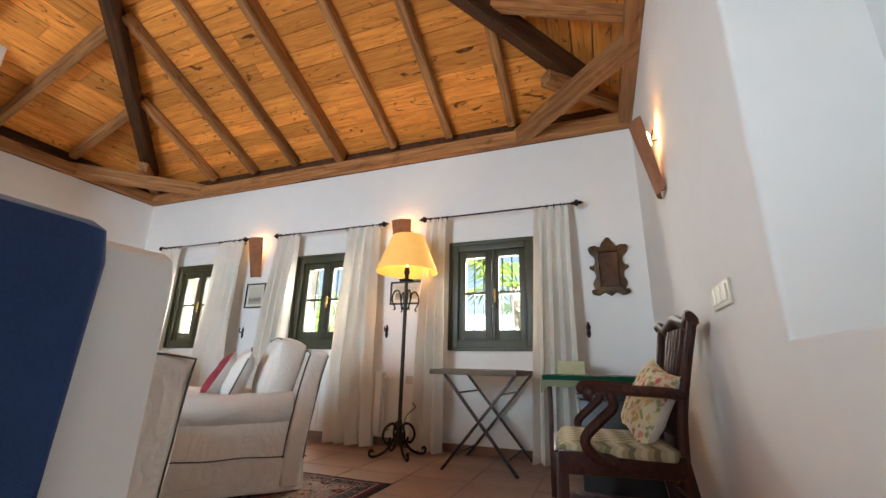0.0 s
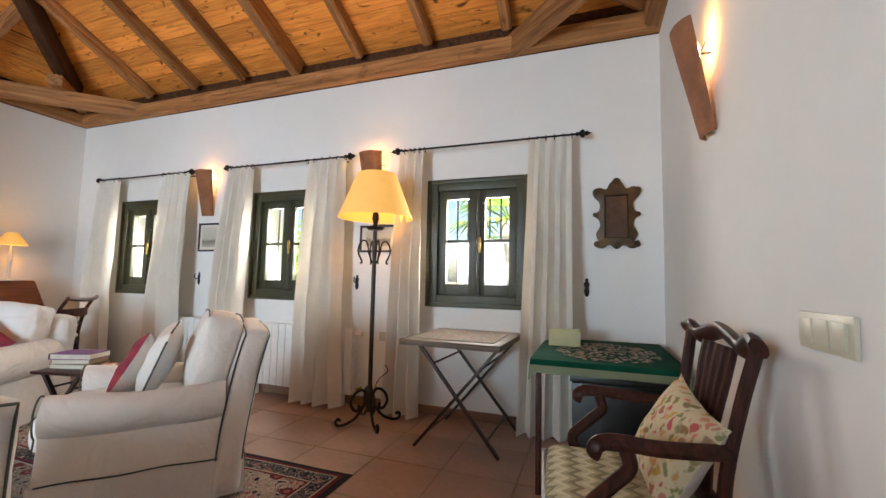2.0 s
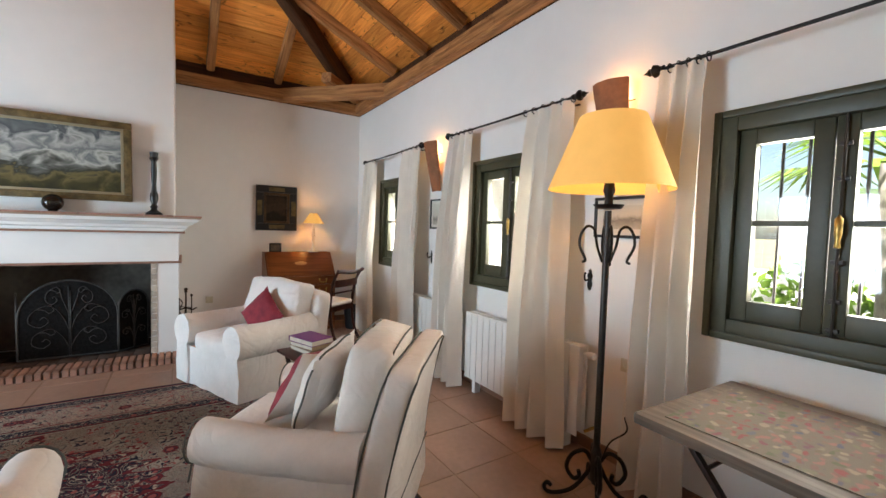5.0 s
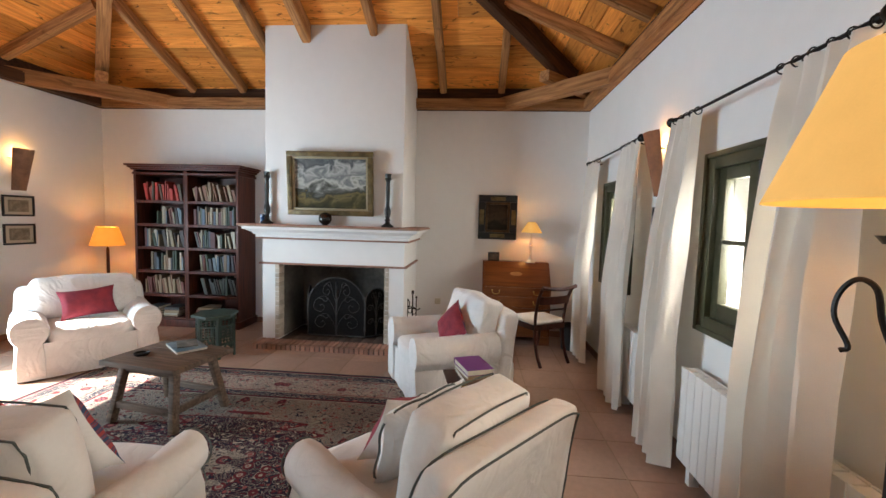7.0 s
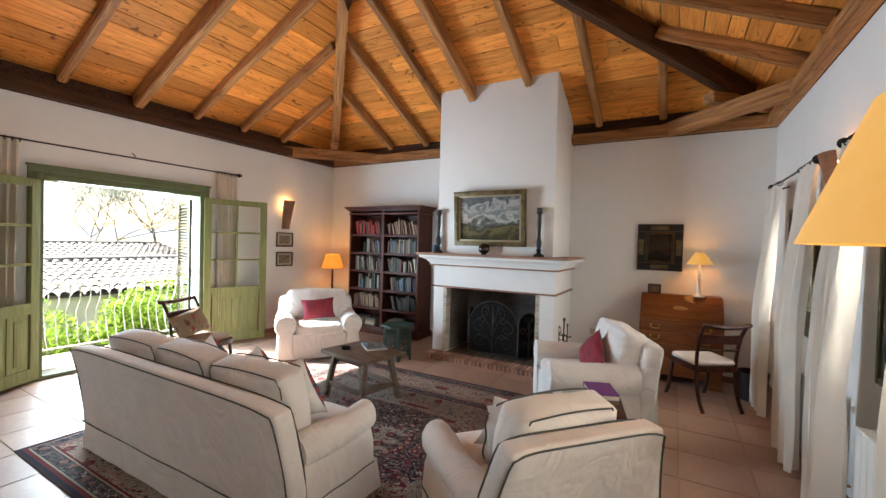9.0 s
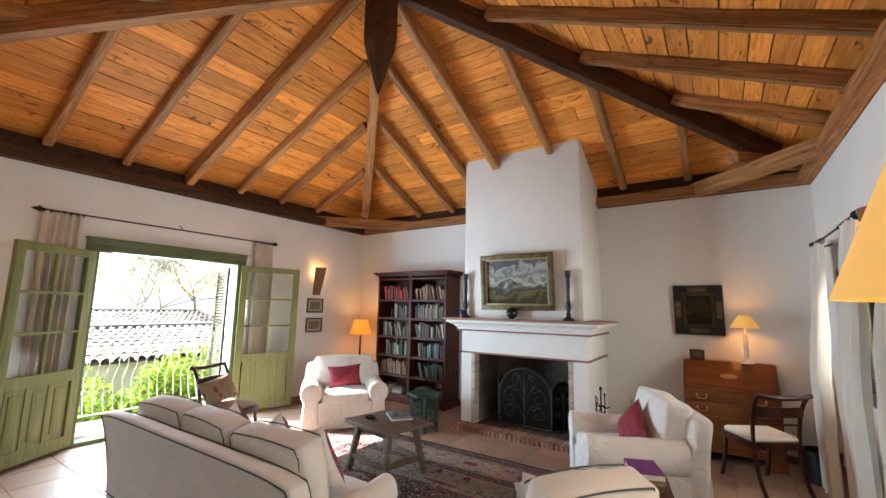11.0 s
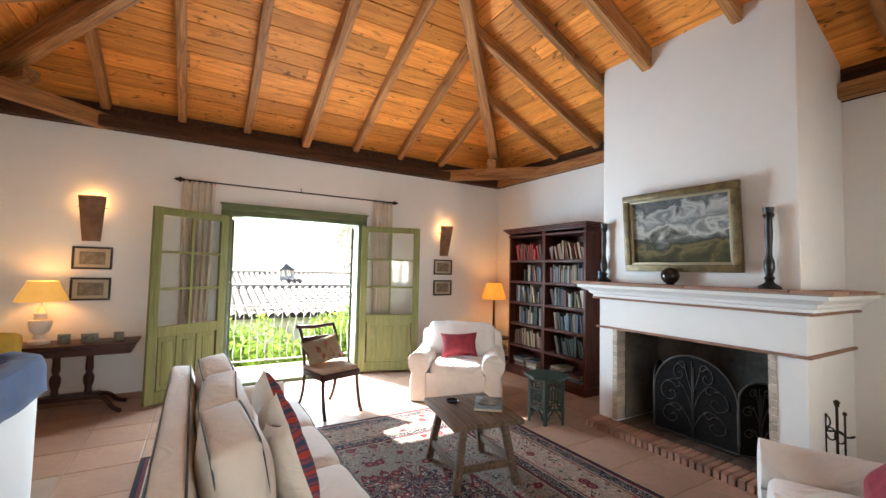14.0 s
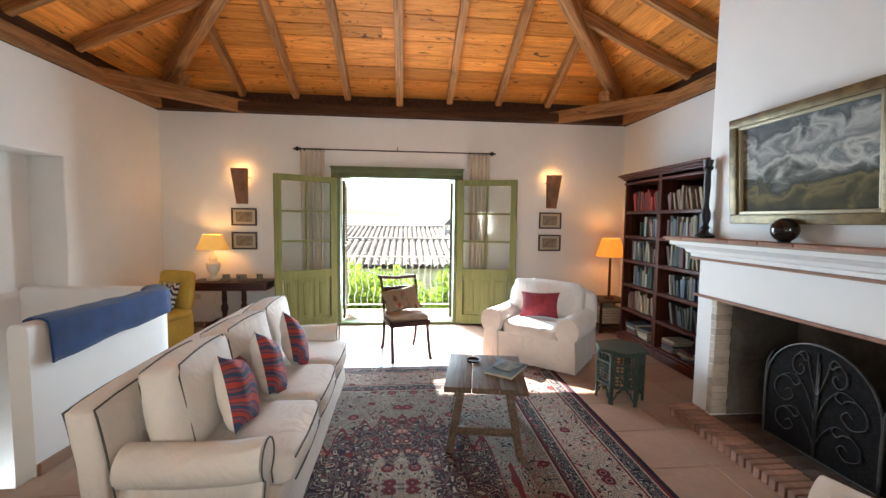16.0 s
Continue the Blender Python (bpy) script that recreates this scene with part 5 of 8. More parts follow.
bm = bmesh.new()
NXR, NYR = 48, 56
gridv = [[bm.verts.new((-1.585 + 3.17 * i / NXR, -1.975 + 3.95 * j / NYR, 0.011 + 0.0025 * noise.noise((i * 0.3, j * 0.3, 2)) - (0.006 if i in (0, NXR) or j in (0, NYR) else 0))) for j in range(NYR + 1)] for i in range(NXR + 1)]
for i in range(NXR):
    for j in range(NYR):
        bm.faces.new((gridv[i][j], gridv[i + 1][j], gridv[i + 1][j + 1], gridv[i][j + 1]))
ret = bmesh.ops.extrude_face_region(bm, geom=bm.faces[:])
for v in [g for g in ret["geom"] if isinstance(g, bmesh.types.BMVert)]:
    v.co.z = 0.0015
solid("rug", bm, rug_mat(), "large Persian rug in dark red, navy and cream with wide borders", "rug", pose(3.365, 3.775, 0))


# ==== wooden chairs ====
def side_chair(m, label, seat_mat, wood, curved):
    """Regency side chair with sabre legs and a rail back; faces local -y, feet on z = 0."""
    c = thing("side_chair", m, label, "chair", "dark side chairs")
    bm = soft_box(0.44, 0.40, 0.055, 0.025, 6, 0.012, 0.003, 2)
    part("seat", bm, seat_mat, c, m=pose(0, 0, 0.435))
    bm = bmesh.new()
    frame_pts = [(-0.22, -0.205), (0.22, -0.205), (0.20, 0.20), (-0.20, 0.20)]
    for k in range(4):
        a, b = frame_pts[k], frame_pts[(k + 1) % 4]
        bar((*a, 0.41), (*b, 0.41), 0.035, 0.06, bm, 0.005)
    part("seat_frame", bm, wood, c)
    for sx in (-1, 1):
        part("leg", tube(smooth_path([(sx * 0.205, -0.19, 0.42), (sx * 0.21, -0.20, 0.28), (sx * 0.215, -0.235, 0.10), (sx * 0.22, -0.275, 0.0)], 5), 0.019, 8, taper=None), wood, c)
        part("leg", tube(smooth_path([(sx * 0.20, 0.19, 0.42), (sx * 0.20, 0.205, 0.25), (sx * 0.20, 0.25, 0.10), (sx * 0.20, 0.31, 0.0)], 5), 0.018, 8), wood, c)
        part("back_post", tube(smooth_path([(sx * 0.20, 0.19, 0.40), (sx * 0.205, 0.20, 0.55), (sx * 0.21, 0.235, 0.72), (sx * 0.215, 0.30, 0.85), (sx * 0.217, 0.335, 0.87)], 5), 0.017, 8), wood, c)
    bow = 0.03 if curved else 0.0
    part("top_rail", tube(smooth_path([(-0.235, 0.325, 0.875), (-0.12, 0.33 + bow, 0.862), (0, 0.33 + bow, 0.855), (0.12, 0.33 + bow, 0.862), (0.235, 0.325, 0.875)], 5), 0.021, 8), wood, c)
    bm = bmesh.new()
    for k in range(6):
        a, b = -0.205 + 0.41 * k / 6, -0.205 + 0.41 * (k + 1) / 6
        ya, yb = (0.255 + bow * (1 - (a / 0.205) ** 2)), (0.255 + bow * (1 - (b / 0.205) ** 2))
        bar((a, ya, 0.72), (b, yb, 0.72), 0.016, 0.085, bm)
    part("back_panel", bm, wood, c)
    part("lower_rail", tube([(-0.205, 0.215, 0.60), (0.205, 0.215, 0.60)], 0.011, 8), wood, c)
    return c


side_chair(pose(3.345, 1.36, 0.0, 0, 0, 197), "dark wooden side chair with tan seat before the balcony door", TAN_CLOTH, MAHOGANY, True)
side_chair(pose(0.92, 6.24, 0.0, 0, 0, -58), "dark mahogany side chair with pale seat at the bureau", SLIP, MAHOGANY, True)
cushion(pose(3.355, 1.28, 0.492, -28, -10, 195), 0.45, 0.30, 0.13, NEEDLE, "brown floral needlepoint cushion on the side chair", None, 8)


def carver_chair(m):
    """Georgian elbow chair: shaped crest, slatted splat, scrolled arms, straight legs; faces local -y."""
    c = thing("carver_chair", m, "dark mahogany elbow chair with flame-stitch seat against the wall", "chair")
    part("seat", soft_box(0.56, 0.46, 0.065, 0.03, 7, 0.015, 0.003, 4), FLAME, c, m=pose(0, -0.02, 0.415))
    bm = bmesh.new()
    pts = [(-0.30, -0.26), (0.30, -0.26), (0.245, 0.23), (-0.245, 0.23)]
    for k in range(4):
        a, b = pts[k], pts[(k + 1) % 4]
        bar((*a, 0.405), (*b, 0.405), 0.035, 0.085, bm, 0.006)
    part("seat_frame", bm, MAHOGANY_X, c)
    for sx in (-1, 1):
        part("leg", box(sx * 0.29 - 0.024, -0.27, 0, sx * 0.29 + 0.024, -0.222, 0.44, 0.006), MAHOGANY, c)
        part("leg", bar((sx * 0.235, 0.30, 0.0), (sx * 0.235, 0.225, 0.42), 0.042, 0.042, bevel=0.006, up=(1, 0, 0)), MAHOGANY, c)
        part("back_post", tube(smooth_path([(sx * 0.235, 0.225, 0.38), (sx * 0.24, 0.24, 0.60), (sx * 0.262, 0.28, 0.82), (sx * 0.29, 0.31, 0.965)], 5), 0.024, 8, flat=0.8), MAHOGANY, c)
        part("stretcher", bar((sx * 0.28, -0.23, 0.16), (sx * 0.235, 0.26, 0.16), 0.022, 0.035, bevel=0.004), MAHOGANY_X, c)
        arm = [(sx * 0.25, 0.25, 0.675), (sx * 0.30, 0.16, 0.684), (sx * 0.325, 0.04, 0.688), (sx * 0.325, -0.07, 0.695), (sx * 0.33, -0.115, 0.686), (sx * 0.33, -0.127, 0.666), (sx * 0.33, -0.11, 0.658)]
        part("arm", tube(smooth_path(arm, 5), 0.025, 8, flat=0.72), MAHOGANY_X, c)
        part("arm_support", tube(smooth_path([(sx * 0.29, -0.03, 0.40), (sx * 0.315, -0.12, 0.44), (sx * 0.33, -0.15, 0.50), (sx * 0.325, -0.085, 0.57), (sx * 0.32, -0.03, 0.625), (sx * 0.322, -0.04, 0.68)], 5), 0.022, 8), MAHOGANY, c)
    crest = smooth_path([(-0.315, 0.305, 0.975), (-0.27, 0.31, 0.985), (-0.20, 0.315, 0.955), (-0.11, 0.318, 0.975), (0, 0.32, 0.995), (0.11, 0.318, 0.975), (0.20, 0.315, 0.955), (0.27, 0.31, 0.985), (0.315, 0.305, 0.975)], 5)
    part("crest_rail", tube(crest, 0.034, 10, flat=0.62), MAHOGANY_X, c)
    for k in range(5):
        t = (k - 2) / 2
        part("splat_bar", tube(smooth_path([(t * 0.07, 0.242, 0.49), (t * 0.085, 0.255, 0.66), (t * 0.12, 0.29, 0.85), (t * 0.125, 0.312, 0.95)], 4), 0.013, 6), MAHOGANY, c)
    part("shoe", box(-0.10, 0.225, 0.44, 0.10, 0.265, 0.50, 0.008), MAHOGANY_X, c)
    part("rear_stretcher", box(-0.235, 0.26, 0.22, 0.235, 0.285, 0.255, 0.004), MAHOGANY_X, c)
    return c


carver_chair(pose(6.345, 5.19, 0.0, 0, 0, -84) @ Matrix.Diagonal((0.87, 0.97, 0.99, 1)))
cushion(pose(6.41, 5.17, 0.475, -26, 14, -80), 0.345, 0.35, 0.13, SPRIG, "cream cushion with red and green sprigs on the elbow chair", SLIP_WHITE, 9)


# ==== lamps ====
SHADE_WARM = shade_mat("lit_cream_shade", (0.62, 0.42, 0.16), (1.0, 0.47, 0.08), 0.075)
SHADE_ORANGE = shade_mat("lit_orange_shade", (0.60, 0.30, 0.08), (1.0, 0.30, 0.03), 0.13)
BULB = glow_mat("lamp_bulb", (1.0, 0.62, 0.25), 5)


def bulb_light(x, y, z, power, size=0.04):
    l = bpy.data.lights.new("bulb_light", "POINT")
    l.energy, l.color, l.shadow_soft_size = power * 0.40, (1.0, 0.50, 0.15), size
    o = new("bulb_light", l)
    o.location = (x, y, z)


def shade_bm(r0, r1, h, seg=40, pleat=0.0):
    bm = bmesh.new()
    rings = []
    for r, z in ((r1 - 0.004, h), (r0 - 0.004, 0.0), (r0, 0.0), ((r0 + r1) / 2, h / 2), (r1, h)):
        rings.append([bm.verts.new(((r + pleat * (i % 2)) * math.cos(2 * math.pi * i / seg), (r + pleat * (i % 2)) * math.sin(2 * math.pi * i / seg), z)) for i in range(seg)])
    for a, b in zip(rings, rings[1:]):
        for i in range(seg):
            j = (i + 1) % seg
            bm.faces.new((a[i], a[j], b[j], b[i]))
    for i in range(seg):
        j = (i + 1) % seg
        bm.faces.new((rings[-1][i], rings[-1][j], rings[0][j], rings[0][i]))
    return bm


def iron_floor_lamp(x, y):
    L = thing("floor_lamp", pose(x, y, 0), "wrought iron floor lamp with large lit cream shade", "floor lamp")
    part("pole", tube([(0, 0, 0.16), (0, 0, 1.52)], 0.017, 10), IRON_GREY, L)
    part("collar", lathe([(0.017, 0.10), (0.03, 0.13), (0.03, 0.26), (0.018, 0.30)], 10), IRON_GREY, L)
    part("drip_pan", lathe([(0.0, 1.525), (0.06, 1.53), (0.075, 1.55), (0.07, 1.548), (0.02, 1.545), (0.02, 1.58), (0.0, 1.58)], 18), IRON, L)
    part("bulb_holder", lathe([(0.014, 1.57), (0.022, 1.60), (0.03, 1.62), (0.022, 1.67), (0.0, 1.68)], 10), IRON, L)
    for k in range(4):
        rot = pose(0, 0, 0, 0, 0, 45 + 90 * k)
        leg = smooth_path([(0.02, 0, 0.22), (0.06, 0, 0.27), (0.12, 0, 0.24), (0.145, 0, 0.17), (0.11, 0, 0.115), (0.08, 0, 0.13), (0.085, 0, 0.16)], 5)
        bm = tube(leg, 0.011, 8)
        tube(smooth_path([(0.02, 0, 0.20), (0.055, 0, 0.13), (0.11, 0, 0.06), (0.18, 0, 0.025), (0.235, 0, 0.02), (0.255, 0, 0.045), (0.24, 0, 0.07), (0.22, 0, 0.055)], 5), 0.011, 8, bm)
        part("scroll_foot", bm, IRON, L, m=rot)
        top = smooth_path([(0.018, 0, 1.26), (0.045, 0, 1.34), (0.06, 0, 1.42), (0.095, 0, 1.44), (0.125, 0, 1.40), (0.13, 0, 1.34), (0.10, 0, 1.27), (0.115, 0, 1.255)], 5)
        part("scroll", tube(top, 0.007, 6), IRON, L, m=rot)
    part("shade", shade_bm(0.30, 0.16, 0.36), SHADE_WARM, L, "large lit cream drum shade", m=pose(0, 0, 1.625))
    part("bulb", lathe([(0.0, 1.68), (0.028, 1.72), (0.03, 1.75), (0.0, 1.79)], 10), BULB, L)
    part("cable", tube(smooth_path([(0.02, 0, 0.20), (0.06, 0.02, 0.34), (0.10, 0.10, 0.40), (0.02, 0.20, 0.45), (-0.04, RY - y - 0.02, 0.60)], 6), 0.004, 6), IRON, L)
    bulb_light(x, y, 1.80, 1.15)
    return L


iron_floor_lamp(4.61, 6.515)


def table_lamp(name, x, y, z, prof, mat_, r0, r1, h, zs, shade, label, power, pleat=0.0):
    L = thing(name, pose(x, y, z), label, "table lamp")
    part("base", lathe(prof, 20), mat_, L)
    part("shade", shade_bm(r0, r1, h, 36, pleat), shade, L, m=pose(0, 0, zs))
    part("bulb", lathe([(0.0, zs + h * 0.3), (0.022, zs + h * 0.4), (0.024, zs + h * 0.5), (0.0, zs + h * 0.65)], 8), BULB, L)
    part("stem", tube([(0, 0, prof[-1][1] - 0.01), (0, 0, zs + h * 0.9)], 0.004, 6), BRASS, L)
    bulb_light(x, y, z + zs + h * 0.72, power)
    return L


table_lamp("table_lamp", 0.24, 6.215, 1.035, [(0.0, 0), (0.062, 0), (0.062, 0.012), (0.03, 0.03), (0.018, 0.05), (0.02, 0.20), (0.03, 0.215), (0.02, 0.23), (0.026, 0.26), (0.016, 0.28), (0.02, 0.31), (0.012, 0.33), (0.01, 0.39)], CERAMIC, 0.135, 0.045, 0.14, 0.39, SHADE_WARM, "white candlestick table lamp with pleated lit shade on the bureau", 1.6, 0.004)
table_lamp("table_lamp", 5.965, 0.26, 0.715, [(0.0, 0), (0.085, 0), (0.085, 0.03), (0.05, 0.05), (0.04, 0.09), (0.075, 0.13), (0.09, 0.20), (0.085, 0.235), (0.055, 0.24), (0.045, 0.27), (0.055, 0.30), (0.03, 0.33), (0.02, 0.38)], CERAMIC, 0.205, 0.115, 0.20, 0.425, SHADE_WARM, "white turned urn table lamp with lit cream shade on the console", 2.2)
table_lamp("table_lamp", 0.36, 0.38, 0.455, [(0.0, 0), (0.075, 0), (0.075, 0.02), (0.022, 0.03), (0.02, 0.04), (0.017, 0.58), (0.008, 0.60)], MAHOGANY, 0.205, 0.125, 0.26, 0.62, SHADE_ORANGE, "slim wooden table lamp with lit orange shade in the corner", 2.4)

SCONCE_TILE = mat("old_roof_tile", (0.34, 0.135, 0.06), 0.85, var=0.25, scale=8, fine=50, bump=0.4, color2=(0.20, 0.085, 0.045))
SCONCE_OLD = mat("weathered_roof_tile", (0.26, 0.14, 0.085), 0.85, var=0.3, scale=8, fine=50, bump=0.4, color2=(0.13, 0.075, 0.05))


def sconce(x, y, z, rz, material, power):
    """A clay roof tile hung as a wall lamp: wide end up and leaning out; local -y is away from the wall."""
    s = thing("wall_sconce", pose(x, y, z, 0, 0, rz), "wall lamp made of a clay roof tile glowing behind", "wall lamp", "roof tile wall lamps")
    bm = bmesh.new()
    rows = []
    for j in range(9):
        t = j / 8
        r = 0.082 + 0.04 * t
        cy = -0.004 - 0.085 * t
        outer, inner = [], []
        for i in range(13):
            a = radians(-82 + 164 * i / 12)
            w = 0.003 * noise.noise((i, j * 0.7, x))
            outer.append(bm.verts.new(((r + w) * math.sin(a), cy - (r * 0.55 + w) * math.cos(a), -0.47 + 0.49 * t + 0.006 * noise.noise((i * 0.5, x, 3)) * (j in (0, 8)))))
            inner.append(bm.verts.new(((r - 0.013) * math.sin(a), cy - (r * 0.55 - 0.013) * math.cos(a), -0.47 + 0.49 * t)))
        rows.append((outer, inner))
    for (o0, i0), (o1, i1) in zip(rows, rows[1:]):
        for k in range(12):
            bm.faces.new((o0[k], o0[k + 1], o1[k + 1], o1[k]))
            bm.faces.new((i0[k + 1], i0[k], i1[k], i1[k + 1]))
        bm.faces.new((o0[0], o1[0], i1[0], i0[0]))
        bm.faces.new((o0[-1], i0[-1], i1[-1], o1[-1]))
    for o, i_ in (rows[0], rows[-1]):
        for k in range(12):
            bm.faces.new((o[k], o[k + 1], i_[k + 1], i_[k]))
    part("tile", bm, material, s)
    part("bracket", tube([(-0.13, -0.045, -0.10), (0.13, -0.045, -0.10)], 0.004, 6), IRON, s)
    part("bracket", tube([(0.0, -0.045, -0.10), (0.0, 0.0, -0.10)], 0.005, 6), IRON, s)
    part("bulb", lathe([(0.0, -0.14), (0.014, -0.13), (0.017, -0.08), (0.0, -0.03)], 8, pose(0, -0.055, 0)), BULB, s)
    d = pose(0, 0, 0, 0, 0, rz) @ Vector((0, -0.05, 0))
    bulb_light(x + d.x, y + d.y, z - 0.03, power, 0.015)


sconce(2.28, RY, 2.26, 0, SCONCE_TILE, 0.75)
sconce(4.35, RY, 2.28, 0, SCONCE_TILE, 0.75)
sconce(5.66, 0.0, 2.24, 180, SCONCE_OLD, 1.0)
sconce(1.14, 0.0, 2.24, 180, SCONCE_OLD, 1.0)
sconce(RX, 5.62, 2.25, -90, SCONCE_TILE, 0.8)


# ==== bookcase ====
def book_mat(name, cols):
    m = mat(name, (0.5, 0.5, 0.5), 0.6, var=0.1, scale=6, fine=80, bump=0.1)
    n, l = m.node_tree.nodes, m.node_tree.links
    rp = n.new("ShaderNodeValToRGB")
    rp.color_ramp.interpolation = "CONSTANT"
    while len(rp.color_ramp.elements) < len(cols):
        rp.color_ramp.elements.new(0.5)
    for i, c in enumerate(cols):
        rp.color_ramp.elements[i].position, rp.color_ramp.elements[i].color = i / len(cols), (*c, 1)
    l.new(n.new("ShaderNodeObjectInfo").outputs["Random"], rp.inputs[0])
    l.new(rp.outputs[0], n["Principled BSDF"].inputs["Base Color"])
    return m


BK_MIX = book_mat("book_covers", [(0.26, 0.21, 0.14), (0.06, 0.05, 0.05), (0.15, 0.05, 0.035), (0.08, 0.11, 0.15), (0.34, 0.29, 0.21), (0.05, 0.07, 0.05), (0.20, 0.14, 0.09), (0.42, 0.38, 0.30), (0.10, 0.03, 0.03), (0.05, 0.05, 0.06), (0.13, 0.17, 0.20)])
BK_RED = book_mat("red_book_covers", [(0.42, 0.03, 0.02), (0.30, 0.03, 0.02), (0.08, 0.05, 0.03), (0.35, 0.05, 0.03)])
BK_DARK = book_mat("dark_book_covers", [(0.05, 0.055, 0.05), (0.03, 0.03, 0.03), (0.07, 0.05, 0.04), (0.05, 0.06, 0.045)])
BK_RUST = book_mat("brown_book_covers", [(0.20, 0.09, 0.05), (0.28, 0.20, 0.12), (0.15, 0.05, 0.04), (0.24, 0.16, 0.10)])


def book(m, w, d, h, cover):
    """A closed book; spine on local +x. w: depth of cover, d: thickness, h: height."""
    b = thing("book", m, "old hardback book standing on the shelf", "book", "books in the bookcase")
    bm = box(0, 0, 0, w, 0.003, h)
    bm_box(bm, 0, d - 0.003, 0, w, d, h)
    bm_box(bm, w - 0.004, 0.001, 0, w + 0.002, d - 0.001, h, 0.001)
    part("cover", bm, cover, b, smooth=False)
    part("page_block", box(0.004, 0.0035, 0.004, w - 0.004, d - 0.0035, h - 0.004), PAPER, b, smooth=False)
    return b


def bookcase():
    y0, y1, D, H = 0.86, 2.34, 0.44, 2.12
    c = thing("bookcase", Matrix(), "tall dark mahogany open bookcase with two bays of books", "bookcase")
    mid = (y0 + y1) / 2
    for y, w in ((y0, 0.035), (y1 - 0.035, 0.035), (mid - 0.03, 0.06)):
        part("upright", box(0.02, y, 0.10, D, y + w, H, 0.004), BOOKCASE_WOOD, c)
    part("back_panel", box(0.005, y0 + 0.01, 0.10, 0.02, y1 - 0.01, H), BOOKCASE_WOOD, c)
    part("plinth", box(0.005, y0 - 0.02, 0.0, D + 0.03, y1 + 0.02, 0.10, 0.008), BOOKCASE_WOOD, c)
    part("top", box(0.005, y0, H, D + 0.005, y1, H + 0.03), BOOKCASE_WOOD, c)
    bm = bmesh.new()
    for o, z0, z1 in ((0.012, H - 0.06, H - 0.03), (0.025, H + 0.0, H + 0.025), (0.05, H + 0.025, H + 0.05), (0.075, H + 0.05, H + 0.075)):
        bm_box(bm, 0.005, y0 - o, z0, D + o, y1 + o, z1, 0.006)
    part("cornice", bm, BOOKCASE_WOOD, c)
    zs = [0.12, 0.44, 0.765, 1.085, 1.40, 1.715]
    for z in zs:
        for a, b in ((y0 + 0.035, mid - 0.03), (mid + 0.03, y1 - 0.035)):
            part("shelf", box(0.02, a, z - 0.025, D - 0.015, b, z, 0.004), BOOKCASE_WOOD, c)
            part("shelf_edge", box(D - 0.015, a, z - 0.035, D - 0.002, b, z + 0.002, 0.004), BOOKCASE_WOOD, c)
    rng = random.Random(11)
    plan = {(5, 0): (BK_RED, 0.05, 0.95), (5, 1): (BK_RUST, 0.02, 0.95), (4, 0): (BK_MIX, 0.35, 0.95), (4, 1): (BK_MIX, 0.05, 0.98), (3, 0): (BK_MIX, 0.05, 0.97), (3, 1): (BK_MIX, 0.03, 0.97),
            (2, 0): (BK_MIX, 0.2, 0.95), (2, 1): (BK_MIX, 0.15, 0.97), (1, 0): (BK_RUST, 0.08, 0.95), (1, 1): (BK_DARK, 0.15, 0.95)}
    for (row, bay), (cov, f0, f1) in plan.items():
        a, b = ((y0 + 0.04, mid - 0.035), (mid + 0.035, y1 - 0.04))[bay]
        y, end = a + (b - a) * f0, a + (b - a) * f1
        lean = rng.choice((8, 11, 14)) if row in (5, 3, 1) else rng.choice((0, 7))
        while y < end - 0.05:
            d, h = rng.uniform(0.014, 0.042), rng.uniform(0.165, 0.27)
            tilt = 0 if rng.random() < 0.5 else lean
            if tilt:
                h = min(h, 0.23)
                y += 0.004
            book(pose(0.385 - 0.16 - rng.uniform(0, 0.03), y + h * math.sin(radians(tilt)), zs[row] + 0.001, tilt, 0, 0), 0.16, d, h, cov)
            y += d / math.cos(radians(tilt)) + 0.002 + (h * math.sin(radians(tilt)) * 0.12)
            if rng.random() < 0.08:
                y += 0.04
    # stacks lying on the bottom shelf
    for bay, ys in ((0, (0.98, 1.24)), (1, (1.72, 2.02))):
        for yy in ys:
            z = zs[0] + 0.001
            for k in range(rng.choice((3, 4, 5))):
                d = rng.uniform(0.02, 0.04)
                book(pose(0.16 + rng.uniform(-0.01, 0.02), yy + rng.uniform(-0.02, 0.02) + 0.20, z, 90, 0, rng.uniform(-4, 4)) @ pose(0, 0, 0), 0.24, d, 0.20, rng.choice((BK_MIX, BK_RUST)))
                z += d + 0.001


bookcase()

# corner table with magazines
t = thing("corner_table", pose(0, 0, 0), "small dark wooden corner table stacked with books", "side table")
part("tabletop", box(0.13, 0.14, 0.43, 0.62, 0.64, 0.455, 0.005), MAHOGANY_X, t)
part("shelf", box(0.15, 0.16, 0.10, 0.60, 0.62, 0.12), MAHOGANY_X, t)
for x, y in ((0.15, 0.16), (0.57, 0.16), (0.15, 0.59), (0.57, 0.59)):
    part("leg", box(x, y, 0, x + 0.03, y + 0.03, 0.43, 0.003), MAHOGANY, t)
rng = random.Random(2)
z = 0.121
for k in range(6):
    d = rng.uniform(0.02, 0.05)
    b = thing("magazine_stack", pose(0.24 + rng.uniform(-0.02, 0.02), 0.22, z, 0, 0, rng.uniform(-5, 5)), "old book lying in the corner table", "book", "books in the corner table")
    part("cover", box(0, 0, 0, 0.30, 0.36, 0.004), BK_MIX, b)
    part("page_block", box(0.004, 0.004, 0.004, 0.296, 0.356, d - 0.001), PAPER, b)
    z += d


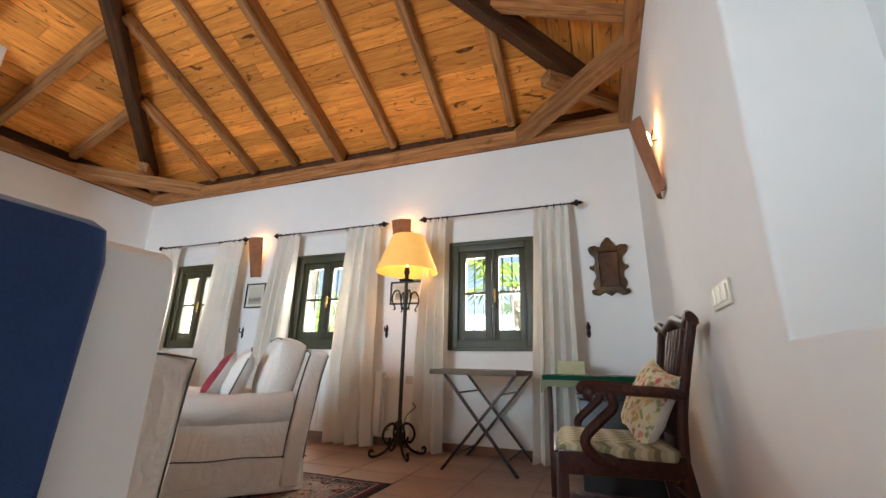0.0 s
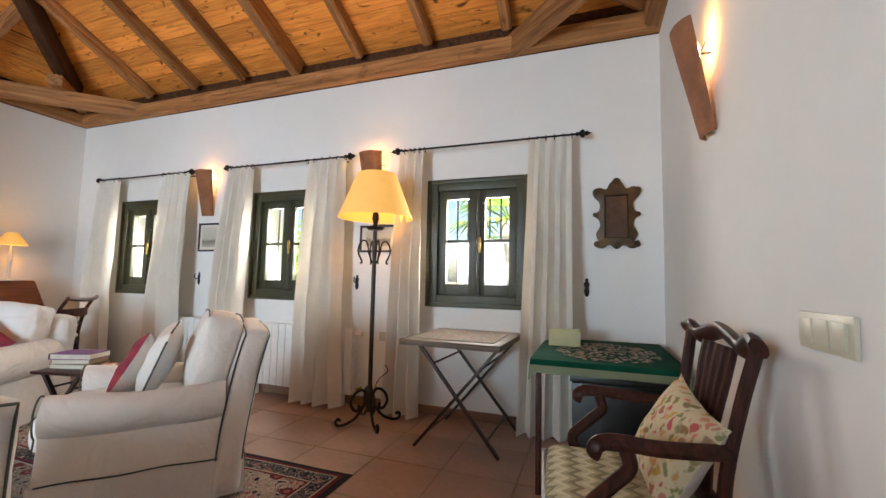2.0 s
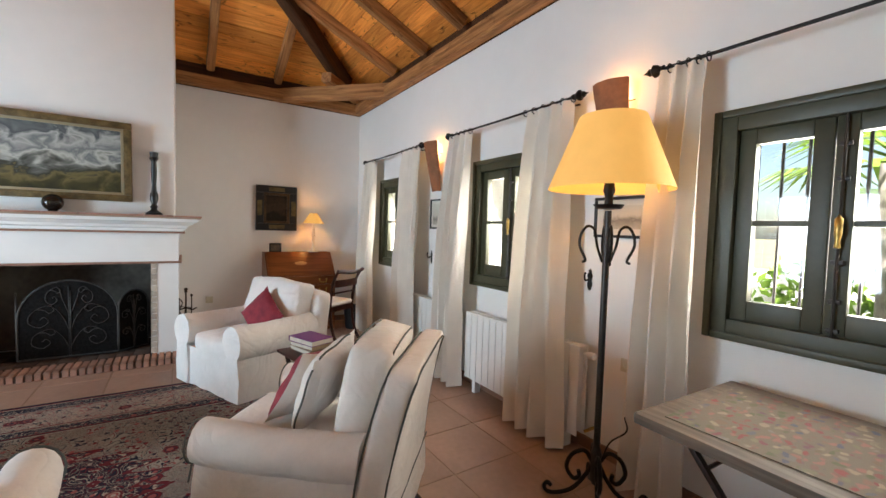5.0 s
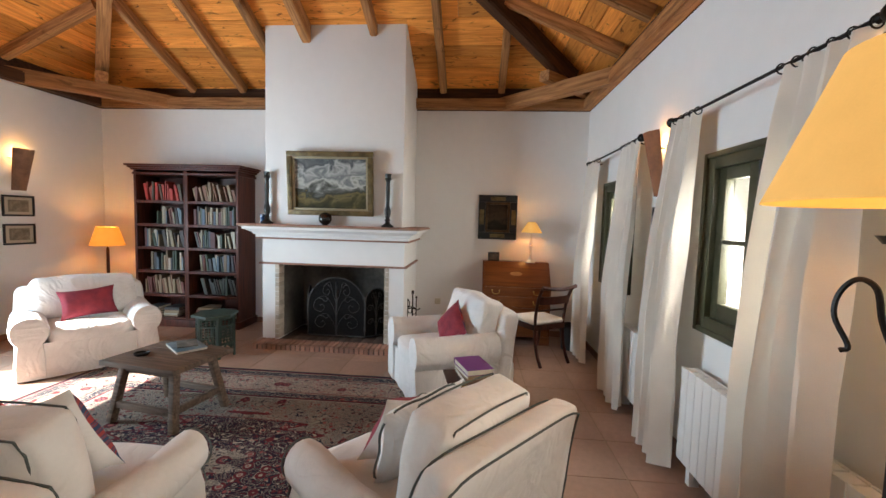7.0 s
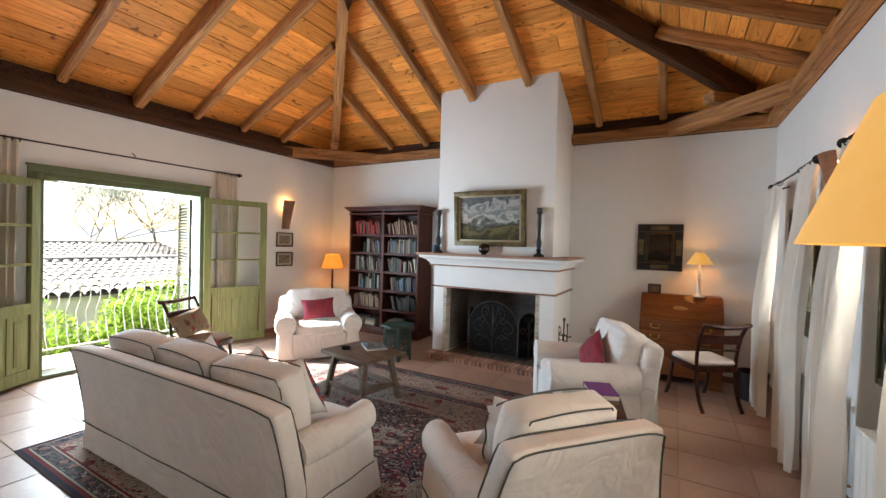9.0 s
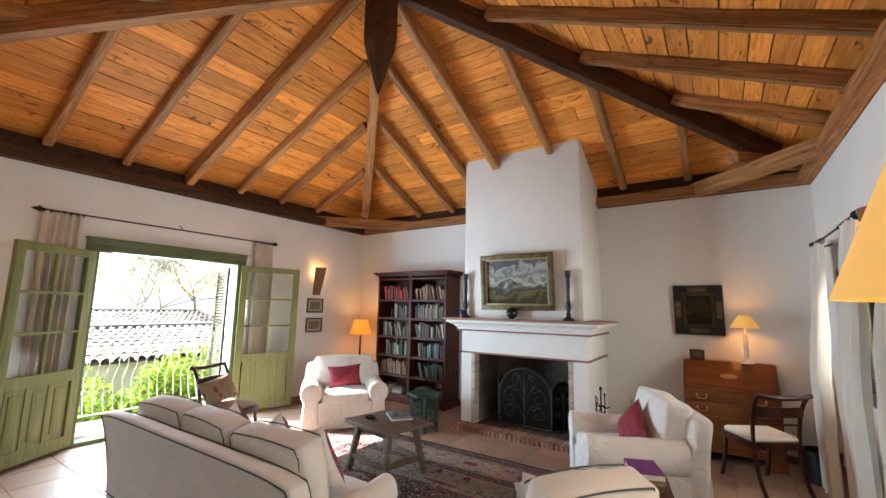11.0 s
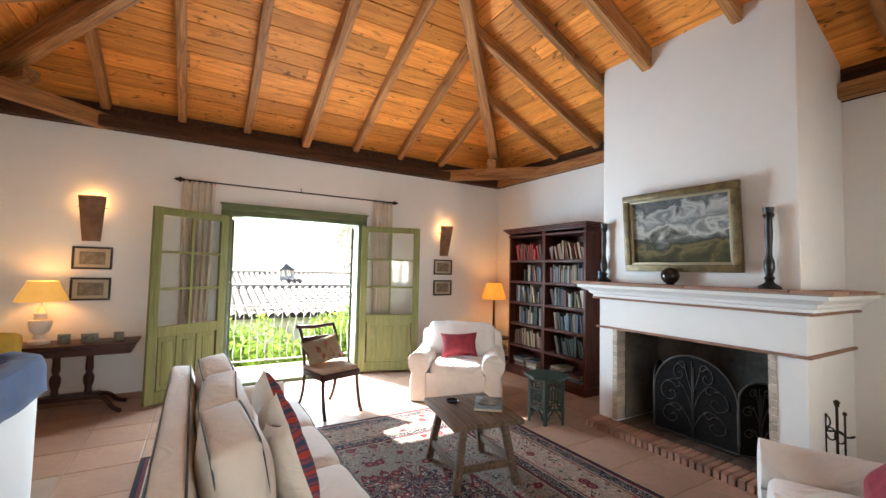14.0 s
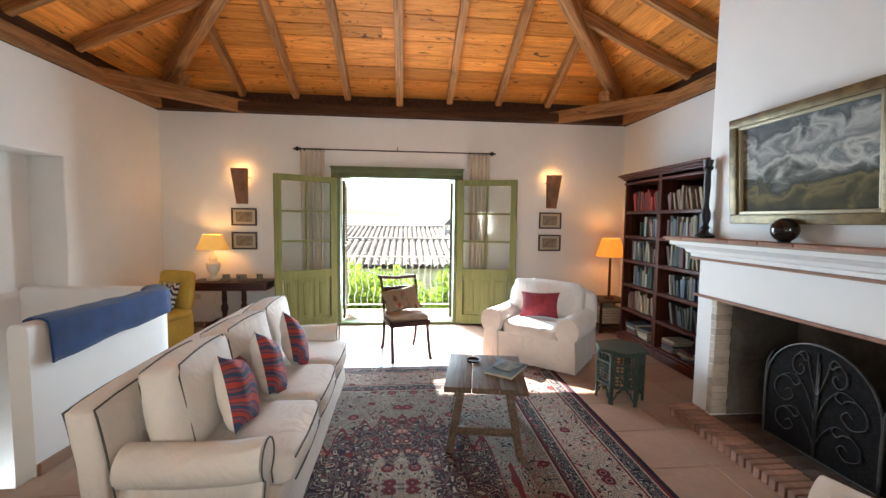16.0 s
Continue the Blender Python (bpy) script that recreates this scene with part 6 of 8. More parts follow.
# ==== bureau ====
def bureau():
    b = thing("bureau", pose(0.02, 5.60, 0), "polished mahogany slope-front bureau with brass handles", "bureau")
    W, D = 0.86, 0.44
    prof = [(0.0, 0.10), (D, 0.10), (D, 0.74), (0.20, 1.03), (0.0, 1.03)]
    bm = bmesh.new()
    for y in (0.0, W):
        pass
    va = [bm.verts.new((x, 0.0, z)) for x, z in prof]
    vb = [bm.verts.new((x, W, z)) for x, z in prof]
    bm.faces.new(va)
    bm.faces.new(vb[::-1])
    for i in range(5):
        bm.faces.new((va[i], va[(i + 1) % 5], vb[(i + 1) % 5], vb[i]))
    part("carcass", bm, BUREAU_WOOD, b, smooth=False)
    n = Vector((0.29, 0, 0.24)).normalized()
    fall = part("fall_front", box(-0.19, 0.015, 0.0, 0.19, W - 0.015, 0.012, 0.004), BUREAU_WOOD, b, m=Matrix.Translation((0.32, 0, 0.885)) @ Matrix.Rotation(math.atan2(0.29, 0.24), 4, "Y"))
    part("shell_inlay", lathe([(0.0, 0.0135), (0.045, 0.0135), (0.05, 0.0125)], 18, pose(0, W / 2, 0) @ Matrix.Diagonal((0.6, 1.6, 1, 1))), mat("satinwood_inlay", (0.42, 0.20, 0.07), 0.35, var=0.15), fall, "oval satinwood inlay")
    for k, (z0, z1) in enumerate(((0.13, 0.31), (0.325, 0.47), (0.485, 0.61), (0.625, 0.73))):
        dr = part("drawer", box(D - 0.002, 0.02, z0, D + 0.012, W - 0.02, z1, 0.004), BUREAU_WOOD, b)
        for y in (0.17, W - 0.17):
            bm = tube(smooth_path([(D + 0.016, y - 0.045, (z0 + z1) / 2 + 0.01), (D + 0.03, y - 0.04, (z0 + z1) / 2 - 0.02), (D + 0.032, y, (z0 + z1) / 2 - 0.03), (D + 0.03, y + 0.04, (z0 + z1) / 2 - 0.02), (D + 0.016, y + 0.045, (z0 + z1) / 2 + 0.01)], 4), 0.004, 6)
            for yy in (y - 0.045, y + 0.045):
                lathe([(0.0, 0), (0.011, 0.0), (0.009, 0.01), (0.0, 0.014)], 8, pose(D + 0.010, yy, (z0 + z1) / 2 + 0.01, 0, 90), bm)
            part("handle", bm, BRASS, dr, "brass swan-neck handle")
    for y in (0.0, W - 0.14):
        part("bracket_foot", box(D - 0.12, y - 0.005, 0, D + 0.01, y + 0.145, 0.105, 0.006), BUREAU_WOOD, b)
        part("bracket_foot", box(0.0, y - 0.005, 0, 0.12, y + 0.145, 0.105, 0.006), BUREAU_WOOD, b)
    return b


bureau()
f = thing("photo_frame", pose(0.16, 5.74, 1.031, 0, 0, 88), "small dark photo frame standing on the bureau", "photo frame")
part("frame", box(-0.075, -0.015, 0, 0.075, 0.0, 0.12, 0.004), BLACK, f)
part("picture", box(-0.055, -0.0165, 0.02, 0.055, -0.0145, 0.10), mat("brown_photo", (0.13, 0.09, 0.06), 0.5, var=0.3, scale=20), f)
w = thing("waste_basket", pose(0.52, 6.72, 0), "black waste basket beside the bureau", "basket")
part("body", lathe([(0.0, 0.004), (0.12, 0.0), (0.15, 0.30), (0.142, 0.30), (0.112, 0.01)], 24), BLACK, w)


# ==== tables ====
def coffee_table(m):
    t = thing("coffee_table", m, "rustic worn wooden coffee table on splayed legs", "coffee table")
    for k in range(3):
        part("plank", box(-0.275 + k * 0.1835, -0.335, 0.415, -0.275 + (k + 1) * 0.1835 - 0.003, 0.335, 0.452, 0.006), OLD_WOOD, t)
    for sx in (-1, 1):
        for sy in (-1, 1):
            part("leg", bar((sx * 0.235, sy * 0.285, 0.0), (sx * 0.16, sy * 0.225, 0.415), 0.055, 0.048, bevel=0.008, up=(0, 1, 0)), OLD_WOOD, t)
        part("apron", bar((sx * 0.165, -0.25, 0.385), (sx * 0.165, 0.25, 0.385), 0.03, 0.06, bevel=0.004), OLD_WOOD, t)
        part("stretcher", bar((sx * 0.215, -0.265, 0.13), (sx * 0.215, 0.265, 0.13), 0.03, 0.045, bevel=0.004), OLD_WOOD, t)
    part("stretcher", bar((-0.215, 0.262, 0.14), (0.215, 0.262, 0.14), 0.03, 0.05, bevel=0.004), OLD_WOOD, t)
    return t


coffee_table(pose(2.765, 3.20, 0.0125, 0, 0, -10) @ Matrix.Diagonal((1, 1, 1.04, 1)))
b = thing("magazine", pose(2.61, 3.22, 0.484, 0, 0, 52), "blue and white magazine lying on the coffee table", "magazine")
part("page_block", box(-0.15, -0.105, 0, 0.15, 0.105, 0.018, 0.003), PAPER, b)
part("cover", box(-0.151, -0.106, 0.018, 0.151, 0.106, 0.021), mat("blue_magazine_cover", (0.24, 0.34, 0.40), 0.35, var=0.5, scale=7, fine=18, color2=(0.05, 0.10, 0.14)), b)
b = thing("magazine", pose(2.59, 3.21, 0.5065, 0, 0, 40), "thin booklet lying on the magazine", "magazine")
part("cover", box(-0.10, -0.07, 0, 0.10, 0.07, 0.008), mat("grey_booklet", (0.25, 0.25, 0.22), 0.5, var=0.4, scale=12), b)
a = thing("ashtray", pose(2.82, 3.02, 0.484), "small dark round ashtray on the coffee table", "ashtray")
part("bowl", lathe([(0.0, 0.0), (0.045, 0.0), (0.055, 0.016), (0.05, 0.016), (0.04, 0.006), (0.0, 0.005)], 20), IRON, a)


def moorish_stool(m):
    """Six-sided painted table with pierced panels and arched feet."""
    GRN = mat("dark_green_stool_paint", (0.026, 0.055, 0.042), 0.5, var=0.25, scale=10, fine=60, bump=0.15)
    s = thing("moorish_stool", m, "six-sided dark green Moorish stool with pierced panels", "stool")
    R = 0.215
    part("top", lathe([(0.0, 0.48), (R + 0.03, 0.48), (R + 0.035, 0.485), (R + 0.035, 0.503), (R + 0.03, 0.508), (0.0, 0.508)], 6), GRN, s, smooth=False)
    ap = R * math.cos(radians(30))
    side = R
    for k in range(6):
        p = part("side_panel", bmesh.new(), GRN, s)
        bm = bmesh.new()
        h = side / 2
        for x0, x1, z0, z1 in ((-h, -h + 0.022, 0.0, 0.48), (h - 0.022, h, 0.0, 0.48), (-h + 0.022, h - 0.022, 0.455, 0.48), (-h + 0.022, h - 0.022, 0.365, 0.385), (-h + 0.022, h - 0.022, 0.155, 0.18)):
            bm_box(bm, x0, -0.008, z0, x1, 0.008, z1, 0.002)
        for i in range(4):
            x = -h + 0.035 + i * (side - 0.07) / 3
            lathe([(0.004, 0.385), (0.009, 0.405), (0.005, 0.42), (0.009, 0.435), (0.004, 0.455)], 6, pose(x, 0, 0), bm)
        for i in range(5):
            x = -h + 0.03 + i * (side - 0.06) / 4
            bm_box(bm, x - 0.005, -0.004, 0.18, x + 0.005, 0.004, 0.365)
        for i in range(5):
            z = 0.21 + i * 0.032
            bm_box(bm, -h + 0.022, -0.0035, z - 0.005, h - 0.022, 0.0035, z + 0.005)
        for sx in (-1, 1):
            arch = [(sx * (h - 0.02), 0.05), (sx * (h - 0.045), 0.085), (sx * (h - 0.045), 0.11), (sx * 0.03, 0.13), (sx * 0.02, 0.15), (0, 0.16)]
            for q0, q1 in zip(arch, arch[1:]):
                bar((q0[0], 0, q0[1]), (q1[0], 0, q1[1]), 0.012, 0.022, bm, up=(0, 1, 0))
        bm.to_mesh(p.data)
        bm.free()
        p.matrix_basis = pose(0, 0, 0, 0, 0, 60 * k + 30) @ pose(0, -ap, 0)
    return s


moorish_stool(pose(1.43, 2.67, 0.0, 0, 0, 12) @ Matrix.Scale(0.93, 4))

DARK_METAL = mat("dark_brown_metal", (0.05, 0.032, 0.026), 0.4, metal=0.5, var=0.2, scale=10, bump=0.1)
PUZZLE = weave_mat("half_done_puzzle", [(0.15, 0.125, 0.095), (0.22, 0.06, 0.055), (0.08, 0.09, 0.12), (0.26, 0.21, 0.15), (0.10, 0.11, 0.06), (0.24, 0.12, 0.10)], "sprig", 26)
GREYWOOD = wood_mat("grey_weathered_top", (0.19, 0.15, 0.115), (0.10, 0.078, 0.06), 0, 0.6)


def folding_legs(t, x0, x1, y0, y1, h):
    """Two pairs of crossed legs, each pair in an x-z plane, joined by rails along y."""
    for y, o in ((y0, 0.02), (y1, -0.02)):
        part("leg", bar((x0, y, 0.0), (x1, y, h), 0.02, 0.028, bevel=0.003, up=(0, 1, 0)), DARK_METAL, t)
        part("leg", bar((x1, y + o, 0.0), (x0, y + o, h), 0.02, 0.028, bevel=0.003, up=(0, 1, 0)), DARK_METAL, t)
        part("pivot", lathe([(0.0, -0.016), (0.011, -0.014), (0.011, 0.014), (0.0, 0.016)], 8, pose((x0 + x1) / 2, y + o / 2, h / 2, 90)), DARK_METAL, t)
    for u, z in ((0.14, h * 0.14), (0.80, h * 0.80)):
        x = x0 + (x1 - x0) * u
        part("stretcher", tube([(x, y0, z), (x, y1, z)], 0.008, 6), DARK_METAL, t)
        part("stretcher", tube([(x0 + x1 - x, y0 + 0.02, z), (x0 + x1 - x, y1 - 0.02, z)], 0.008, 6), DARK_METAL, t)


t = thing("tray_table", pose(5.395, 6.475, 0, 0, 0, -2), "folding tray table with dark crossed legs and puzzle on top", "folding table")
part("tabletop", box(-0.345, -0.36, 0.70, 0.345, 0.37, 0.74, 0.006), GREYWOOD, t, "grey weathered wooden top")
folding_legs(t, -0.29, 0.30, -0.20, 0.40, 0.70)
solid("jigsaw_puzzle", box(5.12, 6.19, 0.7405, 5.67, 6.76, 0.7445), PUZZLE, "half-finished colourful jigsaw puzzle on the tray table", "puzzle", smooth=False)

t = thing("card_table", pose(6.315, 6.37, 0), "card table with green felt cloth and slim dark legs", "table")
part("tabletop", box(-0.375, -0.46, 0.69, 0.375, 0.47, 0.715, 0.006), MAHOGANY_X, t)
for x in (-0.34, 0.34):
    for y in (-0.42, 0.43):
        part("leg", bar((x, y, 0), (x, y, 0.69), 0.03, 0.03, bevel=0.004, up=(0, 1, 0)), MAHOGANY, t)
c = thing("felt_cloth", pose(6.315, 6.37, 0), "dark green felt cloth with pale edging over the card table", "table cloth")
part("cloth", box(-0.383, -0.468, 0.668, 0.383, 0.478, 0.7205, 0.008), GREEN_FELT, c)
bm = bmesh.new()
ring, low = [], []
per = [(-0.386 + 0.772 * k / 16, -0.471) for k in range(16)] + [(0.386, -0.471 + 0.952 * k / 16) for k in range(16)] + [(0.386 - 0.772 * k / 16, 0.481) for k in range(16)] + [(-0.386, 0.481 - 0.952 * k / 16) for k in range(16)]
for k, (x, y) in enumerate(per):
    corner = 0.045 if (k % 16 == 0) else 0.0
    ring.append(bm.verts.new((x, y, 0.69)))
    low.append(bm.verts.new((x * 1.012, y * 1.012, 0.650 - corner + 0.010 * noise.noise((x * 6, y * 6, 1)))))
for k in range(len(per)):
    bm.faces.new((ring[k], ring[(k + 1) % 64], low[(k + 1) % 64], low[k]))
part("edging", bm, FELT_TRIM, c, "pale green edging")
# loose puzzle pieces
PIECE = mat("puzzle_pieces", (0.42, 0.32, 0.24), 0.6, var=0.2, scale=40, rand=0.5, island=True)
bm = bmesh.new()
rng = random.Random(8)
for k in range(420):
    a, r = rng.uniform(0, 6.283), math.sqrt(rng.random())
    x, y = 0.02 + 0.29 * r * math.cos(a), -0.06 + 0.34 * r * math.sin(a)
    bm_box(bm, -0.009, -0.007, 0, 0.009, 0.007, 0.002, m=pose(6.315 + x, 6.37 + y, 0.721 + rng.choice((0, 0.0025)), 0, 0, rng.uniform(0, 180)))
solid("puzzle_pieces", bm, PIECE, "hundreds of loose jigsaw pieces spread on green felt", "puzzle", kind="stuff", smooth=False)
c = thing("cardboard_box", pose(6.08, 6.50, 0.7215, 0, 0, 4), "small open pale yellow box on the card table", "box")
YB = mat("pale_yellow_card", (0.56, 0.53, 0.30), 0.7, var=0.08, scale=10)
for nm, b in (("side", (-0.10, -0.06, 0, -0.096, 0.06, 0.10)), ("side", (0.096, -0.06, 0, 0.10, 0.06, 0.10)), ("side", (-0.096, -0.06, 0, 0.096, -0.056, 0.10)), ("side", (-0.096, 0.056, 0, 0.096, 0.06, 0.10)), ("bottom", (-0.096, -0.056, 0, 0.096, 0.056, 0.004))):
    part(nm, box(*b), YB, c, smooth=False)
c = thing("storage_chest", pose(6.40, 6.45, 0), "black lacquered chest under the card table", "chest")
part("body", box(-0.26, -0.30, 0.0, 0.30, 0.38, 0.56, 0.008), BLACK, c)
part("lid", box(-0.27, -0.31, 0.565, 0.31, 0.39, 0.60, 0.006), BLACK, c)

t = thing("side_table", pose(2.90, 5.50, 0, 0, 0, 12), "small dark folding side table holding books", "side table")
part("tabletop", box(-0.20, -0.17, 0.455, 0.20, 0.17, 0.475, 0.005), MAHOGANY_X, t)
folding_legs(t, -0.15, 0.15, -0.14, 0.14, 0.455)
for k, (w_, d_, h_, z_, colr, nm) in enumerate(((0.26, 0.19, 0.032, 0.476, (0.16, 0.09, 0.05), "brown"), (0.24, 0.18, 0.03, 0.509, (0.30, 0.20, 0.11), "tan"), (0.27, 0.19, 0.038, 0.5395, (0.15, 0.022, 0.17), "purple"))):
    b = thing("book", pose(2.86, 5.51, z_, 0, 0, (198, 205, 22)[k]), "%s hardback book in the pile on the side table" % nm, "book", "pile of books")
    part("page_block", box(-w_ / 2 + 0.005, -d_ / 2 + 0.005, 0.003, w_ / 2 - 0.002, d_ / 2 - 0.005, h_ - 0.003), PAPER, b)
    bm = box(-w_ / 2, -d_ / 2, 0, w_ / 2, d_ / 2, 0.003)
    bm_box(bm, -w_ / 2, -d_ / 2, h_ - 0.003, w_ / 2, d_ / 2, h_)
    bm_box(bm, -w_ / 2 - 0.002, -d_ / 2, 0, -w_ / 2 + 0.002, d_ / 2, h_)
    part("cover", bm, mat(nm + "_book_cover", colr, 0.5, var=0.1), b)
b = thing("small_box", pose(3.05, 5.58, 0.476, 0, 0, 30), "small orange and white matchbox on the side table", "box")
part("body", box(-0.035, -0.025, 0, 0.035, 0.025, 0.022, 0.002), PAPER, b)
part("lid", box(-0.036, -0.026, 0.022, 0.036, 0.026, 0.026, 0.002), mat("orange_card", (0.55, 0.22, 0.08), 0.6), b)
g = thing("spectacles", pose(3.05, 5.47, 0.476, 0, 0, 40), "pair of folded wire spectacles on the side table", "spectacles")
for sx in (-1, 1):
    part("rim", tube([(sx * 0.03 + 0.022 * math.cos(a), 0.018 * math.sin(a), 0.006) for a in [2 * math.pi * k / 14 for k in range(14)]], 0.002, 6, closed=True), BRASS, g)
part("bridge", tube([(-0.009, 0, 0.006), (0, 0.004, 0.009), (0.009, 0, 0.006)], 0.0018, 6), BRASS, g)


# ==== console by the door ====
def console():
    c = thing("console_table", Matrix(), "dark mahogany console table on twin turned columns", "console table")
    bm = box(5.16, 0.06, 0.685, 6.22, 0.50, 0.712, 0.008)
    part("tabletop", bm, MAHOGANY_X, c)
    part("frieze", box(5.20, 0.09, 0.595, 6.18, 0.47, 0.685, 0.02), MAHOGANY_X, c)
    for x in (5.56, 5.82):
        part("column", lathe([(0.022, 0.18), (0.035, 0.20), (0.028, 0.24), (0.045, 0.31), (0.045, 0.36), (0.026, 0.40), (0.036, 0.44), (0.03, 0.55), (0.04, 0.58), (0.04, 0.597)], 14, pose(x, 0.28, 0)), MAHOGANY, c)
    part("platform", box(5.46, 0.20, 0.135, 5.92, 0.36, 0.185, 0.012), MAHOGANY_X, c)
    for sx in (-1, 1):
        for sy in (-1, 1):
            part("sabre_leg", tube(smooth_path([(5.69 + sx * 0.20, 0.28 + sy * 0.06, 0.16), (5.69 + sx * 0.29, 0.28 + sy * 0.10, 0.13), (5.69 + sx * 0.36, 0.28 + sy * 0.15, 0.05), (5.69 + sx * 0.43, 0.28 + sy * 0.19, 0.016)], 5), 0.022, 8), MAHOGANY, c)


console()
for k, (x, w_, h_) in enumerate(((5.76, 0.10, 0.10), (5.56, 0.14, 0.095), (5.32, 0.09, 0.10))):
    f = thing("photo_frame", pose(x, 0.34, 0.7135, 10, 0, 184 - 8 * k), "small silver photo frame standing on the console", "photo frame", "frames on the console")
    part("frame", box(-w_ / 2, -0.006, 0, w_ / 2, 0.006, h_, 0.003), mat("tarnished_silver", (0.32, 0.30, 0.24), 0.35, metal=0.7, var=0.2, scale=30), f)
    part("picture", box(-w_ / 2 + 0.015, -0.0085, 0.015, w_ / 2 - 0.015, -0.0055, h_ - 0.015), mat("faded_photo", (0.30, 0.28, 0.22), 0.4, var=0.45, scale=26, color2=(0.10, 0.10, 0.08)), f)
cab = tube(smooth_path([(6.0, 0.10, 0.62), (6.05, 0.05, 0.3), (6.08, 0.10, 0.012), (6.02, 0.40, 0.008), (6.14, 0.56, 0.008), (6.22, 0.42, 0.008), (6.10, 0.28, 0.008), (6.24, 0.02, 0.22)], 8), 0.004, 6)
solid("power_cable", cab, CERAMIC, "white electric cable looping on the floor", "cable")

# yellow slipper chair in the corner
y = thing("slipper_chair", pose(6.30, 0.98, 0, 0, 0, 158), "mustard yellow slipcovered slipper chair in the corner", "chair")
part("skirt", skirt_bm(0.50, 0.54, 0.40, 3), YELLOW_CLOTH, y)
part("seat", soft_box(0.52, 0.54, 0.12, 0.045, 8, 0.02, 0.005, 3), YELLOW_CLOTH, y, m=pose(0, 0, 0.33))
part("backrest", soft_box(0.50, 0.13, 0.50, 0.05, 8, 0.02, 0.005, 6), YELLOW_CLOTH, y, m=pose(0, 0.23, 0.40, -8))
cushion(pose(6.27, 0.90, 0.455, -18, 0, 150), 0.36, 0.34, 0.10, ZEBRA, "black and white zebra cushion on the yellow chair", None, 12)


# ==== blanket on the parapet ====
def blanket():
    bm = bmesh.new()
    # west side hangs less, at the far end less than at the near one
    sec = [(-0.088, 0.70), (-0.084, 0.745), (-0.081, 0.785), (-0.079, 0.83), (-0.078, 0.875), (-0.066, 0.918), (-0.035, 0.933), (0.0, 0.935), (0.035, 0.933), (0.066, 0.918), (0.078, 0.875), (0.080, 0.76), (0.082, 0.60), (0.084, 0.44)]
    pts = [Vector((*p, 0)) for p in [(5.605, 3.39)] + PAR_PATH[1:16]]
    path = smooth_path(pts, 3)
    rings = []
    for i, p in enumerate(path):
        a, b = path[max(i - 1, 0)], path[min(i + 1, len(path) - 1)]
        d = (b - a).normalized()
        nrm = Vector((-d.y, d.x, 0))
        ring = []
        for k, (s, z) in enumerate(sec):
            f = abs(k - 7) / 7
            hang = (0.03 if k < 7 else 0.10) * f * f * (noise.noise((i * 0.12, 3 if k < 7 else 9, 0)) - 0.1) + (f * f * 0.04 * (1 - 3.2 * i / len(path)) if k < 7 else 0)
            puff = 0.009 * (noise.noise((i * 0.25, k * 0.5, 4)) + 0.5)
            q = p - nrm * -(s + math.copysign(puff, s))
            ring.append(bm.verts.new((q.x, q.y, z - hang + 0.006 * noise.noise((i * 0.3, k * 0.6, 1)))))
        rings.append(ring)
    for a, b in zip(rings, rings[1:]):
        for k in range(len(sec) - 1):
            bm.faces.new((a[k], a[k + 1], b[k + 1], b[k]))
    ob = solid("blanket", bm, BLUE_CLOTH, "folded navy blue wool blanket draped over the stair wall", "blanket")
    so = ob.modifiers.new("thick", "SOLIDIFY")
    so.thickness, so.offset = 0.013, 1.0
    return ob


blanket()


# ==== mantelpiece and hearth things ====
def candlestick(x, y):
    c = thing("candlestick", pose(x, y, 1.4575), "tall dark turned wooden candlestick on the mantelpiece", "candlestick", "candlesticks")
    part("base", lathe([(0.0, 0), (0.07, 0), (0.072, 0.015), (0.05, 0.03), (0.03, 0.045), (0.024, 0.06)], 20), BLACK, c)
    part("stem", lathe([(0.024, 0.06), (0.034, 0.08), (0.022, 0.10), (0.036, 0.15), (0.034, 0.20), (0.022, 0.24), (0.02, 0.30), (0.026, 0.42), (0.022, 0.52), (0.03, 0.535)], 16), BLACK, c)
    part("cup", lathe([(0.03, 0.535), (0.04, 0.55), (0.03, 0.565), (0.038, 0.61), (0.03, 0.61), (0.02, 0.57), (0.0, 0.57)], 16), BLACK, c)


candlestick(0.97, 3.02)
candlestick(0.97, 4.47)
o = thing("glass_orb", pose(1.00, 3.74, 1.4575), "dark polished glass sphere on a small ring", "ornament")
part("sphere", lathe([(0.075 * math.sin(math.pi * k / 18), 0.078 - 0.075 * math.cos(math.pi * k / 18)) for k in range(19)], 28), mat("dark_brown_glass", (0.018, 0.014, 0.012), 0.05, var=0.1), o)
part("ring", lathe([(0.03, 0.0), (0.036, 0.004), (0.03, 0.012), (0.024, 0.008)], 18), BLACK, o)
j = thing("vase", pose(0.90, 2.93, 1.4575), "small dark blue glass beaker on the mantelpiece", "vase")
part("body", lathe([(0.0, 0), (0.03, 0.0), (0.036, 0.11), (0.032, 0.11), (0.027, 0.01), (0.0, 0.008)], 18), mat("cobalt_glass", (0.03, 0.07, 0.18), 0.15, var=0.1), j)


